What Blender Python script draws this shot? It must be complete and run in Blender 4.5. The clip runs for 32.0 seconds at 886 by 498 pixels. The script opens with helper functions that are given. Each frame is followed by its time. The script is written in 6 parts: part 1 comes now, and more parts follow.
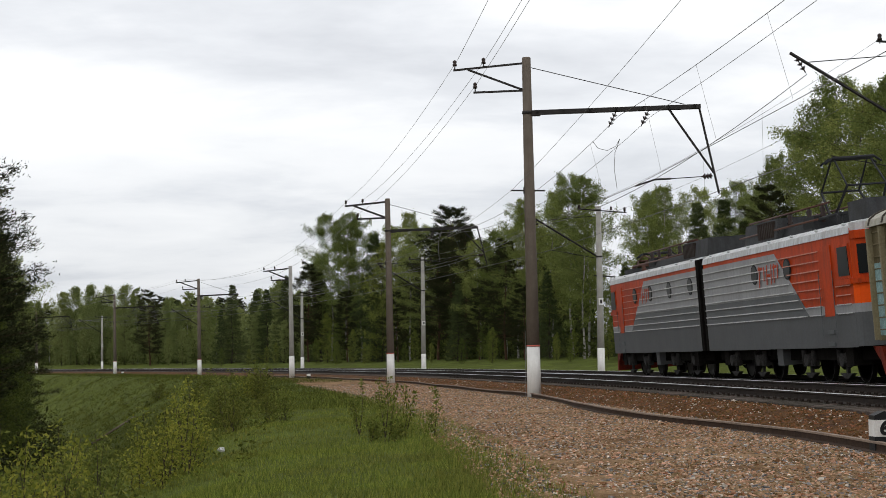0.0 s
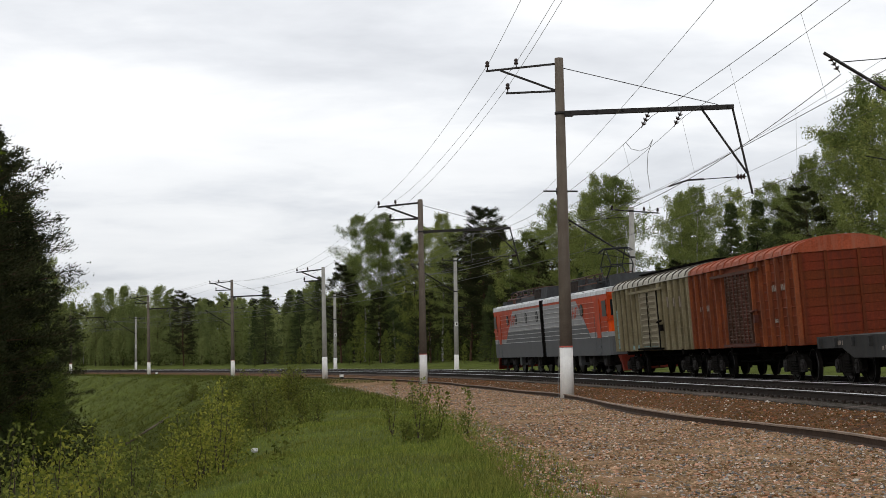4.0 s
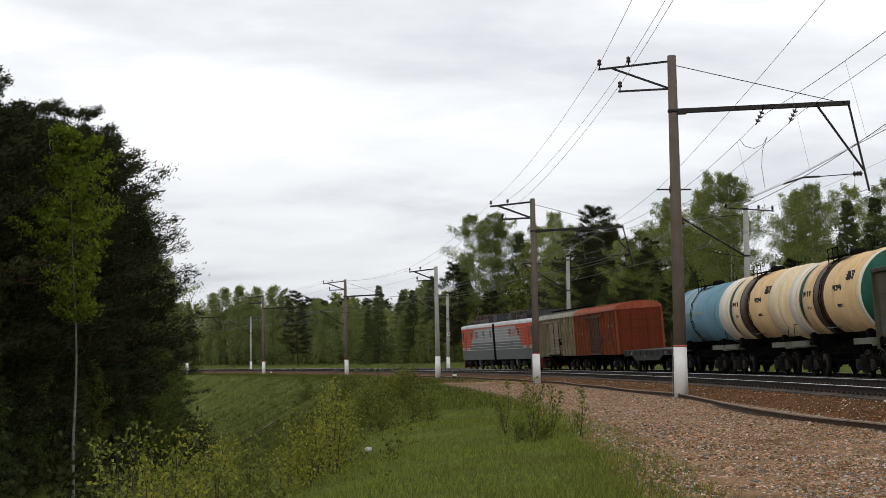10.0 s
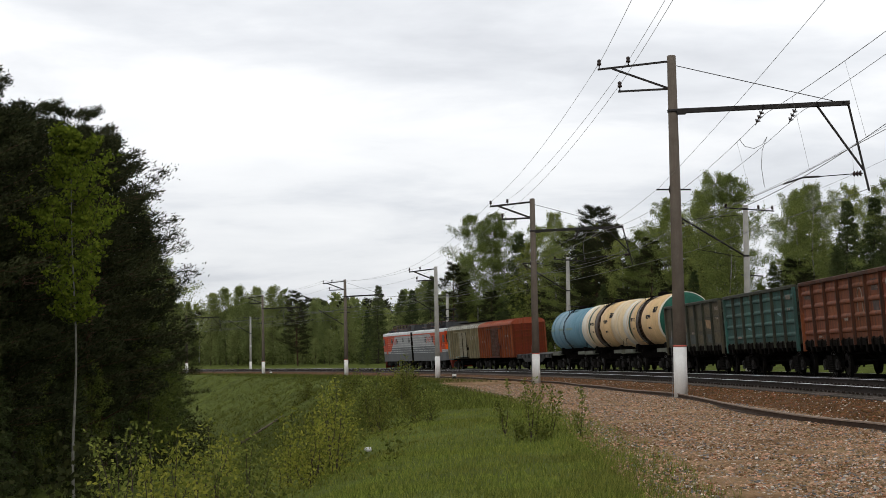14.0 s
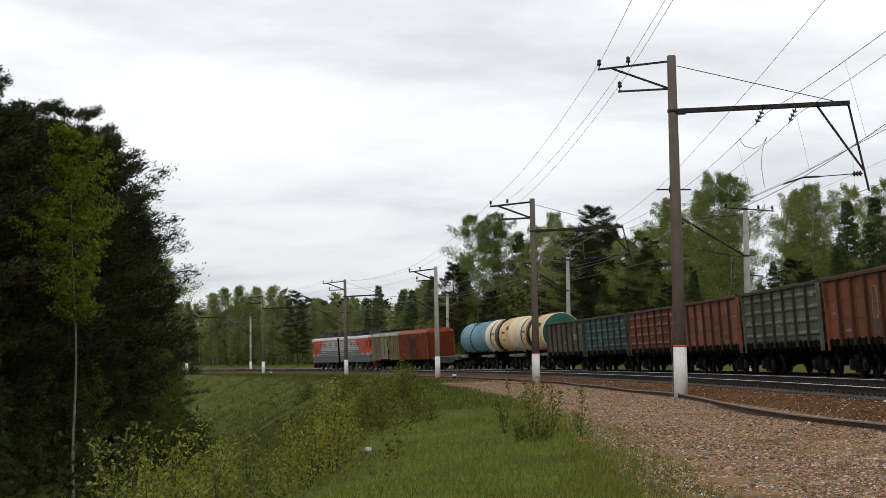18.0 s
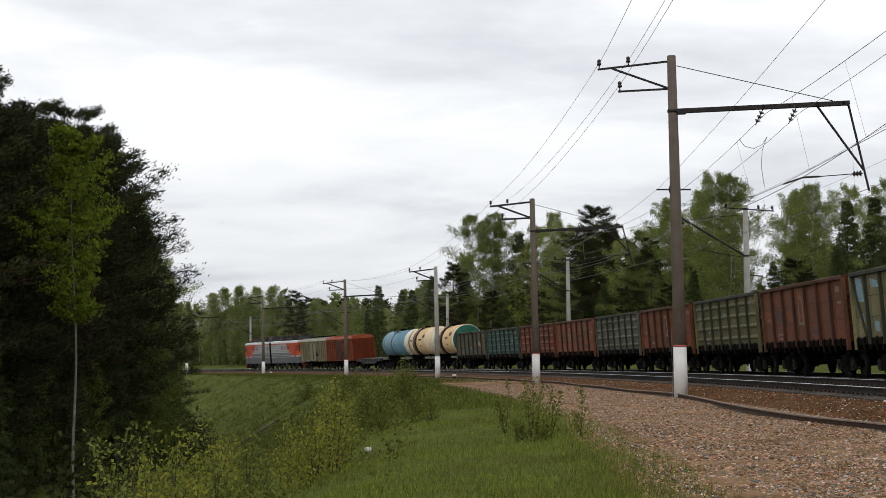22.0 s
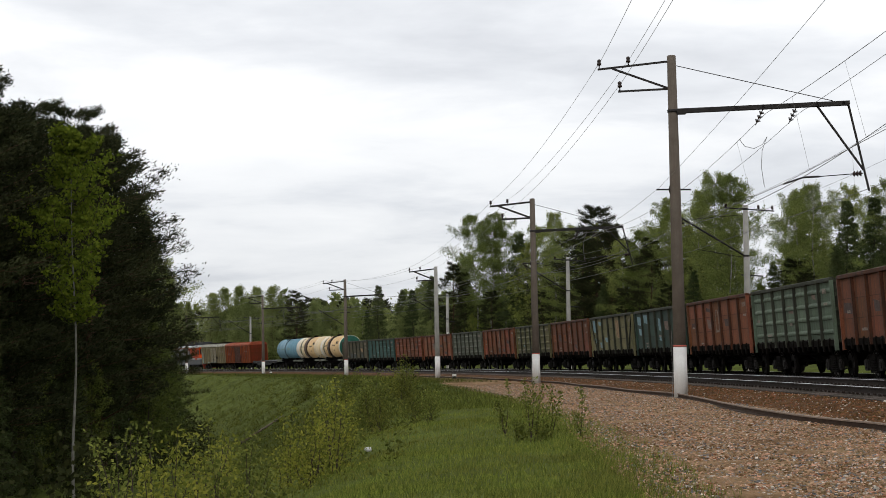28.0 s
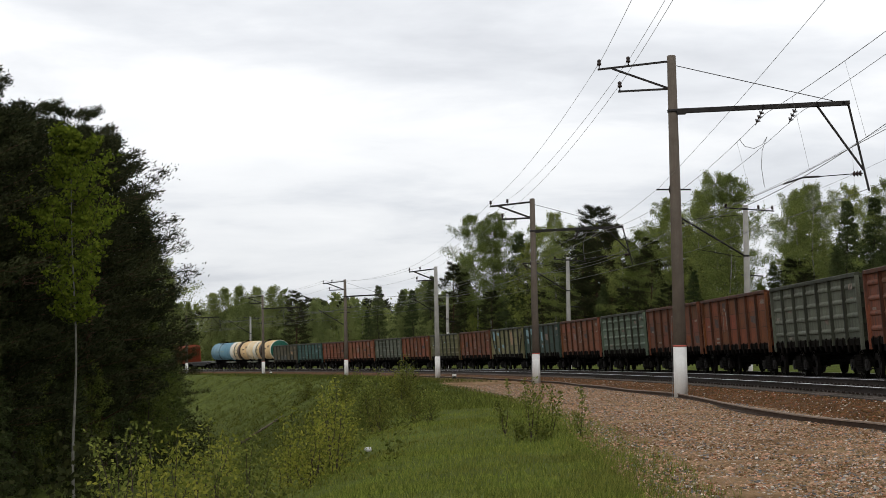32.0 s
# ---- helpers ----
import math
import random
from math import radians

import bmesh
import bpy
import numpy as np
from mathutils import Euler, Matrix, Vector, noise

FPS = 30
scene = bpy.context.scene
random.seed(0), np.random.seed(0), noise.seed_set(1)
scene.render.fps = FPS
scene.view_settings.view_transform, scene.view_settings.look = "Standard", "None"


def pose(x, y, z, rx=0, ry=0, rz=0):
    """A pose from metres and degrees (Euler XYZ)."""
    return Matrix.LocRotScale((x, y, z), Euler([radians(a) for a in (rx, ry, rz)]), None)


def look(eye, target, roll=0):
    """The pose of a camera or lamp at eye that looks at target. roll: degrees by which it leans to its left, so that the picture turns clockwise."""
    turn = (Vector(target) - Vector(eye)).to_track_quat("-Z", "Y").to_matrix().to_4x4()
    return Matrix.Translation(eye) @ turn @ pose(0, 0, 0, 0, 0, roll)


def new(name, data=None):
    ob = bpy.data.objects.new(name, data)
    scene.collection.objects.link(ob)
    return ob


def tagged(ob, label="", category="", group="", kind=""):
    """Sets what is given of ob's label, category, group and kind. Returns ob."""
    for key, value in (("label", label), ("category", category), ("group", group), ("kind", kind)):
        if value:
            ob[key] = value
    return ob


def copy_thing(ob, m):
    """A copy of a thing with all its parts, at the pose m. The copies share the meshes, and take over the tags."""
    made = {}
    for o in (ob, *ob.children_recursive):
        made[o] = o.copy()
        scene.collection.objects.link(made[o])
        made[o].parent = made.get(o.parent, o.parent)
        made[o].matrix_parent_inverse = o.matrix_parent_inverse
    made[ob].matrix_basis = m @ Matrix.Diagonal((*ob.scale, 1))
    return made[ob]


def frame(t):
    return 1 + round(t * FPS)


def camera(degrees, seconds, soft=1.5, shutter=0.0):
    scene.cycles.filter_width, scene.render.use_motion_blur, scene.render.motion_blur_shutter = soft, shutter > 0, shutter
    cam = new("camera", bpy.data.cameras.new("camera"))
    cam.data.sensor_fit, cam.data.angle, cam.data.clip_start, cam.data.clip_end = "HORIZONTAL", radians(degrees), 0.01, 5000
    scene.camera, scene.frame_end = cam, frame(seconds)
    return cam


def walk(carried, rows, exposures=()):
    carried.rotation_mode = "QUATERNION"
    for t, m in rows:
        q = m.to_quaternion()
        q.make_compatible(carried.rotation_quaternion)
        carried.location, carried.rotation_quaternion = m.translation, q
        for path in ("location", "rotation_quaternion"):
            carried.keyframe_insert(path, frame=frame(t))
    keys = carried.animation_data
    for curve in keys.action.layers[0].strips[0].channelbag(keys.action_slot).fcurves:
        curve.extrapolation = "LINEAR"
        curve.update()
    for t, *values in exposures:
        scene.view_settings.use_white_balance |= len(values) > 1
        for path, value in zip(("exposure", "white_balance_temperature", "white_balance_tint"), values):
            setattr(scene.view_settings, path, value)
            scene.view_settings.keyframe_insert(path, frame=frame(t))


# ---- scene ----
# camera: stands still on its tripod beside the line and pans to the left
EYE = (0.0, 0.0, 0.5326)
cam = camera(27.59, 32.0, soft=0.85)
PAN = [(0.0, 4.609, 3.664, -0.815), (0.5, 4.560, 3.664, -0.815), (1.0, 4.300, 3.671, -0.812), (1.5, 4.055, 3.676, -0.805),
       (2.0, 3.548, 3.704, -0.796), (2.5, 3.568, 3.704, -0.796), (3.0, 3.576, 3.704, -0.800), (3.5, 3.576, 3.704, -0.800),
       (5.5, 3.100, 3.713, -0.790), (6.0, 2.445, 3.703, -0.780), (6.5, 2.168, 3.703, -0.780), (7.0, 1.811, 3.706, -0.780),
       (7.5, 1.433, 3.688, -0.785), (8.0, 1.132, 3.690, -0.785), (8.5, 0.905, 3.693, -0.790), (9.0, 0.243, 3.696, -0.795),
       (9.5, -0.076, 3.699, -0.790), (10.0, -0.008, 3.733, -0.791), (10.5, 0.0, 3.734, -0.791), (32.0, 0.0, 3.734, -0.791)]


def aim(yaw, pitch, roll):
    a, b = radians(yaw), radians(pitch)
    way = Vector((math.sin(a) * math.cos(b), math.cos(a) * math.cos(b), math.sin(b)))
    return look(EYE, Vector(EYE) + way * 10, roll)


walk(cam, [(t, aim(a, b, c)) for t, a, b, c in PAN])

# ---- overcast daylight ----
SUN_UP, SUN_TURN = 48.0, 200.0
world = bpy.data.worlds.new("overcast")
scene.world = world
world.use_nodes = True
nt = world.node_tree
nt.nodes.clear()


def node(tree, kind, **values):
    n = tree.nodes.new(kind)
    for key, value in values.items():
        if key in n.inputs:
            n.inputs[key].default_value = value
        else:
            setattr(n, key, value)
    return n


def ramp_of(tree, stops):
    r = tree.nodes.new("ShaderNodeValToRGB")
    el = r.color_ramp.elements
    while len(el) < len(stops):
        el.new(0.5)
    for e, (at, c) in zip(el, stops):
        e.position, e.color = at, (*c, 1) if len(c) == 3 else c
    return r


def build_sky():
    link = nt.links.new
    out = node(nt, "ShaderNodeOutputWorld")
    sky = node(nt, "ShaderNodeTexSky", sky_type="NISHITA", sun_disc=False, sun_elevation=radians(SUN_UP), sun_rotation=radians(SUN_TURN))
    clear = node(nt, "ShaderNodeBackground", Strength=0.10)
    link(sky.outputs[0], clear.inputs["Color"])
    # a deck of cloud, drawn in perspective: the direction cast on a flat layer overhead
    co = node(nt, "ShaderNodeTexCoord")
    sep = node(nt, "ShaderNodeSeparateXYZ")
    link(co.outputs["Generated"], sep.inputs[0])
    up = node(nt, "ShaderNodeMath", operation="MAXIMUM")
    up.inputs[1].default_value = 0.0
    link(sep.outputs[2], up.inputs[0])
    lift = node(nt, "ShaderNodeMath", operation="ADD")
    lift.inputs[1].default_value = 0.11
    link(up.outputs[0], lift.inputs[0])
    flat = []
    for i in (0, 1):
        d = node(nt, "ShaderNodeMath", operation="DIVIDE")
        link(sep.outputs[i], d.inputs[0])
        link(lift.outputs[0], d.inputs[1])
        flat.append(d)
    join = node(nt, "ShaderNodeCombineXYZ", Z=3.7)
    link(flat[0].outputs[0], join.inputs[0])
    link(flat[1].outputs[0], join.inputs[1])
    big = node(nt, "ShaderNodeTexNoise", Scale=0.75, Detail=7.0, Roughness=0.52, Distortion=0.35)
    small = node(nt, "ShaderNodeTexNoise", Scale=2.3, Detail=6.0, Roughness=0.55, Distortion=0.2)
    link(join.outputs[0], big.inputs["Vector"])
    link(join.outputs[0], small.inputs["Vector"])
    mix = node(nt, "ShaderNodeMix", data_type="FLOAT", Factor=0.38)
    link(big.outputs["Fac"], mix.inputs[2])
    link(small.outputs["Fac"], mix.inputs[3])
    r = ramp_of(nt, [(0.33, (0.64, 0.655, 0.69)), (0.44, (0.775, 0.79, 0.82)), (0.52, (0.90, 0.907, 0.92)), (0.66, (1.0, 1.0, 1.0))])
    link(mix.outputs[0], r.inputs[0])
    # the deck thickens towards the horizon
    low = ramp_of(nt, [(0.0, (0.71, 0.72, 0.745)), (0.06, (0.79, 0.80, 0.82)), (0.11, (0.91, 0.915, 0.925)), (0.145, (1.0, 1.0, 1.0)), (1.0, (1.0, 1.0, 1.0))])
    link(up.outputs[0], low.inputs[0])
    deck = node(nt, "ShaderNodeMix", data_type="RGBA", blend_type="MULTIPLY", Factor=1.0)
    link(r.outputs[0], deck.inputs[6])
    link(low.outputs[0], deck.inputs[7])
    cloud = node(nt, "ShaderNodeBackground", Strength=1.17)
    link(deck.outputs[2], cloud.inputs["Color"])
    both = node(nt, "ShaderNodeMixShader", Fac=0.93)
    link(clear.outputs[0], both.inputs[1])
    link(cloud.outputs[0], both.inputs[2])
    link(both.outputs[0], out.inputs[0])


build_sky()
lamp = bpy.data.lights.new("sun", "SUN")
lamp.energy, lamp.angle, lamp.color = 0.5, radians(25), (1.0, 0.97, 0.92)
sun = new("sun", lamp)
a, b = radians(SUN_TURN), radians(SUN_UP)
sun.matrix_world = look((0, 0, 60), (-math.sin(a) * math.cos(b), -math.cos(a) * math.cos(b), 60 - math.sin(b)))
scene.view_settings.exposure = 0.0

# ---- the line: a curve to the left, canted, slightly rising ----
CANT, GRADE, TWO = 0.0674, 0.002466, 4.0863
_S = np.arange(-460.0, 520.0, 1.0)
_H = 0.01926 + 0.14965 * _S / 100 + 0.5 * 0.01852 * (_S / 100) ** 2 - 0.00778 * (_S / 100) ** 3 / 3
_X = np.concatenate([[0], np.cumsum(-(np.sin(_H[1:]) + np.sin(_H[:-1])) / 2)])
_Y = np.concatenate([[0], np.cumsum((np.cos(_H[1:]) + np.cos(_H[:-1])) / 2)])
_X += 14.9304 - _X[460]
_Y += 56.207 - _Y[460]


def heading(s):
    return float(np.interp(s, _S, _H))


def spot(s, o, z=0.0):
    """A place s metres along the line, o metres to its left, z above rail level."""
    h = heading(s)
    x, y = float(np.interp(s, _S, _X)), float(np.interp(s, _S, _Y))
    past = s - min(max(s, _S[0]), _S[-1])
    return Vector((x - o * math.cos(h) - past * math.sin(h), y - o * math.sin(h) + past * math.cos(h), z + GRADE * min(max(s, -400), 500)))


def along(s, o=0.0, z=0.0, cant=CANT, turn=0.0):
    """A pose on the line: x forward, y left, z up."""
    h = heading(s) + turn
    fx = Vector((-math.sin(h), math.cos(h), GRADE)).normalized()
    fy = Vector((-math.cos(h) * math.cos(cant), -math.sin(h) * math.cos(cant), -math.sin(cant)))
    fz = fx.cross(fy).normalized()
    m = Matrix((fx, fy, fz)).transposed().to_4x4()
    m.translation = spot(s, o, z)
    return m


# ---- materials ----
def mat(name, col, rough=0.8, metal=0.0, var=0.3, scale=2.0, fine=30.0, bump=0.2, col2=None, spread=(0.35, 0.65), island=0.0, single=0.0,
        streak=None, streak_amount=0.5, stretch=(1, 1, 1), depth=0.02, through_light=0.0, spec=0.2):
    m = bpy.data.materials.new(name)
    m.use_nodes = True
    t = m.node_tree
    link = t.links.new
    p = t.nodes["Principled BSDF"]
    p.inputs["Roughness"].default_value, p.inputs["Metallic"].default_value = rough, metal
    p.inputs["Specular IOR Level"].default_value = spec if metal < 0.1 else 0.5
    co = node(t, "ShaderNodeTexCoord")
    mp = node(t, "ShaderNodeMapping")
    mp.inputs["Scale"].default_value = stretch
    link(co.outputs["Object"], mp.inputs[0])
    n1 = node(t, "ShaderNodeTexNoise", Scale=scale, Detail=5.0, Roughness=0.6)
    n2 = node(t, "ShaderNodeTexNoise", Scale=fine, Detail=3.0, Roughness=0.6)
    link(mp.outputs[0], n1.inputs["Vector"])
    link(mp.outputs[0], n2.inputs["Vector"])
    dark = col2 or tuple(c * (1 - var) for c in col)
    r = ramp_of(t, [(spread[0], dark), (spread[1], col)])
    link(n1.outputs["Fac"], r.inputs[0])
    g = node(t, "ShaderNodeMix", data_type="RGBA", blend_type="MULTIPLY", Factor=1.0)
    rf = ramp_of(t, [(0.25, (1 - var,) * 3), (0.7, (1.0 + var * 0.3,) * 3)])
    link(n2.outputs["Fac"], rf.inputs[0])
    link(r.outputs[0], g.inputs[6])
    link(rf.outputs[0], g.inputs[7])
    colour = g.outputs[2]
    if streak:
        sm = node(t, "ShaderNodeMapping")
        sm.inputs["Scale"].default_value = (3.6, 3.6, 0.42)
        link(co.outputs["Object"], sm.inputs[0])
        sn = node(t, "ShaderNodeTexNoise", Scale=1.6, Detail=6.0, Roughness=0.65)
        link(sm.outputs[0], sn.inputs["Vector"])
        sr = ramp_of(t, [(0.42, (0, 0, 0)), (0.66, (streak_amount,) * 3)])
        link(sn.outputs["Fac"], sr.inputs[0])
        sx = node(t, "ShaderNodeMix", data_type="RGBA")
        sx.inputs[7].default_value = (*streak, 1)
        link(sr.outputs[0], sx.inputs[0])
        link(colour, sx.inputs[6])
        colour = sx.outputs[2]
    for kind, amount, which in (("ShaderNodeNewGeometry", island, "Random Per Island"), ("ShaderNodeObjectInfo", single, "Random")):
        if amount:
            src = node(t, kind)
            hv = node(t, "ShaderNodeHueSaturation")
            span = node(t, "ShaderNodeMapRange")
            span.inputs["To Min"].default_value, span.inputs["To Max"].default_value = 1 - amount, 1 + amount
            link(src.outputs[which], span.inputs[0])
            link(span.outputs[0], hv.inputs["Value"])
            hue = node(t, "ShaderNodeMapRange")
            hue.inputs["To Min"].default_value, hue.inputs["To Max"].default_value = 0.5 + amount * 0.045, 0.5 - amount * 0.045
            link(src.outputs[which], hue.inputs[0])
            link(hue.outputs[0], hv.inputs["Hue"])
            link(colour, hv.inputs["Color"])
            colour = hv.outputs[0]
    link(colour, p.inputs["Base Color"])
    if bump:
        b = node(t, "ShaderNodeBump", Strength=bump, Distance=depth)
        link(n2.outputs["Fac"], b.inputs["Height"])
        link(b.outputs[0], p.inputs["Normal"])
    if through_light:
        tr = node(t, "ShaderNodeBsdfTranslucent")
        link(colour, tr.inputs["Color"])
        ms = node(t, "ShaderNodeMixShader", Fac=through_light)
        link(p.outputs[0], ms.inputs[1])
        link(tr.outputs[0], ms.inputs[2])
        link(ms.outputs[0], t.nodes["Material Output"].inputs[0])
    return m


# ---- mesh helpers ----
def box(bm, x0, x1, y0, y1, z0, z1, m=None):
    v = [bm.verts.new((x, y, z)) for x in (x0, x1) for y in (y0, y1) for z in (z0, z1)]
    if m:
        for q in v:
            q.co = m @ q.co
    for f in ((0, 1, 3, 2), (4, 6, 7, 5), (0, 4, 5, 1), (2, 3, 7, 6), (0, 2, 6, 4), (1, 5, 7, 3)):
        bm.faces.new([v[i] for i in f])
    return v


def tube(bm, p0, p1, r0, r1=None, n=8, caps=True):
    p0, p1 = Vector(p0), Vector(p1)
    r1 = r0 if r1 is None else r1
    d = (p1 - p0).normalized()
    u = d.orthogonal().normalized()
    w = d.cross(u)
    rings = []
    for p, r in ((p0, r0), (p1, r1)):
        rings.append([bm.verts.new(p + (u * math.cos(6.28319 * i / n) + w * math.sin(6.28319 * i / n)) * r) for i in range(n)])
    for i in range(n):
        bm.faces.new((rings[0][i], rings[0][(i + 1) % n], rings[1][(i + 1) % n], rings[1][i])).smooth = n > 5
    if caps:
        bm.faces.new(rings[0][::-1])
        bm.faces.new(rings[1])


def turned(bm, profile, axis, n=12, at=(0, 0, 0)):
    """A turned body: (distance along, radius) pairs round the axis 'x', 'y' or 'z'."""
    at = Vector(at)
    rings = []
    for d, r in profile:
        ring = []
        for i in range(n):
            c, s = r * math.cos(6.28319 * i / n), r * math.sin(6.28319 * i / n)
            ring.append(bm.verts.new(at + Vector({"x": (d, c, s), "y": (s, d, c), "z": (c, s, d)}[axis])))
        rings.append(ring)
    for a, b in zip(rings, rings[1:]):
        for i in range(n):
            bm.faces.new((a[i], a[(i + 1) % n], b[(i + 1) % n], b[i])).smooth = True
    bm.faces.new(rings[0][::-1])
    bm.faces.new(rings[-1])


def slab(bm, outline, x0, x1, axis="x"):
    """A closed outline of (a, b) pairs swept from x0 to x1 along the axis."""
    put = {"x": lambda d, a, b: (d, a, b), "y": lambda d, a, b: (a, d, b), "z": lambda d, a, b: (a, b, d)}[axis]
    e0 = [bm.verts.new(put(x0, a, b)) for a, b in outline]
    e1 = [bm.verts.new(put(x1, a, b)) for a, b in outline]
    n = len(outline)
    for i in range(n):
        bm.faces.new((e0[i], e0[(i + 1) % n], e1[(i + 1) % n], e1[i]))
    bm.faces.new(e0[::-1])
    bm.faces.new(e1)


def mesh_of(name, bm, material):
    me = bpy.data.meshes.new(name)
    bmesh.ops.recalc_face_normals(bm, faces=bm.faces[:])
    bm.to_mesh(me)
    bm.free()
    me.materials.append(material)
    return me


def part(name, bm, material, parent, label="", m=None):
    me = mesh_of(name, bm, material) if isinstance(bm, bmesh.types.BMesh) else bm
    ob = new(name, me)
    ob.parent = parent
    if m:
        ob.matrix_basis = m
    if label:
        tagged(ob, label)
    return ob


def thing(name, label, category, m=None, group="", kind=""):
    ob = new(name)
    ob.empty_display_size = 0.3
    if m:
        ob.matrix_basis = m
    return tagged(ob, label, category, group, kind)


def sheet(name, verts, faces, material, label, category="", kind="structure", smooth=True):
    me = bpy.data.meshes.new(name)
    me.from_pydata([tuple(v) for v in verts], [], faces)
    if smooth:
        me.polygons.foreach_set("use_smooth", np.ones(len(me.polygons), dtype=bool))
    me.materials.append(material)
    return tagged(new(name, me), label, category, kind=kind)


def lumps(x, y, size, seed=0.0):
    return noise.noise(Vector((x / size, y / size, seed)))


GRASS = mat("grass", (0.105, 0.130, 0.027), 0.95, var=0.4, scale=0.5, fine=14, bump=0.6, col2=(0.064, 0.077, 0.018), depth=0.06, spec=0.03)
BALLAST = mat("ballast", (0.165, 0.085, 0.038), 0.95, var=0.6, scale=1.5, fine=22, bump=1.0, col2=(0.075, 0.040, 0.024), depth=0.05, spec=0.05)
GRAVEL = mat("gravel", (0.340, 0.218, 0.120), 0.95, var=0.6, scale=0.45, fine=20, bump=1.0, col2=(0.135, 0.074, 0.034), depth=0.04, spec=0.05)
STONE = mat("stone", (0.47, 0.305, 0.180), 0.9, var=0.35, scale=9, fine=60, bump=0.3, island=0.55, spec=0.1)
STONE_PALE = mat("pale_stone", (0.64, 0.57, 0.48), 0.9, var=0.3, scale=9, fine=60, bump=0.3, island=0.4, spec=0.1)
STONE_GREY = mat("grey_stone", (0.23, 0.225, 0.22), 0.9, var=0.35, scale=9, fine=60, bump=0.3, island=0.5, spec=0.1)
STONE_BROWN = mat("brown_stone", (0.235, 0.122, 0.052), 0.9, var=0.4, scale=9, fine=60, bump=0.3, island=0.5, spec=0.1)
RAIL = mat("rusty_rail", (0.032, 0.023, 0.018), 0.85, 0.0, var=0.4, scale=4, fine=40, bump=0.25, depth=0.005)
RAIL_TOP = mat("polished_rail", (0.60, 0.60, 0.61), 0.32, 0.85, var=0.15, scale=3, fine=60, bump=0.05, depth=0.002)
OLD_TOP = mat("worn_highlit_head", (0.30, 0.225, 0.17), 0.8, var=0.35, scale=5, fine=50, bump=0.3, depth=0.005)
OLD_RAIL = mat("old_rail", (0.065, 0.038, 0.024), 0.85, 0.0, var=0.4, scale=5, fine=50, bump=0.3, depth=0.005)
OILY = mat("oily_ballast", (0.050, 0.040, 0.032), 0.95, var=0.55, scale=1.5, fine=22, bump=1.0, col2=(0.026, 0.021, 0.018), depth=0.05, spec=0.05)
SLEEPER = mat("sleeper", (0.085, 0.068, 0.054), 0.9, var=0.35, scale=3, fine=35, bump=0.4, single=0.4)
CONCRETE = mat("weathered_concrete", (0.172, 0.142, 0.114), 0.9, var=0.3, scale=1.2, fine=45, bump=0.3, streak=(0.105, 0.078, 0.06))
PALE_CONCRETE = mat("pale_concrete", (0.40, 0.385, 0.35), 0.9, var=0.25, scale=1.2, fine=45, bump=0.3)
WHITEWASH = mat("whitewash", (0.80, 0.79, 0.76), 0.85, var=0.12, scale=3, fine=40, bump=0.2, streak=(0.45, 0.42, 0.38), streak_amount=0.35)
RED_LINE = mat("red_paint", (0.50, 0.12, 0.09), 0.7, var=0.2)
IRON = mat("dark_iron", (0.035, 0.030, 0.028), 0.75, 0.3, var=0.35, scale=6, fine=50)
INSULATOR = mat("brown_porcelain", (0.035, 0.022, 0.018), 0.25, var=0.2)
FEEDER = mat("aluminium_wire", (0.42, 0.42, 0.42), 0.6, 0.0, var=0.1, bump=0)
WIRE = mat("wire", (0.20, 0.195, 0.19), 0.7, 0.0, var=0.1, bump=0)
BLACK = mat("black_paint", (0.015, 0.015, 0.016), 0.6, var=0.2)


# ---- ground: one sheet, with the bank, the cutting side and the valley ----
PROFILE = [(-900, 1.5), (-300, 1.2), (-90, 0.9), (-45, 0.8), (-28, 0.75), (-20, 0.45), (-14, 0.1), (-9.5, -0.35), (-6.5, -0.62), (-4.0, -0.72), (-2.5, -0.75), (0, -0.75),
           (4, -0.78), (7, -0.72), (9, -0.68), (11, -0.68), (12.2, -0.66), (13.2, -0.68), (14.5, -0.72), (15.6, -0.8), (16.6, -1.05), (18, -1.7), (20, -2.7), (22, -3.7), (24, -4.5),
           (26, -5.0), (29, -5.2), (34, -5.2), (42, -4.9), (60, -4.5), (120, -4), (380, -3)]


def ground_z(s, o):
    z = float(np.interp(o, [p[0] for p in PROFILE], [p[1] for p in PROFILE]))
    p = spot(s, o)
    rough = 0.0
    if o > 12.4:
        rough = min(1.0, (o - 12.4) / 4)
    elif o < -5:
        rough = min(1.0, (-5 - o) / 6)
    z += rough * (0.30 * lumps(p.x, p.y, 7.0) + 0.13 * lumps(p.x, p.y, 2.2, 3.0))
    return z


def on_ground(s, o, lift=0.0):
    return spot(s, o, ground_z(s, o) + lift)


def build_ground():
    ss = [-1800, -1000, -600] + list(np.arange(-460, -80, 12)) + list(np.arange(-80, 60, 1.5)) + list(np.arange(60, 140, 2.5)) + list(np.arange(140, 520, 8)) + [800, 1400, 2200]
    oo = sorted(set([p[0] for p in PROFILE] + list(np.arange(12.5, 27, 0.75)) + list(np.arange(27, 50, 2.5)) + list(np.arange(-40, -6, 2.5))))
    verts = [on_ground(s, o) for s in ss for o in oo]
    n = len(oo)
    faces = [(i * n + j, i * n + j + 1, (i + 1) * n + j + 1, (i + 1) * n + j) for i in range(len(ss) - 1) for j in range(n - 1)]
    sheet("ground", verts, faces, GRASS, "grassy ground with a railway bank falling to a valley", "ground")


build_ground()


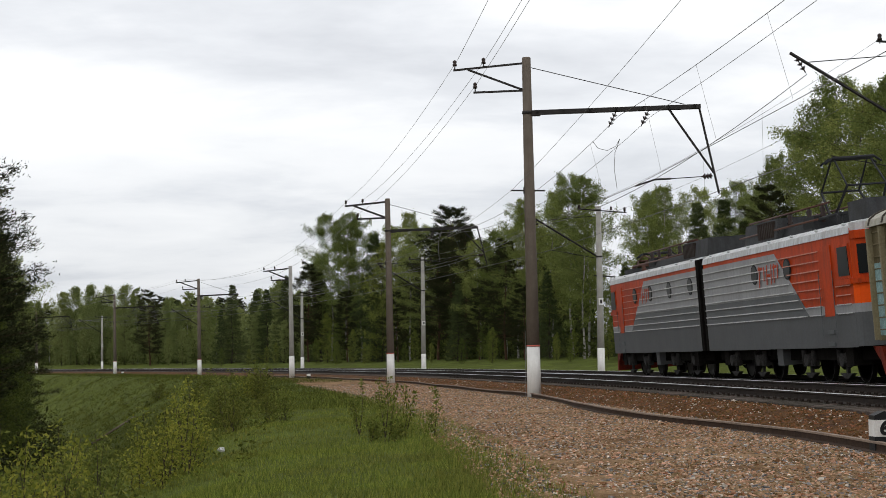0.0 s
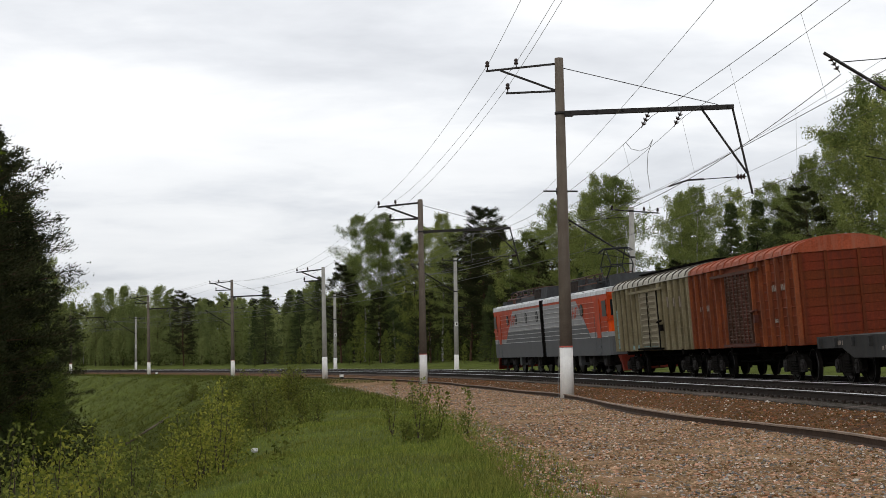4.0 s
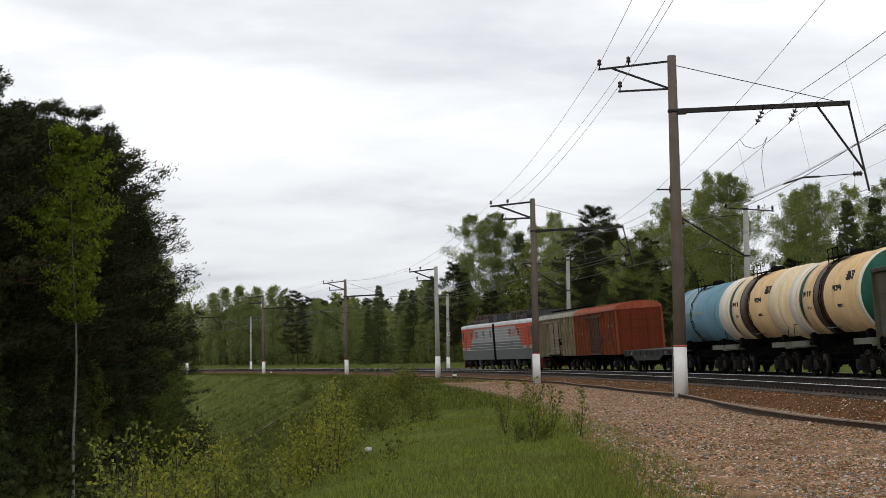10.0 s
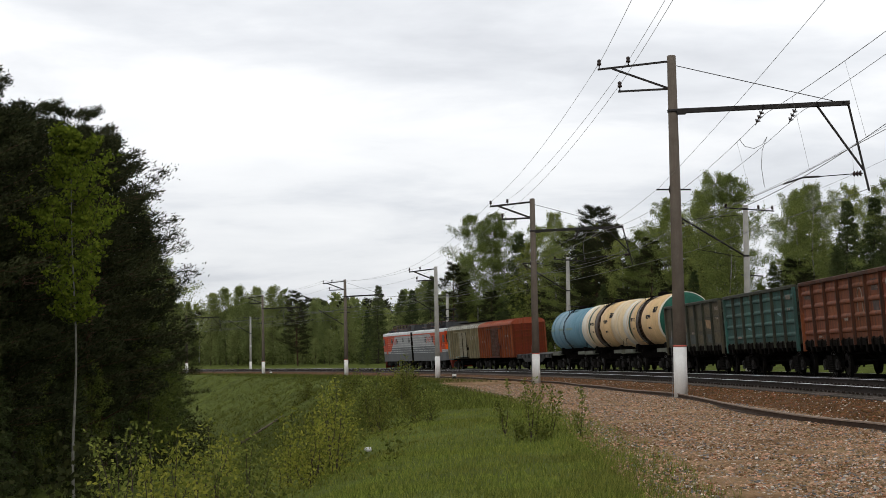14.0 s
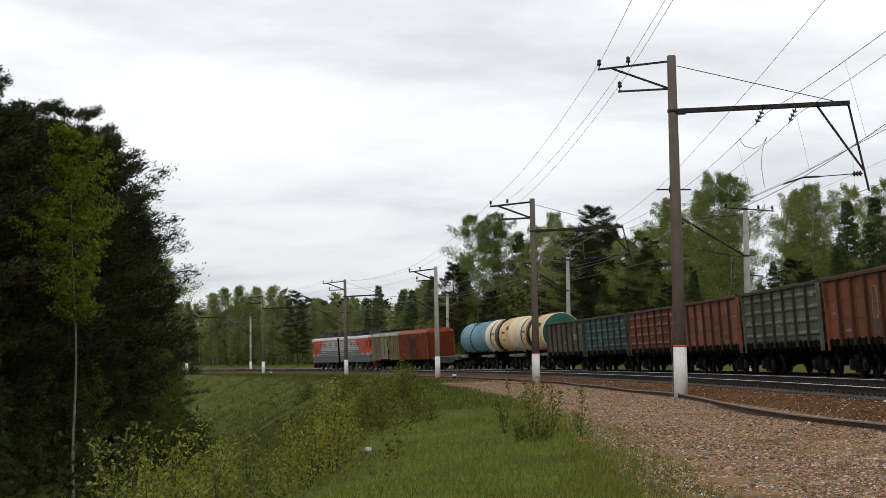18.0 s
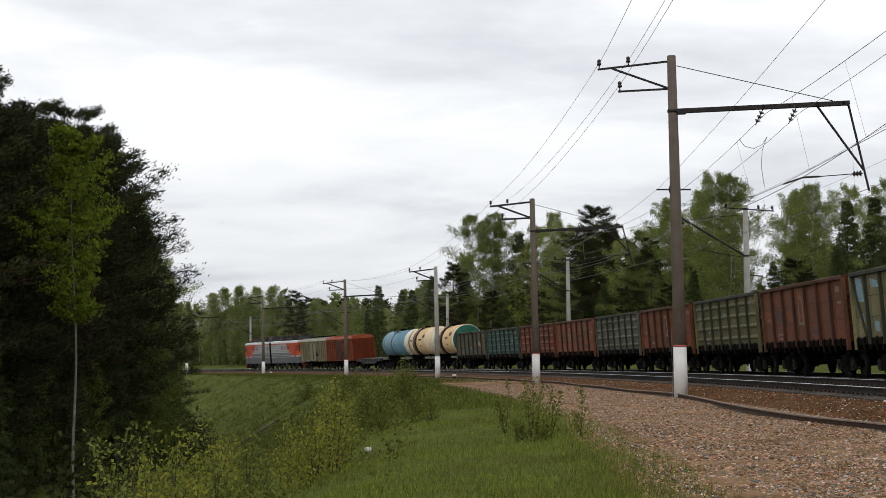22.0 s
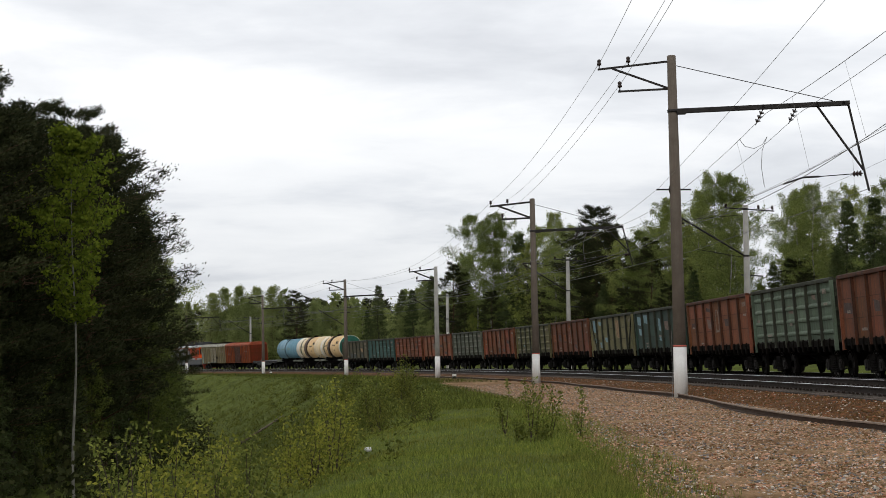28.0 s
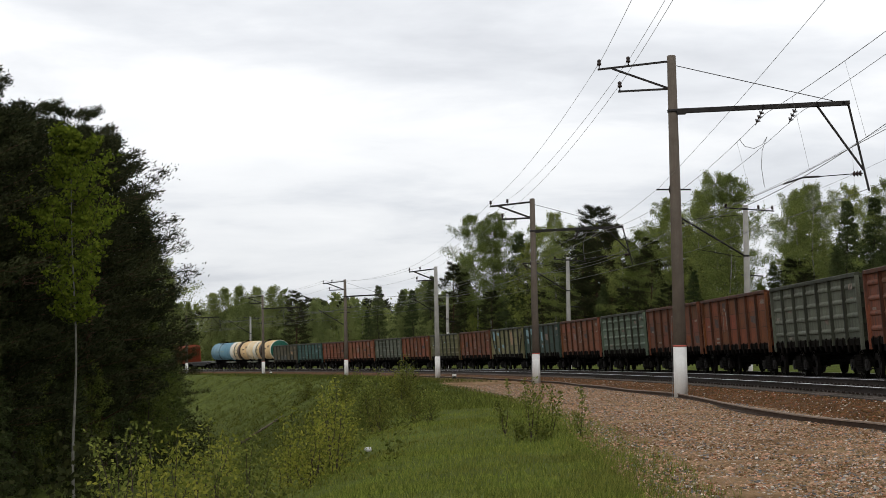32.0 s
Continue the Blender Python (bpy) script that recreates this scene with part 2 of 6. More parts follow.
def strip(name, ss, cols, material, label, ragged=0.0, narrow=False):
    """A sheet along the line; cols are (o, z) pairs, the last column frayed; a narrow one thins out past 50 metres."""
    verts = []
    for s in ss:
        for j, (o, z) in enumerate(cols):
            if narrow:
                o = cols[0][0] + (o - cols[0][0]) * float(np.interp(s, [50, 105], [1.0, 0.18]))
            p = spot(s, o)
            if j == len(cols) - 1:
                o += ragged * (lumps(p.x, p.y, 2.6) * 1.4 + lumps(p.x, p.y, 0.7, 5.0) * 0.6)
            verts.append(spot(s, o, z + 0.025 * lumps(p.x, p.y, 1.1, 2.0) * (0 < j < len(cols) - 1)))
    n = len(cols)
    faces = [(i * n + j, i * n + j + 1, (i + 1) * n + j + 1, (i + 1) * n + j) for i in range(len(ss) - 1) for j in range(n - 1)]
    return sheet(name, verts, faces, material, label)


LONG = list(np.arange(-440, -60, 8)) + list(np.arange(-60, 60, 0.6)) + list(np.arange(60, 500, 4))
strip("gravel_path", LONG, [(6.3, -0.70), (6.9, -0.585), (8, -0.60), (9, -0.60), (10, -0.61), (11, -0.62), (11.8, -0.63), (12.5, -0.73)], GRAVEL, "grey-brown gravel path beside the railway", 0.55, True)
strip("ballast_bed", LONG, [(-4.1, -0.80), (-3.3, -0.64), (-1.75, -0.17), (-1.4, -0.16), (0, -0.26), (1.4, -0.36), (2.0, -0.38), (2.65, -0.18), (4.1, -0.28), (5.3, -0.35),
                            (5.6, -0.345), (5.9, -0.36), (6.6, -0.52), (7.25, -0.64)], BALLAST, "rust-brown ballast bed under two tracks", 0.35)

strip("track_bed", LONG, [(-1.9, -0.19), (-1.4, -0.125), (0, -0.225), (1.4, -0.325), (2.0, -0.345), (2.65, -0.145), (4.1, -0.245), (4.9, -0.30), (5.02, -0.37)], OILY, "oil-blackened ballast between the rails", 0.12)


# ---- tracks ----
RAIL_SHAPE = [(-0.075, -0.18), (0.075, -0.18), (0.075, -0.168), (0.012, -0.145), (0.010, -0.045), (0.036, -0.035), (0.036, -0.006), (-0.036, -0.006), (-0.036, -0.035), (-0.010, -0.045), (-0.012, -0.145), (-0.075, -0.168)]


def sweep(path, outline, name, material, parent, label=""):
    """An outline of (left, up) pairs swept along poses."""
    verts = [m @ Vector((0, a, b)) for m in path for a, b in outline]
    n = len(outline)
    faces = [(i * n + j, i * n + (j + 1) % n, (i + 1) * n + (j + 1) % n, (i + 1) * n + j) for i in range(len(path) - 1) for j in range(n)]
    me = bpy.data.meshes.new(name)
    me.from_pydata([tuple(v) for v in verts], [], faces)
    me.materials.append(material)
    return part(name, me, material, parent, label)


def build_track(o, dz, label):
    track = thing("railway_track", label, "railway track", group="tracks of the line", kind="structure")
    ss = list(np.arange(-440, -80, 6)) + list(np.arange(-80, 120, 2)) + list(np.arange(120, 500, 5))
    for side in (0.76, -0.76):
        path = [along(s, o, dz) @ pose(0, side, 0) for s in ss]
        rail = sweep(path, RAIL_SHAPE, "rail", RAIL, track)
        sweep(path, [(-0.030, -0.003), (-0.026, 0.000), (-0.02, 0.002), (0.02, 0.002), (0.026, 0.000), (0.030, -0.003)], "running_surface", RAIL_TOP, rail, "polished steel running surface")
    return track


TRACK_FAR = build_track(0.0, 0.0, "steel rails on sleepers carrying the goods train")
TRACK_NEAR = build_track(TWO, -0.0125, "empty track with shiny rails on sleepers")


# ---- masts and wires ----
def insulator_pin(bm, p):
    turned(bm, [(0, 0.02), (0.1, 0.02), (0.1, 0.07), (0.16, 0.075), (0.18, 0.05), (0.22, 0.07), (0.27, 0.06), (0.3, 0.02)], "z", 8, p)


def insulator_string(bm, p0, p1, discs=3):
    p0, p1 = Vector(p0), Vector(p1)
    tube(bm, p0, p1, 0.018, n=6)
    for i in range(discs):
        c = p0.lerp(p1, (i + 1) / (discs + 1))
        d = (p1 - p0).normalized() * 0.035
        tube(bm, c - d, c + d, 0.105, 0.04, 9)


def shaft_at(mast, base, top, r0, r1, material, band):
    bm = bmesh.new()
    turned(bm, [(base, r0), (base + (top - base) * 0.5, (r0 + r1) / 2), (top, r1), (top + 0.02, r1 * 0.8)], "z", 16)
    part("shaft", bm, material, mast)
    r = r0 + 0.005
    bm = bmesh.new()
    turned(bm, [(base, r), (band, r - (r0 - r1) * (band - base) / (top - base) * 0.8)], "z", 16)
    part("painted_base", bm, WHITEWASH, mast, "whitewashed base, chipped at the foot")
    if material is CONCRETE:
        bm = bmesh.new()
        turned(bm, [(band, r0 + 0.003), (band + 0.05, r0 + 0.002)], "z", 16)
        part("red_line", bm, RED_LINE, mast, "red painted line")


def near_mast(s, base, top, boom, wide=2.43, full=True, material=CONCRETE):
    """A round concrete mast: wire bracket on one side, boom over the near track on the other."""
    mast = thing("catenary_mast", "tall concrete mast with whitewashed base, iron boom and wire bracket", "railway mast", along(s, 7.2, 0, 0) @ pose(0, 0, 0, -0.42, 0, 0), "masts beside the near track")
    shaft_at(mast, base, top, 0.225, 0.145, material, 1.07 if full else 1.15)
    k = wide / 2.43
    for name, ends in (("top_arm", ((0.1, top - 0.17), (2.43 * k, top - 0.40))), ("lower_arm", ((0.1, top - 1.08), (1.78 * k, top - 1.14))), ("arm_brace", ((0.12, top - 1.06), (1.95 * k, top - 0.38)))):
        bm = bmesh.new()
        (y0, z0), (y1, z1) = ends
        tube(bm, (0.05, y0, z0), (0.05, y1, z1), 0.045 if s < 10 else 0.07, n=4)
        part(name, bm, IRON, mast)
    for y, z in ((2.38 * k, top - 0.36), (1.42 * k, top - 0.28), (1.72 * k, top - 1.10)):
        bm = bmesh.new()
        insulator_pin(bm, (0.05, y, z))
        part("pin_insulator", bm, INSULATOR, mast)
    if boom:
        za, zb = top - 1.83, top - 1.66
        bm = bmesh.new()
        for x in (-0.13, 0.09):
            slab(bm, [(-0.12, za - 0.07), (-boom, zb - 0.07), (-boom, zb + 0.07), (-0.12, za + 0.07)], x, x + 0.04)
        for i in range(7):
            y = 0.3 + (boom - 0.5) * i / 6
            z = za + (zb - za) * y / boom
            box(bm, -0.13, 0.13, -y - 0.05, -y + 0.05, z - 0.06, z + 0.06)
        part("boom", bm, IRON, mast, "rusty iron boom of two channels")
        bm = bmesh.new()
        tube(bm, (0, -0.12, top - 0.32), (0, -boom * 0.91, zb + 0.08), 0.014, n=5)
        part("stay_rod", bm, IRON, mast)
        bm = bmesh.new()
        box(bm, -0.15, 0.15, -0.42, -0.1, za - 0.10, za - 0.06)
        turned(bm, [(za - 0.04, 0.185), (za + 0.05, 0.185)], "z", 12)
        part("collar", bm, IRON, mast)
    if boom > 5:
        k = boom / 6.03
        for name, a, b in (("drop_strut", (-4.95 * k, zb - 0.1), (-6.45 * k, 6.74)), ("drop_post", (-6.0 * k, zb), (-6.62 * k, 6.04))):
            bm = bmesh.new()
            tube(bm, (0, *a), (0, *b), 0.04, n=5)
            part(name, bm, IRON, mast)
        bm = bmesh.new()
        insulator_string(bm, (0, -6.42 * k, 6.63), (0, -6.0 * k, 6.61), 3)
        part("strut_insulator", bm, INSULATOR, mast)
        bm = bmesh.new()
        tube(bm, (0, -6.0 * k, 6.61), (0.1, -4.95 * k, 6.56), 0.016, n=5)
        tube(bm, (0.1, -4.95 * k, 6.56), (0.1, -4.4 * k, 6.54), 0.035, n=5)
        tube(bm, (0.1, -4.4 * k, 6.54), (0.1, -3.7 * k, 6.33), 0.03, n=5)
        part("steady_arm", bm, IRON, mast)
        for y in (-2.96 * k, -4.1 * k):
            bm = bmesh.new()
            z = za + (zb - za) * -y / boom - 0.06
            insulator_string(bm, (0, y - 0.12, z), (0.25, y + 0.1, z - 0.5), 3)
            part("string_insulator", bm, INSULATOR, mast)
    if full:
        bm = bmesh.new()
        tube(bm, (0.0, 0.62, 6.22), (0.0, -0.52, 6.2), 0.035, n=4)
        tube(bm, (0.0, 0.16, 6.1), (0.0, 0.16, 6.32), 0.05, n=6)
        part("crossarm", bm, IRON, mast)
        bm = bmesh.new()
        bend = [(-2.27, 7.9), (-2.45, 7.66), (-2.75, 7.58), (-3.05, 7.72), (-3.2, 7.97), (-3.02, 7.5), (-2.98, 6.95), (-3.06, 6.3)]
        for p, q in zip(bend, bend[1:]):
            tube(bm, (0.6, *p), (0.6, *q), 0.011, n=4)
        part("jumper_wire", bm, WIRE, mast)
        # an earthing wire stands off the foot of the mast
        bm = bmesh.new()
        tube(bm, (-0.1, 0.3, base + 0.02), (-0.05, 0.26, 1.6), 0.008, n=4)
        part("earth_wire", bm, WIRE, mast)
    return mast


def far_mast(s, base, top):
    mast = thing("catenary_mast", "pale concrete mast with slanting bracket and whitewashed base", "railway mast", along(s, -3.1, 0, 0), "masts beside the far track")
    shaft_at(mast, base, top, 0.20, 0.14, PALE_CONCRETE, 1.2)
    for name, a, b, r in (("bracket", (0.1, top - 2.68), (3.75, top - 0.48), 0.05), ("bracket_stay", (0.1, top - 0.5), (3.2, top - 0.75), 0.015), ("crossarm", (1.15, top - 0.12), (-1.55, top - 0.32), 0.035), ("steady_arm", (0.1, 6.0), (2.6, 6.45), 0.016), ("side_arm", (0.3, 5.08), (-0.85, 5.0), 0.035)):
        bm = bmesh.new()
        tube(bm, (0, *a), (0, *b), r, n=5)
        part(name, bm, IRON, mast)
    for y in (1.05, -0.7, -1.45):
        bm = bmesh.new()
        insulator_pin(bm, (0, y, top - 0.2 - 0.05 * (1 - y)))
        part("pin_insulator", bm, INSULATOR, mast)
    bm = bmesh.new()
    insulator_string(bm, (0, 3.6, top - 0.56), (0.05, 3.28, top - 1.05), 3)
    part("string_insulator", bm, INSULATOR, mast)
    for za, zb, r in ((top - 2.74, top - 2.64, 0.178), (top - 0.25, top - 0.15, 0.16)):
        bm = bmesh.new()
        turned(bm, [(za, r), (zb, r)], "z", 10)
        part("collar", bm, IRON, mast)
    bm = bmesh.new()
    box(bm, -0.205, -0.185, -0.13, 0.13, 3.5, 3.86)
    plate = part("number_plate", bm, WHITEWASH, mast, "small white plate with a dark mark")
    bm = bmesh.new()
    box(bm, -0.209, -0.205, -0.05, 0.05, 3.58, 3.78)
    part("mark", bm, BLACK, plate)
    return mast


NEAR = [(-45.0, 10.7), (2.8, 10.62), (46.9, 9.88), (92.7, 8.46), (143.0, 9.77), (192.4, 10.02), (240.0, 10.0), (289.0, 10.0)]
FAR = [(-5.0, 9.95), (39.2, 8.78), (89.7, 9.0), (138.7, 8.0), (188.0, 8.4), (239.3, 8.39), (285.0, 8.4)]
near_mast(-45.0, -0.8, 10.7, 6.03)
near_mast(2.8, -0.8, 10.62, 5.82)
near_mast(46.9, -0.8, 9.88, 5.2)
near_mast(92.7, -0.8, 8.46, 0, 2.2, False, PALE_CONCRETE)
near_mast(143.0, -0.8, 9.77, 4.3)
near_mast(192.4, -0.8, 10.02, 5.3)
near_mast(240.0, -0.8, 10.0, 5.3)
for s, top in FAR:
    far_mast(s, -0.9, top)


def wire_run(name, stops, sags, radius, label, below=None, material=WIRE):
    """A wire hung straight from stop to stop, (s, o, z) each; below is the wire that its droppers carry."""
    run = thing(name, label, "wire", group="overhead wires")
    bm = bmesh.new()
    hang, pts = [], []
    for i, (p, q) in enumerate(zip(stops, stops[1:])):
        p, q = spot(*p), spot(*q)
        sag = sags[0] if i == 0 else sags[-1]
        low = below and (spot(*below[i]), spot(*below[i + 1]))
        at = lambda f: p.lerp(q, f) - Vector((0, 0, 4 * sag * f * (1 - f)))
        pts += [at(k / 12) for k in range(12 if i < len(stops) - 2 else 13)]
        if low:
            hang += [(at(f), low[0].lerp(low[1], f)) for f in (0.1, 0.26, 0.42, 0.58, 0.74, 0.9)]
    rings = [[bm.verts.new(p + Vector((dx, dy, dz)) * radius) for dx, dy, dz in ((1, 0, 0.3), (0, 0, 1), (-1, 0, 0.3), (0, 0, -1))] for p in pts]
    for u, w in zip(rings, rings[1:]):
        for k in range(4):
            bm.faces.new((u[k], u[(k + 1) % 4], w[(k + 1) % 4], w[k]))
    part("strand", bm, material, run)
    for u, w in hang:
        bm = bmesh.new()
        tube(bm, u, w, 0.005, n=3, caps=False)
        part("dropper", bm, WIRE, run)
    return run


for y, dz in ((2.38, -0.10), (1.42, -0.02), (1.72, -0.84)):
    wire_run("feeder_wire", [(s, 7.2 + y, t + dz) for s, t in NEAR], (0.3, 0.45), 0.0085, "thin feeder wire on pin insulators", material=FEEDER)
boomed = [(s, t) for s, t in NEAR if t != 8.46]
CONTACT_NEAR = [(s, 3.55 + 0.2 * (i % 2), 6.33) for i, (s, t) in enumerate(boomed)]
CONTACT_FAR = [(s, 0.2 - 0.4 * (i % 2), 6.38) for i, (s, t) in enumerate(FAR)]
wire_run("messenger_cable", [(s, 4.2, t - 1.93 if s > 0 else 8.6) for s, t in boomed], (0.4, 0.95), 0.010, "sagging catenary cable over the near track", CONTACT_NEAR)
wire_run("messenger_cable", [(s, 3.05, t - 1.9 if s > 0 else 9.05) for s, t in boomed], (0.3, 0.9), 0.009, "second sagging cable over the near track")
wire_run("contact_wire", CONTACT_NEAR, (0.05,), 0.010, "contact wire over the near track")
wire_run("messenger_cable", [(s, 0.15, 7.75 if s > 0 else 8.85) for s, t in FAR], (0.75,), 0.014, "thick twisted catenary cable over the far track", CONTACT_FAR)
wire_run("contact_wire", CONTACT_FAR, (0.05,), 0.012, "contact wire over the far track")
wire_run("line_wire", [(s, 7.8, 6.25 if s > 0 else 7.8) for s, t in boomed], (0.25, 0.5), 0.006, "thin wire on the mast crossarms")
wire_run("line_wire", [(s, -2.0, t - 0.1) for s, t in FAR], (0.4,), 0.007, "thin wire on the far masts")
wire_run("line_wire", [(s, -4.5, t - 0.1) for s, t in FAR], (0.4,), 0.007, "thin wire on the far masts")


# ---- kilometre posts and the spare rail ----
def picket(s, o, tall, label, digits=None):
    post = thing("picket_post", label, "marker post", along(s, o, -0.62, 0, -math.pi / 2 * 0), "marker posts")
    w = 0.13
    bm = bmesh.new()
    box(bm, -w, w, -w, w, -0.1, tall * 0.42)
    part("foot", bm, BLACK, post, "black painted foot")
    bm = bmesh.new()
    box(bm, -w - 0.003, w + 0.003, -w - 0.003, w + 0.003, tall * 0.42, tall * 0.80)
    part("number_plate", bm, WHITEWASH, post, "white painted face")
    bm = bmesh.new()
    slab(bm, [(-w, tall * 0.80), (w, tall * 0.80), (w, tall * 0.9), (0, tall), (-w, tall * 0.9)], -w, w)
    part("cap", bm, BLACK, post, "black slanted cap")
    if digits:
        curve = bpy.data.curves.new("digit", "FONT")
        curve.body, curve.size, curve.extrude, curve.align_x, curve.offset = digits, 0.24, 0.003, "CENTER", 0.012
        tmp = new("digit", curve)
        me = bpy.data.meshes.new_from_object(tmp.evaluated_get(bpy.context.evaluated_depsgraph_get()))
        bpy.data.objects.remove(tmp)
        me.materials.append(BLACK)
        part("digit", me, BLACK, post, "black painted numeral", pose(-w - 0.007, 0, tall * 0.47, 90, 0, -90))
    return post


picket(-33.6, 7.27, 0.56, "short black and white marker post with the number 6", "6")
picket(83.0, 7.4, 0.5, "short black and white marker post by the track")
picket(187.0, 7.4, 0.45, "short white marker post by the track")


def old_rail():
    rail = thing("spare_rail", "old rusty rail lying bent along the gravel", "rail")
    ss = [-46, -38, -30, -25, -20, -15, -10, -5, -1, 3, 7, 12, 18, 24, 31, 38, 46, 56, 68, 80, 92, 105]
    oo = [7.5, 7.4, 7.35, 7.55, 8.0, 8.15, 7.95, 7.55, 7.38, 7.3, 7.32, 7.4, 7.4, 7.3, 7.15, 6.9, 6.75, 6.8, 6.9, 6.9, 7.0, 6.9]
    fine = np.arange(-46, 105, 1.5)
    path = []
    for s in fine:
        o = float(np.interp(s, ss, oo))
        path.append(along(s, o, -0.455 + 0.015 * math.sin(s * 0.35), 0.0))
    sweep(path, [(a, b * 0.8) for a, b in RAIL_SHAPE], "web", OLD_RAIL, rail)
    # lighter head strip paints in the highlight along the rail's top
    sweep(path, [(-0.038, -0.028), (-0.038, 0.0), (-0.03, 0.004), (0.03, 0.004), (0.038, 0.0), (0.038, -0.028)], "head", OLD_TOP, rail, "worn rail head lightened with a painted highlight")
    return rail


old_rail()


# ---- the train ----
def paint(name, col, streak=(0.06, 0.05, 0.045), amount=0.55, rough=0.6, var=0.32, col2=None, single=0.0):
    return mat(name, col, rough, var=var, scale=1.1, fine=18, bump=0.12, streak=streak, streak_amount=min(1.0, amount * 1.35), depth=0.01, col2=col2, spec=0.08, single=single)


UNDER = mat("black_underframe", (0.012, 0.0105, 0.0095), 0.95, var=0.4, scale=3, fine=30, bump=0.3, spec=0.02)
BOGIE = mat("oily_iron", (0.019, 0.017, 0.015), 0.85, 0.0, var=0.5, scale=4, fine=40, bump=0.3, spec=0.03)
LOCO_GEAR = mat("dusty_axle_gear", (0.060, 0.057, 0.054), 0.8, 0.0, var=0.5, scale=4, fine=40, bump=0.3, spec=0.1)
AXLE_END = mat("oily_axle_box", (0.036, 0.032, 0.029), 0.7, 0.0, var=0.5, scale=5, fine=40, bump=0.3, spec=0.15)
WHEEL = mat("wheel_steel", (0.016, 0.0135, 0.012), 0.9, 0.0, var=0.3, scale=5, fine=40, bump=0.2, spec=0.03)
TREAD = mat("wheel_tread", (0.085, 0.080, 0.075), 0.55, 0.3, var=0.2, bump=0)
SLATE = paint("slate_grey_paint", (0.112, 0.117, 0.120), (0.085, 0.08, 0.075), 0.25, 0.5, 0.12)
MIDGREY = paint("mid_grey_paint", (0.128, 0.135, 0.138), (0.09, 0.10, 0.10), 0.25, 0.5, 0.12)
LIGHTGREY = paint("light_grey_paint", (0.33, 0.335, 0.34), (0.21, 0.205, 0.195), 0.3, 0.5, 0.12)
SILVER = paint("silver_roof_paint", (0.58, 0.60, 0.61), (0.25, 0.23, 0.21), 0.5, 0.45, 0.15)
TRIM = paint("white_trim", (0.62, 0.62, 0.62), (0.3, 0.28, 0.26), 0.4, 0.5, 0.1)
SIGNAL = paint("orange_red_paint", (0.56, 0.062, 0.010), (0.20, 0.036, 0.014), 0.45, 0.45, 0.15)
# orange rib paint lightened to carry the ribs' highlight
PALE_RIB = paint("highlit_orange_rib", (0.66, 0.33, 0.26), (0.4, 0.12, 0.06), 0.4, 0.5, 0.1)
BRIGHT = paint("bright_orange_paint", (0.90, 0.10, 0.008), (0.6, 0.07, 0.01), 0.2, 0.4, 0.08)
GLASS = mat("dark_glass", (0.010, 0.012, 0.013), 0.3, var=0.2, bump=0, spec=0.12)
ROOF_GEAR = mat("roof_gear", (0.032, 0.033, 0.035), 0.75, 0.0, var=0.3, scale=3, fine=30)
ROOF_BOX = mat("roof_box_grey", (0.065, 0.068, 0.072), 0.8, var=0.35, scale=2, fine=25, streak=(0.03, 0.028, 0.026))
MESH_BROWN = mat("rusty_mesh", (0.048, 0.036, 0.030), 0.85, var=0.4, scale=6, fine=60)
PLOUGH = mat("dark_red_plough", (0.26, 0.032, 0.014), 0.8, var=0.4, scale=3, fine=25, streak=(0.05, 0.02, 0.015))
RUST_PIPE = mat("rusty_tube", (0.12, 0.05, 0.032), 0.7, 0.2, var=0.3, scale=3, fine=30)
GOOD = {"drab": paint("drab_paint", (0.105, 0.092, 0.058), (0.045, 0.04, 0.03), 0.7, single=0.22), "red": paint("red_oxide_paint", (0.250, 0.078, 0.032), (0.06, 0.030, 0.022), 0.6, single=0.22), "red2": paint("faded_red_paint", (0.276, 0.100, 0.047), (0.09, 0.042, 0.028), 0.6, single=0.22),
        "brown": paint("maroon_paint", (0.205, 0.076, 0.036), (0.05, 0.032, 0.026), 0.6, single=0.22), "olive": paint("olive_paint", (0.165, 0.160, 0.062), (0.07, 0.055, 0.04), 0.6, single=0.2),
        "teal": paint("teal_paint", (0.045, 0.125, 0.108), (0.045, 0.055, 0.045), 0.6, single=0.2), "grey": paint("grey_green_paint", (0.140, 0.155, 0.112), (0.06, 0.055, 0.045), 0.6, single=0.2),
        "green": paint("pale_green_paint", (0.155, 0.210, 0.145), (0.07, 0.075, 0.055), 0.5, single=0.2), "yellow": paint("yellow_green_paint", (0.235, 0.215, 0.100), (0.07, 0.07, 0.045), 0.6, single=0.2),
        "dteal": paint("dark_teal_paint", (0.046, 0.086, 0.066), (0.04, 0.042, 0.036), 0.6, single=0.2)}
PATCH = {"red": mat("pale_patch", (0.26, 0.19, 0.155), 0.8, var=0.4, scale=8), "blue": mat("blue_patch", (0.24, 0.38, 0.42), 0.7, var=0.3, scale=6), "tan": mat("tan_patch", (0.42, 0.28, 0.16), 0.8, var=0.4, scale=4), "khaki": mat("khaki_sheet", (0.135, 0.112, 0.066), 0.8, var=0.4, scale=4), "slate": mat("slate_sheet", (0.095, 0.105, 0.095), 0.8, var=0.4, scale=4), "dull": mat("dull_primer_patch", (0.115, 0.085, 0.075), 0.8, var=0.4, scale=5), "rust": mat("orange_rust_patch", (0.30, 0.105, 0.045), 0.85, var=0.4, scale=5)}
CHALK = mat("chalk_marks", (0.36, 0.30, 0.25), 0.9, var=0.4, scale=14)
COALY = mat("sooty_sill", (0.012, 0.010, 0.008), 0.9, var=0.5, scale=3, fine=30, bump=0.3, spec=0.03)
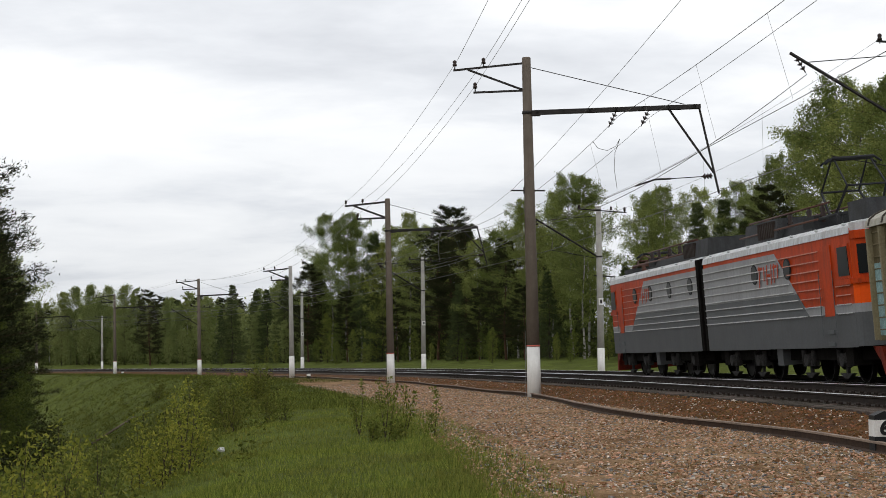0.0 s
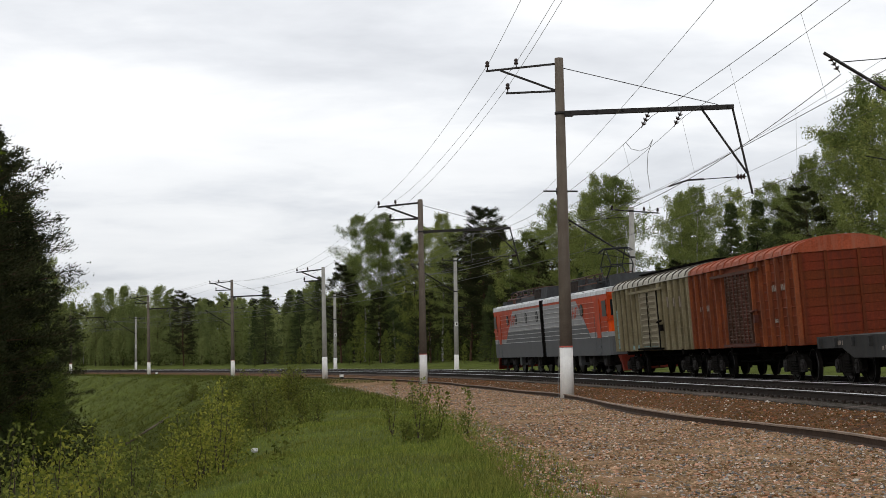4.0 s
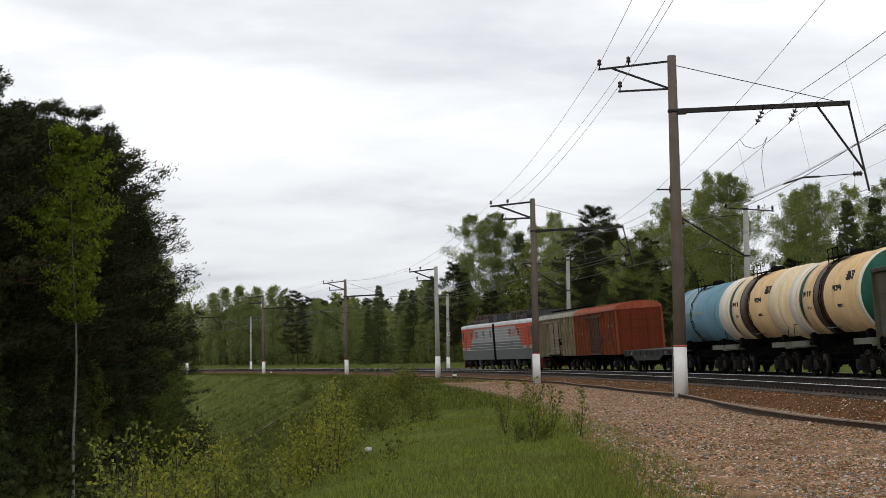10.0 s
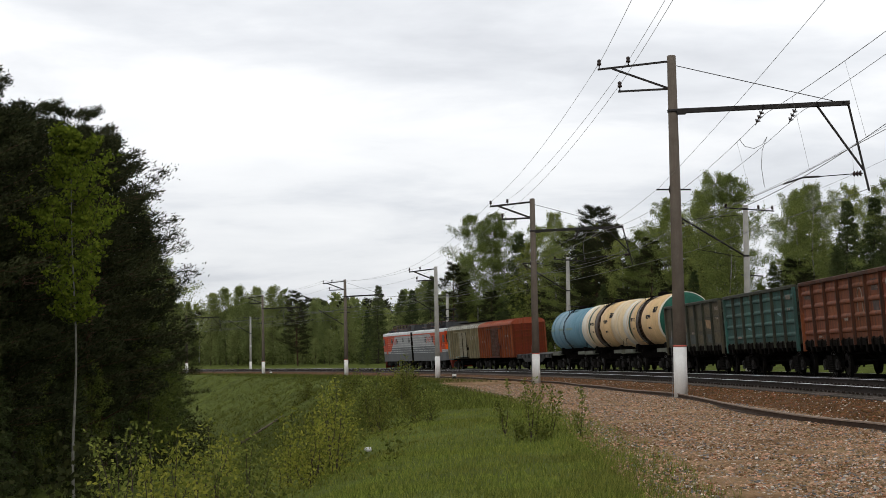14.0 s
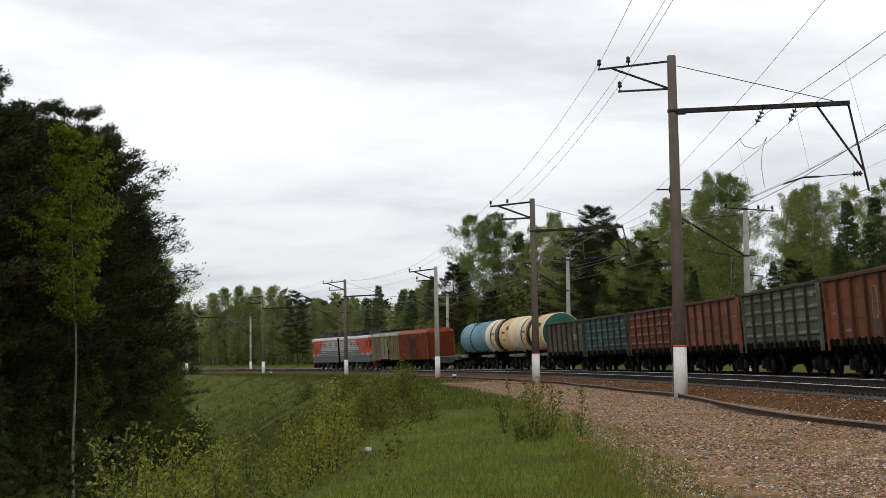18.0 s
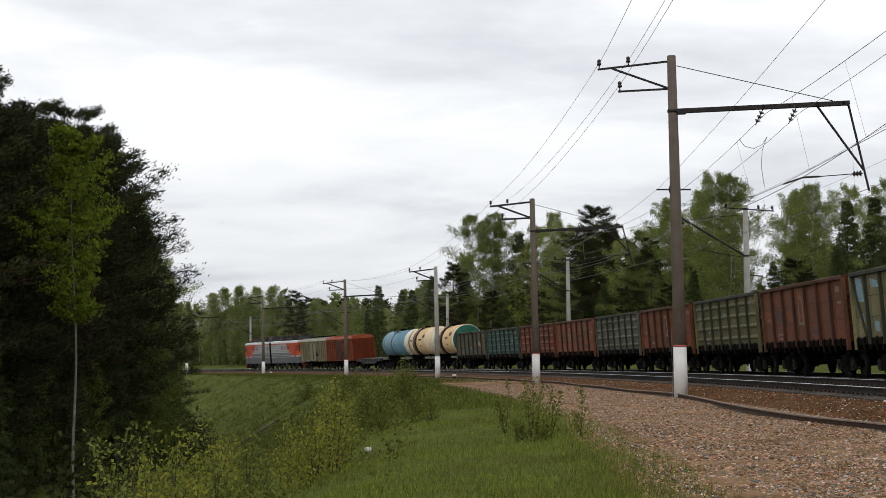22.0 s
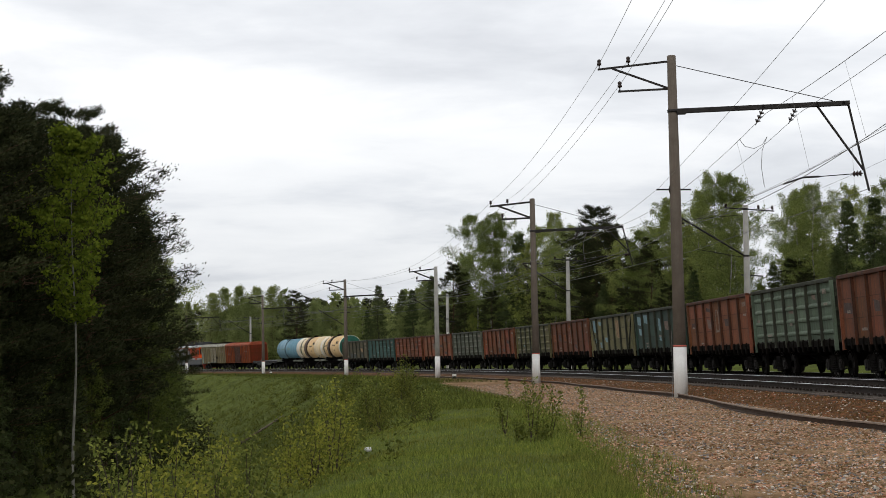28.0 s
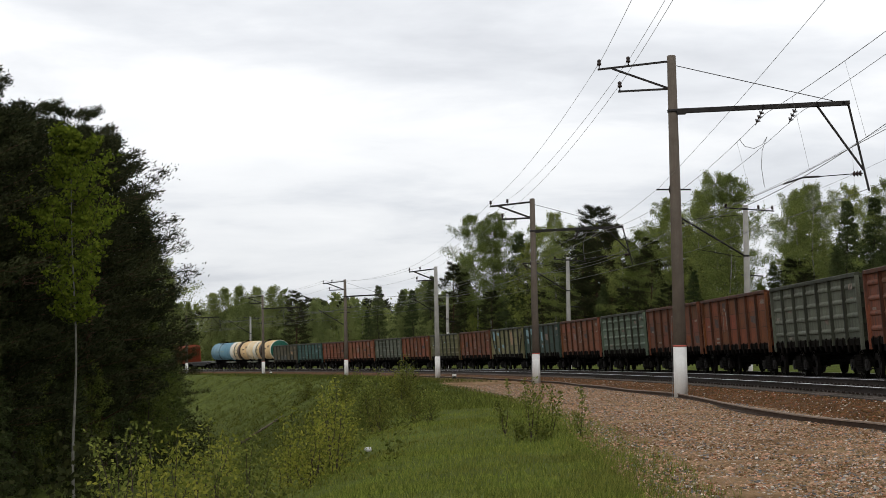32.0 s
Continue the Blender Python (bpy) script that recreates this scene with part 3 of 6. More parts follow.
BELLY = mat("oily_shaded_belly", (0.016, 0.013, 0.010), 0.9, var=0.5, scale=1.5, fine=20, bump=0.2, spec=0.04)
# cream wall paint is dirty and also darkened for shade between the posts
WHITE_BOX = paint("dirty_shaded_cream", (0.185, 0.150, 0.080), (0.085, 0.068, 0.036), 0.7)
PALE_DOOR = paint("pale_door_paint", (0.36, 0.32, 0.225), (0.22, 0.19, 0.13), 0.5)
AQUA = mat("aqua_remains", (0.30, 0.46, 0.46), 0.75, var=0.4, scale=7)
# stands in for the shadows beside the pale roof's ribs
ROOF_RIB_SHADE = paint("roof_rib_shadow", (0.085, 0.075, 0.060), (0.05, 0.045, 0.04), 0.4)
WHITE_ROOF = paint("pale_roof_metal", (0.50, 0.48, 0.41), (0.27, 0.25, 0.20), 0.5)
RED_BOX = paint("brick_red_paint", (0.205, 0.042, 0.014), (0.10, 0.032, 0.018), 0.6)
# the end walls' shade is put into this darker copy of the red
END_RED = paint("shaded_red_boards", (0.170, 0.034, 0.012), (0.07, 0.02, 0.012), 0.5, single=0.12)
# RED_POST and PALE_POST carry painted highlights over the darker wall paints
RED_POST = paint("worn_highlit_red", (0.285, 0.078, 0.028), (0.12, 0.042, 0.025), 0.7)
SLAT_BROWN = paint("grey_brown_slats", (0.150, 0.085, 0.062), (0.09, 0.05, 0.038), 0.5, single=0.2)
PALE_POST = paint("worn_highlit_cream", (0.31, 0.27, 0.165), (0.16, 0.13, 0.07), 0.7)
RED_ROOF = paint("red_roof_metal", (0.36, 0.082, 0.038), (0.28, 0.11, 0.07), 0.6)
RED_DOOR = paint("weathered_door_boards", (0.115, 0.046, 0.030), (0.075, 0.045, 0.036), 0.6, single=0.25)
BLUE_TANK = paint("sky_blue_tank_paint", (0.19, 0.345, 0.43), (0.12, 0.235, 0.29), 0.35, 0.45, 0.2)
CREAM_TANK = paint("cream_tank_paint", (0.80, 0.57, 0.31), (0.42, 0.25, 0.12), 0.28, 0.45, 0.14)
CREAM_PALE = paint("pale_cream_paint", (0.82, 0.67, 0.44), (0.50, 0.33, 0.18), 0.25, 0.45, 0.14)
TANK_WHITE = paint("tank_white_paint", (0.82, 0.77, 0.65), (0.55, 0.45, 0.32), 0.2, 0.45, 0.14)
TANK_GREEN = paint("tank_green_paint", (0.025, 0.125, 0.085), (0.02, 0.06, 0.045), 0.5, 0.45)
SPILL = mat("oil_spill", (0.082, 0.045, 0.026), 0.55, var=0.45, scale=2.5, fine=20, bump=0.2)
LETTER = mat("dark_lettering", (0.05, 0.05, 0.055), 0.8, var=0.3, scale=12)
YELLOW_TEXT = mat("worn_yellow_band", (0.25, 0.37, 0.34), 0.7, var=0.3, scale=8)
DECK = paint("grey_deck_paint", (0.046, 0.046, 0.046), (0.05, 0.045, 0.04), 0.6)
LEDGE = paint("pale_ledge_paint", (0.20, 0.22, 0.175), (0.14, 0.13, 0.10), 0.6)

KIT = {}


def shared(name, make, material):
    if name not in KIT:
        bm = bmesh.new()
        make(bm)
        KIT[name] = mesh_of(name, bm, material)
    return KIT[name]


def wheelset_mesh(bm, r, gauge=0.76):
    tube(bm, (0, -1.0, 0), (0, 1.0, 0), 0.085, n=8)
    for side in (1, -1):
        prof = [(gauge - 0.07, r + 0.028), (gauge - 0.04, r + 0.028), (gauge - 0.035, r), (gauge + 0.06, r - 0.005), (gauge + 0.06, r - 0.09), (gauge + 0.03, r - 0.1), (gauge + 0.02, 0.16), (gauge + 0.08, 0.12)]
        turned(bm, [(side * d, q) for d, q in prof], "y", 20)
        for i in range(3):
            a = i * 2.094
            tube(bm, (math.cos(a) * r * 0.55, side * (gauge + 0.02), math.sin(a) * r * 0.55), (math.cos(a) * r * 0.55, side * (gauge + 0.04), math.sin(a) * r * 0.55), 0.05, n=6)
        worn = len(bm.faces)
        turned(bm, [(side * (gauge + 0.05), r + 0.002), (side * (gauge + 0.064), r - 0.004), (side * (gauge + 0.064), r - 0.014), (side * (gauge + 0.05), r - 0.02)], "y", 20)
        for f in list(bm.faces)[worn:]:
            f.material_index = 1


WHEELS = []


def wheelset(parent, x, r):
    ob = part("wheelset", shared(f"wheelset_{int(r * 1000)}", lambda bm: wheelset_mesh(bm, r), WHEEL), WHEEL, parent)
    if len(ob.data.materials) < 2:
        ob.data.materials.append(TREAD)
    ob.matrix_parent_inverse = Matrix.Translation((x, 0, r))
    WHEELS.append((ob, r))
    return ob


def freight_bogie(car, x):
    bogie = part("bogie", shared("bolster", lambda bm: (box(bm, -0.22, 0.22, -1.15, 1.15, 0.52, 0.82), tube(bm, (0, 0, 0.8), (0, 0, 1.0), 0.2, n=10)), BOGIE), BOGIE, car)
    bogie.matrix_basis = Matrix.Translation((x, 0, 0))

    def frame_side(bm):
        slab(bm, [(-1.18, 0.40), (-1.18, 0.62), (-0.72, 0.80), (0.72, 0.80), (1.18, 0.62), (1.18, 0.40), (0.72, 0.40), (0.40, 0.30), (0.34, 0.22), (-0.34, 0.22), (-0.40, 0.30), (-0.72, 0.40)], 0.96, 1.10, "y")
        # ribs along the frame's edge, and the spring nest in its window
        for x0, z0, x1, z1 in ((-1.18, 0.62, -0.72, 0.80), (-0.72, 0.80, 0.72, 0.80), (0.72, 0.80, 1.18, 0.62), (-0.72, 0.40, -0.36, 0.24), (0.36, 0.24, 0.72, 0.40)):
            tube(bm, (x0, 1.10, z0 - 0.02), (x1, 1.10, z1 - 0.02), 0.035, n=6)
        for sx in (-0.2, 0.0, 0.2):
            for k in range(5):
                tube(bm, (sx, 1.10, 0.30 + k * 0.075), (sx, 1.10, 0.335 + k * 0.075), 0.085, n=8)
        box(bm, -0.36, 0.36, 1.02, 1.18, 0.22, 0.28)
        tube(bm, (-1.3, 1.02, 0.35), (1.3, 1.02, 0.35), 0.03, n=6)

    def axle_end(bm):
        slab(bm, [(-0.19, 0.34), (-0.14, 0.29), (0.14, 0.29), (0.19, 0.34), (0.19, 0.60), (0.13, 0.66), (-0.13, 0.66), (-0.19, 0.60)], 1.06, 1.17, "y")
        tube(bm, (0, 1.17, 0.475), (0, 1.20, 0.475), 0.13, 0.12, 12)
        for a in range(4):
            tube(bm, (0.08 * math.cos(a * 1.571), 1.2, 0.475 + 0.08 * math.sin(a * 1.571)), (0.08 * math.cos(a * 1.571), 1.215, 0.475 + 0.08 * math.sin(a * 1.571)), 0.02, n=5)

    for turn in (0, 180):
        part("side_frame", shared("side_frame", frame_side, BOGIE), BOGIE, bogie, m=pose(0, 0, 0, 0, 0, turn))
        for wx in (-0.925, 0.925):
            part("axle_box", shared("axle_end", axle_end, AXLE_END), AXLE_END, bogie, m=pose(wx, 0, 0, 0, 0, turn))
    for wx in (-0.925, 0.925):
        wheelset(bogie, wx, 0.475)
    return bogie


def brake_gear(car, half, low=0.37):
    """Rods, levers, reservoir and pipes below a wagon's floor."""
    def make(bm):
        for y in (-0.62, 0.62):
            tube(bm, (-half, y, 0.62), (half, y, 0.58), 0.035, n=6)
            tube(bm, (-half, y * 1.5, 0.86), (half, y * 1.5, 0.86), 0.03, n=6)
            for x in (-0.8, -0.45, 0.1, 0.7):
                box(bm, half * x - 0.05, half * x + 0.05, y - 0.03, y + 0.03, low, 1.15)
        tube(bm, (-0.2, -0.75, 0.74), (1.2, -0.75, 0.74), 0.20, n=12)
        tube(bm, (-1.5, 0.55, 0.72), (-0.8, 0.55, 0.72), 0.17, n=12)
        box(bm, -half * 0.92, half * 0.92, -0.16, 0.16, low + 0.12, 1.0)
        for x in (-half * 0.6, 0.0, half * 0.6):
            slab(bm, [(-1.25, 1.15), (-1.15, 0.92), (-0.3, low + 0.1), (0.3, low + 0.1), (1.15, 0.92), (1.25, 1.15)], x - 0.07, x + 0.07)
    part("brake_gear", shared(f"brake_gear_{int(half * 100)}", make, UNDER), UNDER, car)


def coupler(car, x, way):
    def make(bm):
        box(bm, 0, 0.55, -0.09, 0.09, 0.98, 1.16)
        slab(bm, [(0.45, -0.17), (0.62, -0.21), (0.68, -0.05), (0.60, 0.0), (0.66, 0.19), (0.48, 0.17)], 0.93, 1.21, "z")
        tube(bm, (0.05, 0.3, 0.95), (0.5, 0.34, 0.5), 0.03, n=6)
        tube(bm, (0.5, 0.34, 0.5), (0.7, 0.25, 0.75), 0.03, n=6)
    part("coupler", shared("coupler", make, BOGIE), BOGIE, car, m=pose(x, 0, 0, 0, 0, 0 if way > 0 else 180))


def marks(car, spec, y, rng, material=CHALK):
    """Stencilled rows of unreadable marks on a side at +y: (x, z, width, height)."""
    for x, z, w, h in spec:
        bm = bmesh.new()
        n = max(2, int(w / (h * 0.75)))
        for i in range(n):
            if rng.random() < 0.85:
                x0 = x - w / 2 + w * i / n
                box(bm, x0, x0 + w / n * 0.62, y, y + 0.004, z, z + h * rng.uniform(0.8, 1.0))
        part("marking", bm, material, car)


# grime plus painted shade: darker tones for posts, rails and backing walls
GRIME_SHADE = {"warm": paint("grimy_shaded_red", (0.112, 0.040, 0.020), (0.03, 0.02, 0.016), 0.7), "cool": paint("grimy_shaded_olive", (0.062, 0.066, 0.044), (0.025, 0.025, 0.02), 0.7)}


def gondola(colour, seed, pressed, label, diagonal=False):
    rng = random.Random(seed)
    m = GOOD[colour]
    grime_shade = GRIME_SHADE["warm" if colour in ("red", "red2", "brown") else "cool"]
    car = thing("gondola_wagon", label, "freight wagon", group="gondola wagons of the train")
    L, W, top, cols = 6.42, 1.50, 3.48, 7
    step = 2 * L / cols
    bm = bmesh.new()
    box(bm, -6.45, 6.45, -0.2, 0.2, 0.85, 1.25)
    box(bm, -6.45, 6.45, -1.40, 1.40, 1.25, 1.33)
    for x in (-4.325, -1.6, 1.6, 4.325):
        slab(bm, [(-1.4, 1.25), (-0.4, 0.95), (0.4, 0.95), (1.4, 1.25)], x - 0.12, x + 0.12)
    tube(bm, (-0.9, 0.5, 0.85), (0.9, 0.5, 0.85), 0.22, n=10)
    tube(bm, (1.9, -0.4, 0.8), (2.6, -0.4, 0.8), 0.17, n=10)
    for x in (-5.8, 5.8):
        box(bm, x - 0.1, x + 0.1, -1.3, 1.3, 0.95, 1.25)
    part("underframe", bm, UNDER, car)
    brake_gear(car, 2.75)

    def press(bm):
        box(bm, 0.10, step - 0.10, 0, 0.005, 1.40, top - 0.16)
        for z in (1.66, 2.13, 2.60, 3.07):
            slab(bm, [(0.004, z - 0.10), (0.055, z - 0.07), (0.062, z - 0.015), (0.05, z + 0.02), (0.004, z + 0.075)], 0.24, step - 0.24)
            slab(bm, [(0.004, z - 0.04), (0.02, z - 0.02), (0.004, z + 0.03)], 0.16, step - 0.16)

    def plate(bm):
        box(bm, 0.10, step - 0.10, 0, 0.006, 0, 0.63)

    for side in (1, -1):
        bm = bmesh.new()
        y0, y1 = (W - 0.03, W) if side > 0 else (-W, -W + 0.03)
        box(bm, -L, L, y0, y1, 1.25, top - 0.06)
        part("side_wall", bm, grime_shade, car)
        for i in range(cols):
            x = -L + step * (i if side > 0 else i + 1)
            turn = 0 if side > 0 else 180
            if pressed:
                part("pressed_panel", shared("press_" + colour, press, m), m, car, m=pose(x, side * W, 0, 0, 0, turn))
            else:
                for z in (1.38, 2.03, 2.68):
                    part("side_panel", shared("plate_" + colour, plate, m), m, car, m=pose(x, side * (W + rng.uniform(-0.003, 0.004)), z, 0, 0, turn))
        bm = bmesh.new()
        slab(bm, [(side * (W - 0.05), top - 0.13), (side * (W + 0.11), top - 0.13), (side * (W + 0.11), top - 0.02), (side * (W + 0.05), top), (side * (W - 0.05), top)], -L - 0.02, L + 0.02)
        part("top_rail", bm, grime_shade, car)
        bm = bmesh.new()
        box(bm, -L, L, min(side * (W - 0.02), side * (W + 0.03)), max(side * (W - 0.02), side * (W + 0.03)), 1.14, 1.36)
        for i in range(17):
            x = -L + 0.25 + (2 * L - 0.5) * i / 16
            q = rng.uniform(0, 0.12)
            slab(bm, [(side * W, 1.42), (side * (W + 0.08), 1.32), (side * (W + 0.06), 1.05 - q), (side * W, 1.02 - q)], x - 0.09, x + 0.07 + q * 0.3)
        part("sill", bm, COALY, car, "soot-black sill with hatch locks")
        for i in range(cols + 1):
            x = -L + step * i
            wide = 0.07
            bm = bmesh.new()
            corner = i in (0, cols)
            slab(bm, [(x - wide * 1.3, side * (W - 0.01)), (x - wide * 0.7, side * (W + 0.105)), (x + wide * 0.7, side * (W + 0.105)), (x + wide * 1.3, side * (W - 0.01))], 1.0 if corner else 1.16, top - 0.1, "z")
            part("corner_post" if corner else "post", bm, m if corner else grime_shade, car)
        if diagonal:
            for x0, x1 in ((-L + 0.1, -L + 1.5), (L - 0.1, L - 1.5)):
                bm = bmesh.new()
                tube(bm, (x0, side * (W + 0.06), top - 0.15), (x1, side * (W + 0.06), 1.4), 0.05, n=4)
                part("diagonal_brace", bm, grime_shade, car)
    for end in (1, -1):
        bm = bmesh.new()
        box(bm, end * L - 0.03, end * L + 0.03, -W + 0.03, W - 0.03, 1.25, top - 0.04)
        part("end_wall", bm, grime_shade, car)
        for z in (1.35, 1.9, 2.4, 2.9, top - 0.12):
            part("end_rib", shared("end_rib_" + ("w" if grime_shade is GRIME_SHADE["warm"] else "c"), lambda bm: box(bm, -0.045, 0.045, -W + 0.05, W - 0.05, -0.06, 0.06), grime_shade), grime_shade, car, m=pose(end * (L + 0.055), 0, z))
        bm = bmesh.new()
        for y in (1.0, 1.3):
            tube(bm, (end * (L + 0.13), y, 1.35), (end * (L + 0.13), y, top - 0.3), 0.018, n=4)
        for i in range(6):
            tube(bm, (end * (L + 0.13), 1.0, 1.45 + i * 0.3), (end * (L + 0.13), 1.3, 1.45 + i * 0.3), 0.018, n=4)
        part("end_ladder", bm, grime_shade, car)
        coupler(car, end * 6.30, end)
        freight_bogie(car, end * 4.325)
    y = W + 0.012
    spec = [(-L + step * (i + 0.5), z, w, h) for i, z, w, h in ((0, 2.95, 0.7, 0.2), (0, 2.55, 0.5, 0.10), (3, 1.95, 0.6, 0.12), (5, 1.6, 0.8, 0.1), (5, 1.45, 0.6, 0.08), (6, 2.2, 0.5, 0.1))]
    marks(car, [q for q in spec if rng.random() < 0.75], y + (0.055 if pressed else 0), rng)
    # repaired and re-primed patches, chalked loops
    spots = {"yellow": [(0, 2.9, 0.45, 0.8, "blue"), (1, 3.05, 0.5, 0.3, "blue"), (0, 2.0, 0.3, 0.3, "blue"), (2, 2.0, 0.45, 0.3, "blue"), (1, 1.7, 0.3, 0.35, "blue"), (4, 2.6, 0.55, 1.1, "tan")],
             "dteal": [(0, 2.9, 0.6, 0.55, "blue"), (1, 2.95, 0.62, 0.5, "blue"), (0, 2.3, 0.35, 0.4, "blue"), (3, 2.6, 0.3, 0.7, "blue"), (3, 1.9, 0.25, 0.3, "blue"), (4, 2.5, 0.6, 0.5, "red")],
             "olive": [(0, 2.55, 0.25, 0.3, "blue"), (1, 2.0, 0.2, 0.25, "blue"), (0, 1.62, 0.3, 0.16, "red"), (3, 2.6, 0.22, 0.3, "blue"), (4, 2.0, 0.3, 0.2, "red")] if pressed else [],
             "teal": [(5, 2.5, 0.3, 0.3, "blue"), (2, 2.0, 0.3, 0.2, "blue")], "grey": [(1, 2.55, 0.3, 0.2, "red"), (4, 2.0, 0.25, 0.25, "red"), (6, 2.6, 0.2, 0.2, "red")],
             "green": [(3, 2.55, 0.4, 0.3, "red"), (5, 2.9, 0.3, 0.2, "red")]}.get(colour, [])
    if colour == "drab":
        spots = [(c, z, rng.uniform(0.5, 0.72), rng.uniform(0.42, 0.56), rng.choice(("khaki", "khaki", "slate", "dull", "tan" if c == 5 else "khaki"))) for c in range(cols) for z in (1.7, 2.35, 3.0) if rng.random() < 0.6]
    if colour in ("red", "red2", "brown"):
        spots = [(rng.randrange(cols), rng.choice((1.7, 2.35, 3.0)), rng.uniform(0.3, 0.6), rng.uniform(0.2, 0.55), rng.choice(("dull", "dull", "rust", "red"))) for _ in range(5)]
        c = rng.choice((2, 3, 4))
        xc, z0 = -L + step * (c + 0.5), 2.05
        pts = [(xc - 0.32, z0 - rng.uniform(0, 0.4))] + [(xc - 0.3 * math.cos(q), z0 + 0.55 + 0.38 * math.sin(q)) for q in (0, 0.6, 1.2, 1.9, 2.5, 3.14)] + [(xc + 0.36, z0 - 0.1)]
        bm = bmesh.new()
        for (xa, za), (xb, zb) in zip(pts, pts[1:]):
            tube(bm, (xa, y, za), (xb, y, zb), 0.022, n=4)
        part("chalk_loop", bm, CHALK, car, "looped chalk mark")
    for c, z, w, h, tone in spots:
        x = L - step * (c + 0.5)
        bm = bmesh.new()
        slab(bm, [(x - w, z - h / 2), (x + w * rng.uniform(0.6, 1), z - h / 2 + rng.uniform(0, 0.1)), (x + w, z + h / 2), (x - w * rng.uniform(0.5, 1), z + h / 2 - rng.uniform(0, 0.1))], y - 0.006, y + 0.002, "y")
        part("patch", bm, PATCH[tone], car)
    return car


def tank_car(kind, label, group="tank wagons of the train"):
    car = thing("tank_wagon", label, "tank wagon", group=group)
    r, zc, L = {"blue": (1.45, 2.79, 4.9), "cream": (1.49, 2.81, 5.7), "cream_green": (1.45, 2.79, 5.1)}[kind]
    rung, soak = {"blue": (0.0, 0.0), "cream": (-0.6, 0.45), "cream_green": (0.0, 0.5)}[kind]
    main = {"blue": BLUE_TANK, "cream": CREAM_TANK, "cream_green": CREAM_TANK}[kind]
    n = 40

    def shell(name, d0, d1, material, grow=0.0, label=""):
        bm = bmesh.new()
        turned(bm, [(d0, r + grow - 0.03), (d0, r + grow), (d1, r + grow), (d1, r + grow - 0.03)], "x", n, (0, 0, zc))
        return part(name, bm, material, car, label)

    bm = bmesh.new()
    turned(bm, [(-L, r - 0.01), (L, r - 0.01)], "x", n, (0, 0, zc))
    part("barrel", bm, main, car)
    for end in (1, -1):
        bm = bmesh.new()
        turned(bm, [(end * (L - 0.02), r), (end * (L + 0.12), r - 0.03), (end * (L + 0.26), r - 0.17), (end * (L + 0.36), r - 0.42), (end * (L + 0.42), r - 0.8), (end * (L + 0.45), 0.2)], "x", n, (0, 0, zc))
        part("dished_end", bm, BLUE_TANK if kind == "blue" else (TANK_GREEN if (kind == "cream_green" and end < 0) else CREAM_PALE), car)
        for d in (end * (L - 0.02), end * 2.0):
            shell("seam", d - 0.02, d + 0.02, main if abs(d) < 3 else (BLUE_TANK if kind == "blue" else TANK_WHITE), 0.012)
        shell("strap", end * 3.9 - 0.04, end * 3.9 + 0.04, main, 0.02)
    # near-black arc: shade under the barrel is painted in along with oil
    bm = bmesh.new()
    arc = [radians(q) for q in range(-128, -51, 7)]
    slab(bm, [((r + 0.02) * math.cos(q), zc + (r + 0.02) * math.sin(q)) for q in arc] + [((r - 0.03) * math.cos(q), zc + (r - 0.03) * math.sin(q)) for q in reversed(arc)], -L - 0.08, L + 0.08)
    part("belly", bm, BELLY, car, "underside dark with oil and painted shade")
    if kind == "blue":
        for x0, x1 in ((3.6, 4.9), (0.4, 2.2), (-2.6, -0.6)):
            bm = bmesh.new()
            arc = [radians(q) for q in (2, 4, 6, 8)]
            slab(bm, [((r + 0.012) * math.cos(q), zc + (r + 0.012) * math.sin(q)) for q in arc] + [((r - 0.02) * math.cos(q), zc + (r - 0.02) * math.sin(q)) for q in reversed(arc)], x0, x1)
            part("worn_band", bm, YELLOW_TEXT, car, "worn yellow lettering band")
    else:
        shell("white_band", 3.6, L - 0.04, TANK_WHITE, 0.004)
        for side in (0, 180):
            bm = bmesh.new()
            rows = []
            for i in range(15):
                q = -42 + 104 * i / 14
                w = 0.24 * math.sin(math.pi * min(1.0, 0.12 + 0.88 * (1 - i / 14))) ** 0.6 + 0.01
                c, h = (r + 0.008) * math.cos(radians(q)), zc + (r + 0.008) * math.sin(radians(q))
                rows.append([bm.verts.new((3.12 - w, c, h)), bm.verts.new((3.12 + w, c, h))])
            for u, v in zip(rows, rows[1:]):
                bm.faces.new((u[0], u[1], v[1], v[0]))
            bmesh.ops.solidify(bm, geom=bm.faces[:], thickness=0.006)
            part("green_stripe", bm, TANK_GREEN, car, "tapering green hoop stripe", pose(0 if side == 0 else 6.24, 0, 0, 0, 0, side))
        for d in (1.2, -1.6):
            shell("hoop", d - 0.03, d + 0.03, UNDER if d > 0 else main, 0.016, "black steel hoop" if d > 0 else "")
        shell("pale_section", 1.5, 3.0, CREAM_PALE if kind == "cream" else CREAM_TANK, 0.004)
        shell("spill", soak - 0.75, soak + 0.75, SPILL, 0.007, "dark brown oil spill round the filler")
        if kind == "cream_green":
            shell("rim", -L - 0.1, -L + 0.25, TANK_WHITE, 0.006, "white rim")
        else:
            shell("white_band", -L + 0.04, -3.9, CREAM_PALE, 0.004)
        rng = random.Random(4)
        for x, z, w, h in ((2.2, 0.15, 1.1, 0.2), (-2.1, 0.2, 1.2, 0.2), (-3.6, 0.5, 0.9, 0.3), (-2.4, -0.35, 0.7, 0.1), (2.0, -0.3, 0.6, 0.1)):
            bm = bmesh.new()
            k = max(3, int(w / (h * 0.55)))
            for i in range(k):
                x0 = x - w / 2 + w * i / k
                for j in range(3):
                    z0 = z + h * j / 3
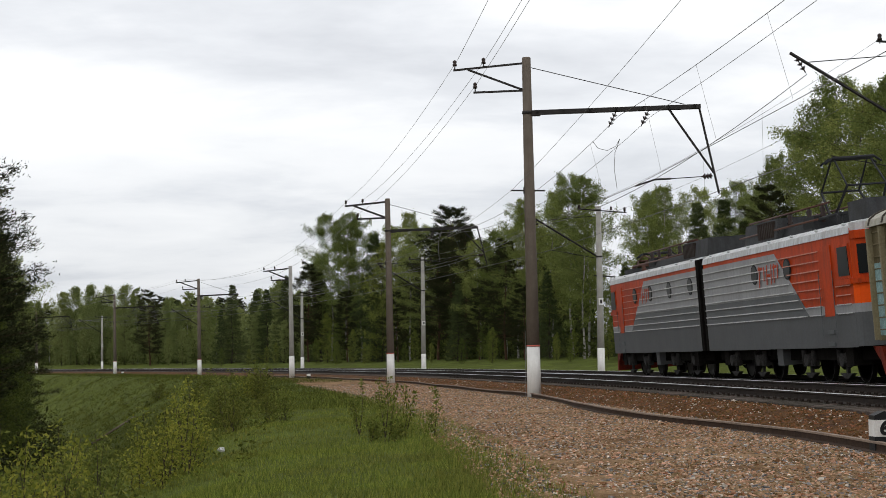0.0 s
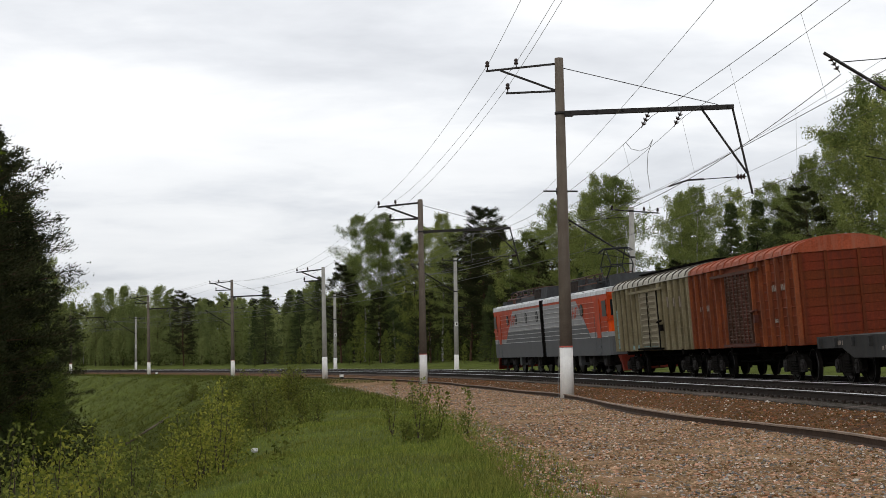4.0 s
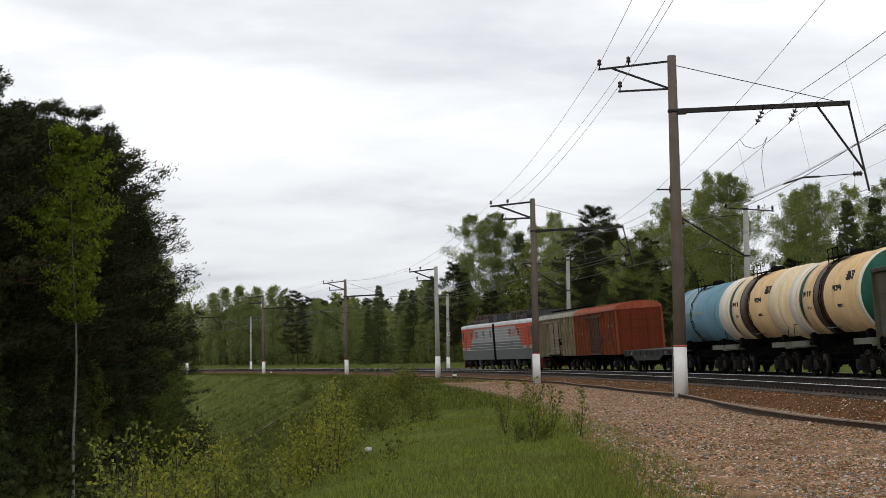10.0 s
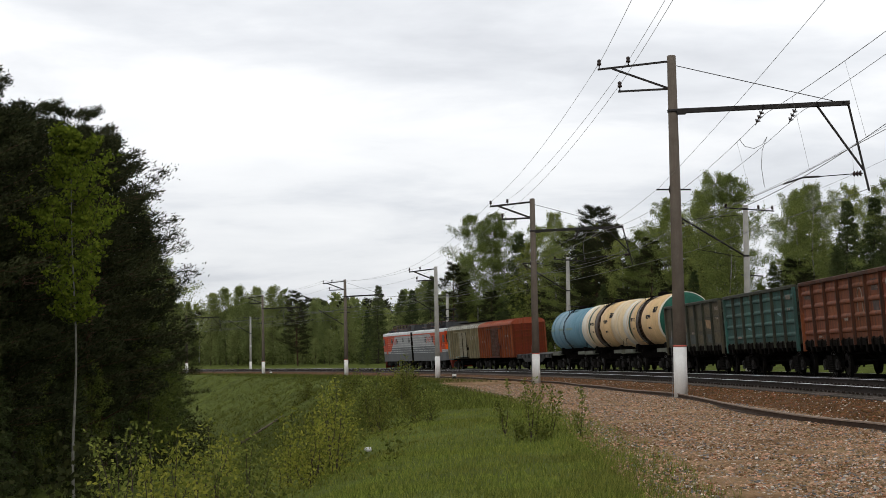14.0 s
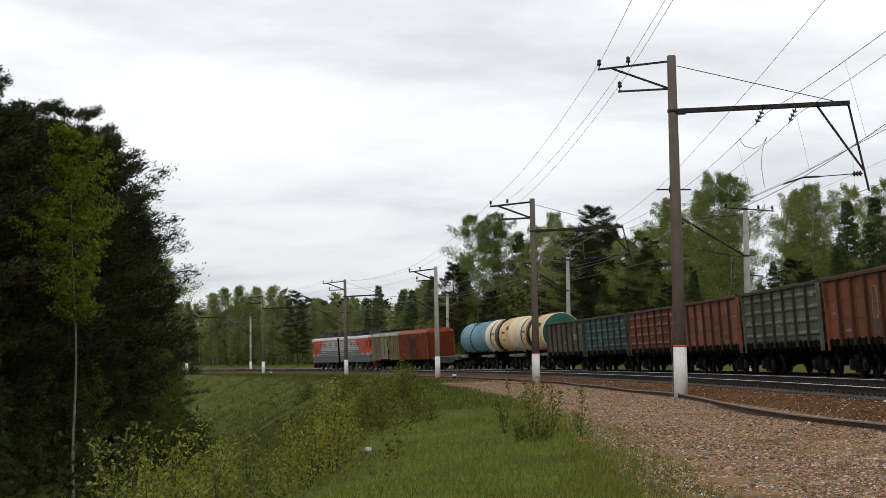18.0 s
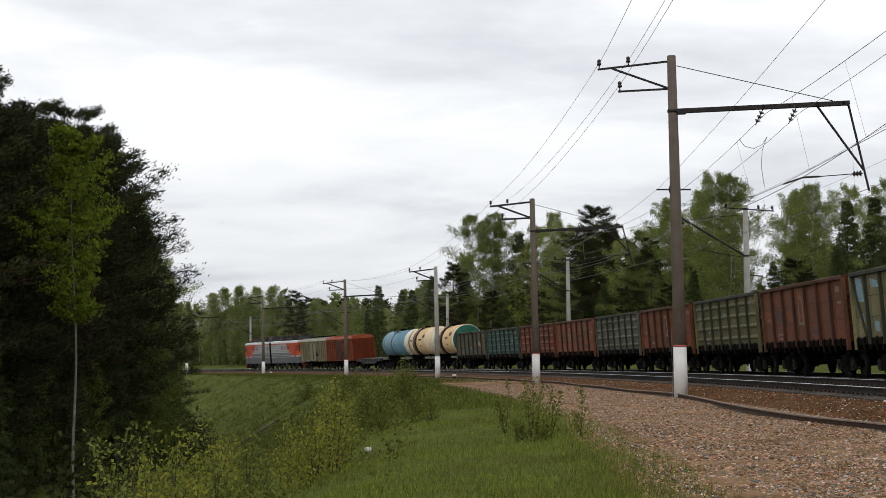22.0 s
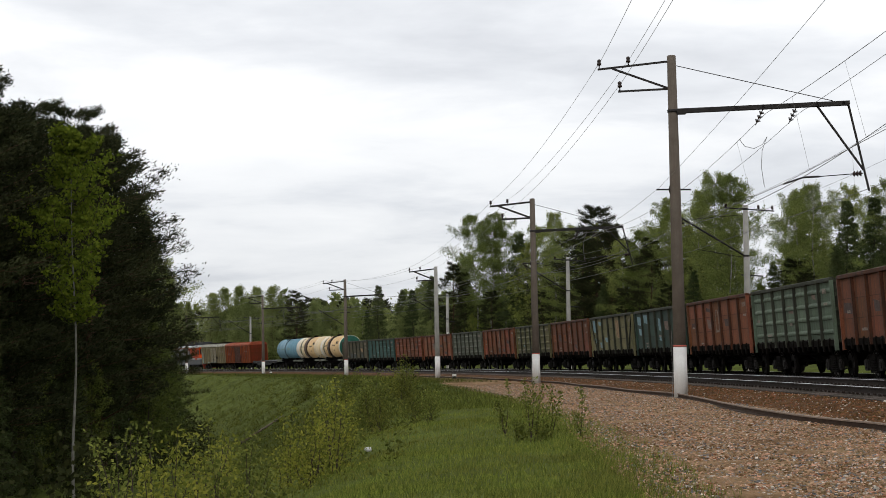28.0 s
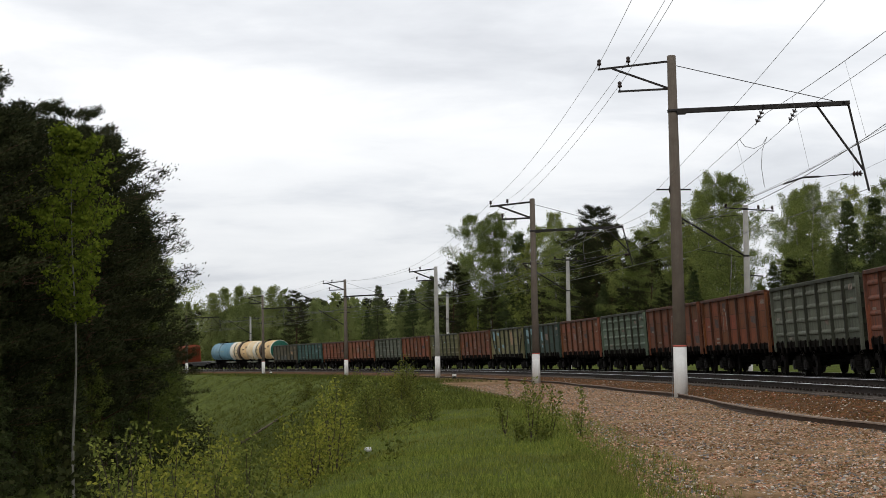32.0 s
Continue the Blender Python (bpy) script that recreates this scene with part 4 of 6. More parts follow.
                    if rng.random() < 0.75:
                        yy = math.sqrt(r * r - z0 * z0)
                        box(bm, x0, x0 + w / k * 0.42, yy - 0.03, yy + 0.012, zc + z0, zc + z0 + h / 3)
            tagged(part("marking", bm, LETTER, car), kind="stuff")
    # filler, catwalk, ladder
    bm = bmesh.new()
    turned(bm, [(zc + r - 0.05, 0.29), (zc + r + 0.13, 0.29), (zc + r + 0.18, 0.25), (zc + r + 0.21, 0.1)], "z", 14)
    part("filler_dome", bm, UNDER, car)
    bm = bmesh.new()
    for side in (-0.62, 0.62):
        box(bm, -1.1, 1.5, side - 0.16, side + 0.16, zc + r - 0.03, zc + r + 0.0)
    part("catwalk", bm, UNDER, car)
    for side in (-0.8, 0.8):
        for x in (-0.3, 0.4, 1.1):
            bm = bmesh.new()
            tube(bm, (x, side, zc + r - 0.25), (x, side, zc + r + 0.30), 0.018, n=5)
            part("handrail_post", bm, UNDER, car)
        bm = bmesh.new()
        tube(bm, (-0.3, side, zc + r + 0.30), (1.1, side, zc + r + 0.30), 0.018, n=5)
        part("handrail", bm, UNDER, car)
    for side in (1, -1):
        bm = bmesh.new()
        for x in (rung - 0.15, rung + 0.15):
            pts = [(x, side * (r + 0.09) * math.cos(radians(a)), zc + (r + 0.09) * math.sin(radians(a))) for a in (-52, -25, 0, 25, 50, 68)]
            for p, q in zip(pts, pts[1:]):
                tube(bm, p, q, 0.017, n=5)
        for i in range(12):
            a = radians(-50 + 10.5 * i)
            tube(bm, (rung - 0.15, side * (r + 0.09) * math.cos(a), zc + (r + 0.09) * math.sin(a)), (rung + 0.15, side * (r + 0.09) * math.cos(a), zc + (r + 0.09) * math.sin(a)), 0.02, n=4)
        part("ladder", bm, UNDER, car)
        bm = bmesh.new()
        y0, y1 = sorted((side * (r - 0.42), side * (r - 0.16)))
        box(bm, rung - 0.75, rung + 0.65, y0, y1, zc - r + 0.42, zc - r + 0.45)
        part("step_ledge", bm, LEDGE, car, "narrow pale step ledge")
    bm = bmesh.new()
    box(bm, -5.85, 5.85, -0.24, 0.24, 0.90, 1.28)
    for x in (-3.9, 3.9):
        slab(bm, [(-1.0, 1.25), (-1.0, 1.60), (-0.9, 1.66), (0, 1.34), (0.9, 1.66), (1.0, 1.60), (1.0, 1.25), (0.5, 1.0), (-0.5, 1.0)], x - 0.2, x + 0.2)
    tube(bm, (-1.0, 0.0, 0.75), (0.4, 0.0, 0.75), 0.2, n=10)
    tube(bm, (0, 0, 1.4), (0, 0, 0.7), 0.14, n=8)
    part("underframe", bm, UNDER, car)
    brake_gear(car, 2.4)
    for x in (-4.6, -2.6, 2.6, 4.6):
        bm = bmesh.new()
        for side in (-1, 1):
            slab(bm, [(side * 0.5, 1.2), (side * 0.95, 1.2), (side * 0.8, 1.58), (side * 0.5, 1.42)], x - 0.06, x + 0.06)
        part("saddle_leg", bm, UNDER, car, "black saddle legs under the barrel")
    for end in (1, -1):
        bm = bmesh.new()
        for side in (1.28, -1.28):
            box(bm, min(end * 3.4, end * 5.75), max(end * 3.4, end * 5.75), side - 0.06, side + 0.06, 1.16, 1.36)
        box(bm, min(end * 5.65, end * 5.8), max(end * 5.65, end * 5.8), -1.34, 1.34, 1.10, 1.36)
        part("end_platform", bm, LEDGE, car, "pale grey-green end ledge")
        bm = bmesh.new()
        for yy in (-1.2, 1.2):
            tube(bm, (end * 5.75, yy, 1.36), (end * 5.75, yy, 2.0), 0.012, n=5)
        tube(bm, (end * 5.75, -1.2, 2.0), (end * 5.75, 1.2, 2.0), 0.012, n=5)
        part("end_handrail", bm, UNDER, car)
        coupler(car, end * 5.35, end)
        freight_bogie(car, end * 3.9)
    return car


def flat_car():
    car = thing("flat_wagon", "empty grey flat wagon with worn side sills", "freight wagon")
    bm = bmesh.new()
    box(bm, -6.65, 6.65, -1.36, 1.36, 1.22, 1.30)
    part("deck", bm, DECK, car, "worn plank deck")
    for side in (1, -1):
        bm = bmesh.new()
        y0, y1 = sorted((side * 1.36, side * 1.44))
        slab(bm, [(-6.65, 0.98), (-4.2, 0.98), (-3.2, 0.72), (3.2, 0.72), (4.2, 0.98), (6.65, 0.98), (6.65, 1.30), (-6.65, 1.30)], y0, y1, "y")
        part("side_sill", bm, DECK, car)
        for i in range(9):
            x = -6.2 + 12.4 * i / 8
            bm = bmesh.new()
            box(bm, x - 0.07, x + 0.07, min(side * 1.44, side * 1.53), max(side * 1.44, side * 1.53), 1.02, 1.27)
            part("stake_pocket", bm, DECK, car)
    marks(car, [(-4.8, 1.06, 0.9, 0.13), (4.5, 1.06, 0.8, 0.13), (0.5, 0.9, 0.5, 0.12)], 1.445, random.Random(9))
    bm = bmesh.new()
    box(bm, -6.6, 6.6, -0.3, 0.3, 0.75, 1.22)
    tube(bm, (-1, 0.7, 0.8), (0.4, 0.7, 0.8), 0.2, n=10)
    part("underframe", bm, UNDER, car)
    brake_gear(car, 3.3)
    for end in (1, -1):
        coupler(car, end * 6.65, end)
        freight_bogie(car, end * 4.86)
    return car


def box_car(kind, label):
    red = kind == "red"
    # walls toned darker, posts lighter: shade and highlights put into the paint
    wall, roof, door = (RED_BOX, RED_ROOF, RED_DOOR) if red else (WHITE_BOX, WHITE_ROOF, PALE_DOOR)
    ridge = RED_POST if red else PALE_POST
    car = thing("boxcar", label, "freight wagon", group="boxcars of the train")
    L, W, eave = 6.93, 1.34, 3.78
    crown = 4.22 if red else 4.26
    bm = bmesh.new()
    box(bm, -6.9, 6.9, -0.25, 0.25, 0.85, 1.12)
    for x in (-5, -1.7, 1.7, 5):
        box(bm, x - 0.12, x + 0.12, -1.35, 1.35, 0.92, 1.12)
    tube(bm, (-1, 0.6, 0.85), (0.3, 0.6, 0.85), 0.2, n=10)
    part("underframe", bm, UNDER, car)
    brake_gear(car, 3.4)
    bm = bmesh.new()
    box(bm, -L, L, -W, W, 1.08, eave)
    part("body", bm, wall, car)

    def arch(k, grow=0.0):
        return [((W + 0.10) * math.sin(radians(a)) / math.sin(radians(90)), eave - 0.02 + grow + (crown - eave) * math.cos(radians(a)) ** 0.8) for a in range(-90, 91, 15)]

    bm = bmesh.new()
    slab(bm, arch(0), -L - 0.06, L + 0.06)
    part("roof", bm, roof, car, "curved ribbed sheet roof")
    for i in range(14):
        x = -L + 0.25 + (2 * L - 0.5) * i / 13
        bm = bmesh.new()
        slab(bm, [(y * 1.012, z + 0.035) for y, z in arch(0)] + [(-W - 0.1, eave - 0.05)], x - (0.10 if red else 0.035), x + (0.10 if red else 0.035))
        # on the pale roof the ribs are coloured dark as painted shadow lines
        part("roof_rib", bm, roof if red else ROOF_RIB_SHADE, car)
    bm = bmesh.new()
    box(bm, -L + 0.6, L - 0.6, -0.28, 0.28, crown + 0.08, crown + 0.12)
    for i in range(8):
        x = -L + 0.9 + (2 * L - 1.8) * i / 7
        box(bm, x - 0.03, x + 0.03, -0.25, 0.25, crown - 0.03, crown + 0.09)
    if not red:
        part("roof_walk", bm, UNDER, car)
    else:
        bm.free()
    for side in (1, -1):
        xs = [-L + 0.08, -5.9, -4.9, -3.9, -2.9, -1.95, 1.95, 2.9, 3.9, 4.9, 5.9, L - 0.08]
        for x in xs:
            bm = bmesh.new()
            slab(bm, [(x - 0.08, side * (W - 0.01)), (x - 0.055, side * (W + 0.12)), (x + 0.055, side * (W + 0.12)), (x + 0.08, side * (W - 0.01))], 1.1, eave - 0.05, "z")
            part("post", bm, ridge, car)
        bm = bmesh.new()
        slab(bm, [(-0.01, -0.022), (0.026, -0.012), (0.022, 0.008), (-0.01, 0.022)], 0.12, 0.84)
        rib = mesh_of("wall_rib", bm, wall)
        for z in [(1.40 + 0.275 * i if red else 1.34 + 0.285 * i) for i in range(9)]:
            for x0, x1 in zip(xs, xs[1:]):
                if x1 - x0 < 1.1:
                    part("wall_rib", rib, wall, car, m=pose(x0 if side > 0 else x1, side * W, z, 0, 0, 0 if side > 0 else 180))
        # sliding door
        y0, y1 = sorted((side * (W + 0.03), side * (W + 0.10)))
        bm = bmesh.new()
        box(bm, -1.75, 1.35, y0, y1, 1.22, 3.45)
        for x in (-1.7, -0.2, 1.3):
            box(bm, x - 0.05, x + 0.05, min(side * (W + 0.1), side * (W + 0.15)), max(side * (W + 0.1), side * (W + 0.15)), 1.22, 3.45)
        leaf = part("door", bm, door, car, "slatted sliding door")
        if red:
            short = shared("short_slat", lambda q: slab(q, [(0.0, -0.045), (0.02, -0.03), (0.045, 0.02), (0.0, 0.04)], 0.0, 0.43), SLAT_BROWN)
            for j in range(6):
                xa = -1.68 + 0.50 * j
                for i in range(19):
                    part("slat", short, SLAT_BROWN, leaf, m=pose(xa if side > 0 else xa + 0.43, side * (W + 0.099), 1.34 + 0.113 * i, 0, 0, 0 if side > 0 else 180))
                bm = bmesh.new()
                box(bm, xa + 0.435, xa + 0.495, min(side * (W + 0.1), side * (W + 0.15)), max(side * (W + 0.1), side * (W + 0.15)), 1.24, 3.44)
                part("stile", bm, RED_DOOR, leaf)
        else:
            bm = bmesh.new()
            box(bm, -0.25, -0.15, min(side * (W + 0.1), side * (W + 0.165)), max(side * (W + 0.1), side * (W + 0.165)), 1.24, 3.44)
            part("door_stile", bm, UNDER, leaf, "dark gap between the door leaves")
            bm = bmesh.new()
            box(bm, -1.98, -1.76, min(side * (W + 0.02), side * (W + 0.13)), max(side * (W + 0.02), side * (W + 0.13)), 1.15, 3.5)
            part("door_post", bm, UNDER, car, "dark door post")
        slat = shared("slat_" + kind, lambda q: slab(q, [(0.0, -0.10), (0.03, -0.05), (0.062, 0.035), (0.0, 0.06)], 0.0, 1.34), door)
        for z in [] if red else [1.36 + 0.235 * i for i in range(9)]:
            for xa in (-1.62, -0.12):
                part("slat", slat, door, leaf, m=pose(xa if side > 0 else xa + 1.34, side * (W + 0.099), z, 0, 0, 0 if side > 0 else 180))
        bm = bmesh.new()
        box(bm, -3.0, 3.3, min(side * (W + 0.1), side * (W + 0.17)), max(side * (W + 0.1), side * (W + 0.17)), 3.47, 3.56)
        part("door_track", bm, PALE_POST if not red else RED_DOOR, car)
        bm = bmesh.new()
        box(bm, -2.2, 2.0, min(side * (W + 0.05), side * (W + 0.2)), max(side * (W + 0.05), side * (W + 0.2)), 1.12, 1.2)
        tube(bm, (-1.7, side * (W + 0.16), 2.2), (-2.5, side * (W + 0.16), 2.25), 0.04, n=6)
        box(bm, -2.45, -2.25, min(side * (W + 0.08), side * (W + 0.22)), max(side * (W + 0.08), side * (W + 0.22)), 1.85, 2.1)
        part("door_gear", bm, UNDER if not red else RED_DOOR, car)
    y = W + 0.034
    rng = random.Random(5)
    marks(car, [(-4.4, 2.75, 0.75, 0.2), (-5.4, 2.75, 0.7, 0.2), (5.4, 2.4, 0.7, 0.22), (4.4, 2.4, 0.7, 0.22), (-4.4, 1.8, 0.6, 0.12)] if red else [(-3.4, 2.75, 0.7, 0.4), (-4.4, 2.75, 0.6, 0.36), (-5.4, 2.7, 0.7, 0.4)], y, rng)
    if not red:
        bm = bmesh.new()
        for x0, x1, z0, z1 in ((6.0, 6.8, 1.2, 2.9), (-1.6, 1.2, 1.25, 1.42), (2.1, 2.8, 1.15, 1.35), (3.0, 3.8, 1.15, 1.32)):
            yy = W + 0.106 if -1.7 < x0 < 1.3 else W + 0.004
            box(bm, x0, x1, yy, yy + 0.004, z0, z1)
        part("old_paint", bm, AQUA, car, "remains of aqua paint")
    for end in (1, -1):
        bm = bmesh.new()
        for yy in (-W + 0.08, -0.5, 0.5, W - 0.08):
            box(bm, min(end * L, end * (L + 0.07)), max(end * L, end * (L + 0.07)), yy - 0.05, yy + 0.05, 1.1, eave)
        if not red:
            box(bm, min(end * L, end * (L + 0.05)), max(end * L, end * (L + 0.05)), -W, W, 2.2, 2.32)
        # red ends use the darker red, standing in for their shaded side
        part("end_frame", bm, END_RED if red else wall, car)
        plank = shared("end_plank_" + kind, lambda q: box(q, 0.0, 0.03, -W + 0.02, W - 0.02, 0.008, 0.252), END_RED if red else wall)
        for i in range(10):
            part("end_board", plank, END_RED if red else wall, car, m=pose(end * (L + 0.001), 0, 1.12 + 0.262 * i, 0, 0, 0 if end > 0 else 180))
        coupler(car, end * 6.71, end)
        freight_bogie(car, end * 5.0)
    return car


def loco_half(car, way):
    """One body of the twin engine; way is +1 for the leading body, -1 for the trailing one."""
    a, b, CAB = 0.46, 16.05, 15.06
    W = 1.56
    X = lambda x: way * x

    def panel(name, outline, material, out, label="", thick=0.01):
        for side in (1, -1):
            bm = bmesh.new()
            y0, y1 = sorted((side * (W + out - thick), side * (W + out)))
            slab(bm, [(X(x), z) for x, z in outline], y0, y1, "y")
            part(name, bm, material, car, label)

    bm = bmesh.new()
    slab(bm, [(X(a), 0.98), (X(CAB), 0.98), (X(CAB), 3.86), (X(a), 3.86)], -W + 0.01, W - 0.01, "y")
    body = part("body", bm, SIGNAL, car)
    # roof shoulder
    bm = bmesh.new()
    slab(bm, [(-W - 0.02, 3.74), (W + 0.02, 3.74), (W - 0.02, 3.92), (W - 0.28, 4.05), (0.7, 4.10), (-0.7, 4.10), (-W + 0.28, 4.05), (-W + 0.02, 3.92)], X(a), X(CAB))
    part("roof", bm, SILVER, car, "silver painted roof shoulders")
    bm = bmesh.new()
    tube(bm, (0, 0, 0), (0, 0.09, 0.03), 0.035, n=6)
    lug = mesh_of("lifting_lug", bm, SILVER)
    for i in range(7):
        for side in (1, -1):
            part("lifting_lug", lug, ROOF_GEAR, car, m=pose(X(1.3 + i * 2.2), side * (W - 0.13), 3.97, 0, 0, 0 if side > 0 else 180))
    panel("skirt", [(a, 0.95), (CAB, 0.95), (CAB, 1.80), (a, 1.80)], SLATE, 0.012, "slate grey lower side")
    panel("grey_side", [(a, 1.80), (11.4, 1.80), (10.45, 2.42), (a, 2.42)], MIDGREY, 0.010)
    panel("light_side", [(a, 2.42), (10.45, 2.42), (8.6, 3.62), (a, 3.62)], LIGHTGREY, 0.014)
    panel("light_band", [(11.4, 1.80), (CAB, 1.80), (CAB, 2.02), (10.98, 2.02)], LIGHTGREY, 0.012)
    # highlights along the ribs are put into their white and pale orange colours
    for z in (1.80, 2.02, 2.25, 2.48, 2.72, 2.96, 3.2, 3.44):
        for side in (1, -1):
            bm = bmesh.new()
            x1 = 12.55
            y0, y1 = sorted((side * (W + 0.012), side * (W + 0.045)))
            box(bm, min(X(a + 0.05), X(10.9 - (z - 2.0) * 1.5)), max(X(a + 0.05), X(10.9 - (z - 2.0) * 1.5)), y0, y1, z - 0.015, z + 0.015)
            part("rib", bm, TRIM, car)
            bm = bmesh.new()
            box(bm, min(X(11.2 - (z - 2.0) * 1.5), X(x1)), max(X(11.2 - (z - 2.0) * 1.5), X(x1)), y0, y1, z - 0.013, z + 0.013)
            part("rib", bm, TRIM if z < 2.1 else PALE_RIB, car)
            if z < 2.5:
                bm = bmesh.new()
                box(bm, min(X(13.8), X(14.85)), max(X(13.8), X(14.85)), y0, y1, z - 0.013, z + 0.013)
                part("rib", bm, TRIM if z < 2.1 else PALE_RIB, car)
    # oval side windows
    for x in ((1.4, 4.5, 7.6, 10.35) if way > 0 else (6.5, 9.75)):
        for side in (1, -1):
            bm = bmesh.new()
            y0, y1 = sorted((side * (W + 0.01), side * (W + 0.03)))
            slab(bm, [(X(x) + 0.34 * math.cos(q), 3.13 + 0.29 * math.sin(q)) for q in [k * 0.3927 for k in range(16)]], y0, y1, "y")
            win = part("round_window", bm, ROOF_GEAR, car)
            bm = bmesh.new()
            slab(bm, [(X(x) + 0.29 * math.cos(q), 3.13 + 0.245 * math.sin(q)) for q in [k * 0.3927 for k in range(16)]], y0 + (0.006 if side > 0 else -0.006), y1 + (0.006 if side > 0 else -0.006), "y")
            part("pane", bm, GLASS, win)
    # emblem: plain red bars
    for side in (1, -1):
        x0 = 8.0 if way < 0 else 10.7
        y0, y1 = sorted((side * (W + 0.046), side * (W + 0.052)))
        emblem = None
        for x, z, w, h in ((0.0, 2.72, 0.10, 0.62), (0.0, 3.22, 0.55, 0.08), (0.45, 2.9, 0.10, 0.40), (0.68, 2.78, 0.10, 0.56), (0.80, 3.0, 0.3, 0.08), (1.05, 2.78, 0.10, 0.56), (1.30, 2.82, 0.10, 0.52), (1.30, 3.22, 0.42, 0.08), (1.62, 2.92, 0.10, 0.42)):
            bm = bmesh.new()
            xa = X(x0 - 1.0) + x * -side * 1.15
            xb = xa - side * w * 0.8
            slab(bm, [(xa, z), (xb, z), (xb - side * h * 0.18, z + h), (xa - side * h * 0.18, z + h)], y0, y1, "y")
            emblem = part("emblem" if emblem is None else "emblem_bar", bm, SIGNAL, car if emblem is None else emblem, "plain red emblem of slanted bars" if emblem is None else "")
            if emblem.parent is not car:
                emblem = emblem.parent
    # cab: side window, door, windscreen, nose
    for side in (1, -1):
        bm = bmesh.new()
        y0, y1 = sorted((side * (W - 0.01), side * (W + 0.02)))
        slab(bm, [(X(14.05), 2.66), (X(15.0), 2.66), (X(14.92), 3.5), (X(14.05), 3.5)], y0, y1, "y")
        win = part("cab_window", bm, SIGNAL, car)
        bm = bmesh.new()
        y0, y1 = sorted((side * (W + 0.0), side * (W + 0.036)))
        slab(bm, [(X(14.12), 2.72), (X(14.93), 2.72), (X(14.86), 3.44), (X(14.12), 3.44)], y0, y1, "y")
        part("pane", bm, GLASS, win)
        bm = bmesh.new()
        y0, y1 = sorted((side * (W + 0.0), side * (W + 0.026)))
        box(bm, min(X(12.75), X(13.55)), max(X(12.75), X(13.55)), y0, y1, 1.75, 3.55)
        door = part("cab_door", bm, SIGNAL, car)
        bm = bmesh.new()
        for x in (12.6, 13.7):
            tube(bm, (X(x), side * (W + 0.07), 1.2), (X(x), side * (W + 0.07), 2.9), 0.010, n=5)
        for z in (1.0, 1.3):
            box(bm, min(X(12.9), X(13.4)), max(X(12.9), X(13.4)), min(side * (W + 0.0), side * (W + 0.05)), max(side * (W + 0.0), side * (W + 0.05)), z, z + 0.1)
        part("handrail", bm, MIDGREY, door, "thin grey handrails and step")
        bm = bmesh.new()
        z0 = 2.50
        slab(bm, [(X(13.9), z0), (X(CAB), z0), (X(CAB), z0 + 0.13), (X(13.9), z0 + 0.13)], *sorted((side * (W - 0.02), side * (W + 0.06))), "y")
        part("cab_ledge", bm, SIGNAL, car)
    # the cab's front narrows in three facets

    def facets(set_back, grow):
        half = [(X(CAB - 0.01), W + grow), (X(15.34 - set_back * 0.6 + grow), 1.50 + grow), (X(b - 0.08 - set_back + grow), 0.92)]
        return half + [(x, -y) for x, y in reversed(half)]

    for name, z0, z1, set_back, grow, material, text in (("front_skirt", 0.97, 1.80, 0.0, 0.012, SLATE, "slate grey front skirt"), ("front_band", 1.80, 2.02, 0.0, 0.010, LIGHTGREY, ""),
                                                         ("nose", 2.02, 2.51, 0.02, 0.0, BRIGHT, "bright orange nose"), ("front_ledge", 2.51, 2.63, 0.0, 0.05, SIGNAL, ""),
                                                         ("front_cab", 2.63, 3.60, 0.26, -0.01, SIGNAL, ""), ("visor", 3.60, 3.80, 0.18, 0.0, SIGNAL, ""), ("front_roof", 3.80, 4.0, 0.36, -0.02, SILVER, "silver painted roof end")):
        bm = bmesh.new()
        slab(bm, facets(set_back, grow), z0, z1, "z")
        part(name, bm, material, car, text)
    for side in (1, -1):
        (xa, ya), (xb, yb), (xc, yc) = facets(0.26, 0.004)[:3]
        for (x0, y0), (x1, y1), f0, f1 in (((xb, yb), (xc, yc), 0.10, 0.92), ((xc, yc), (xc, 0.0), 0.08, 0.94)):
            bm = bmesh.new()
            p0, p1 = Vector((x0, y0 * side, 0)), Vector((x1, y1 * side, 0))
            out = Vector((way * 0.012, side * 0.012 if y1 > 0.1 else 0, 0))
            lo, hi = p0.lerp(p1, f0), p0.lerp(p1, f1)
            ring = [[bm.verts.new(q + out * k + Vector((0, 0, z))) for q, z in ((lo, 2.74), (hi, 2.74), (hi, 3.46), (lo, 3.46))] for k in (-1, 1)]
            bm.faces.new(ring[0])
            bm.faces.new(ring[1][::-1])
            for i in range(4):
                bm.faces.new((ring[0][i], ring[0][(i + 1) % 4], ring[1][(i + 1) % 4], ring[1][i]))
            part("windscreen", bm, GLASS, car, "dark windscreen pane")
    for y in (-0.66, 0.66):
        bm = bmesh.new()
        tube(bm, (X(b - 0.02), y * 1.2, 2.2), (X(b + 0.14), y * 1.2, 2.2), 0.14, 0.12, 12)
        part("buffer_lamp", bm, ROOF_GEAR, car)
    bm = bmesh.new()
    slab(bm, [(X(b - 0.75), 0.95), (X(b - 0.1), 0.95), (X(b + 0.18), 0.26), (X(b + 0.0), 0.22), (X(b - 0.25), 0.6)], -1.3, 1.3, "y")
    part("snow_plough", bm, PLOUGH, car, "red pilot plough")
    bm = bmesh.new()
    box(bm, min(X(0.02), X(a)), max(X(0.02), X(a)), -1.3, 1.3, 1.1, 3.7)
    part("gangway", bm, UNDER, car, "black bellows gangway")
    bm = bmesh.new()
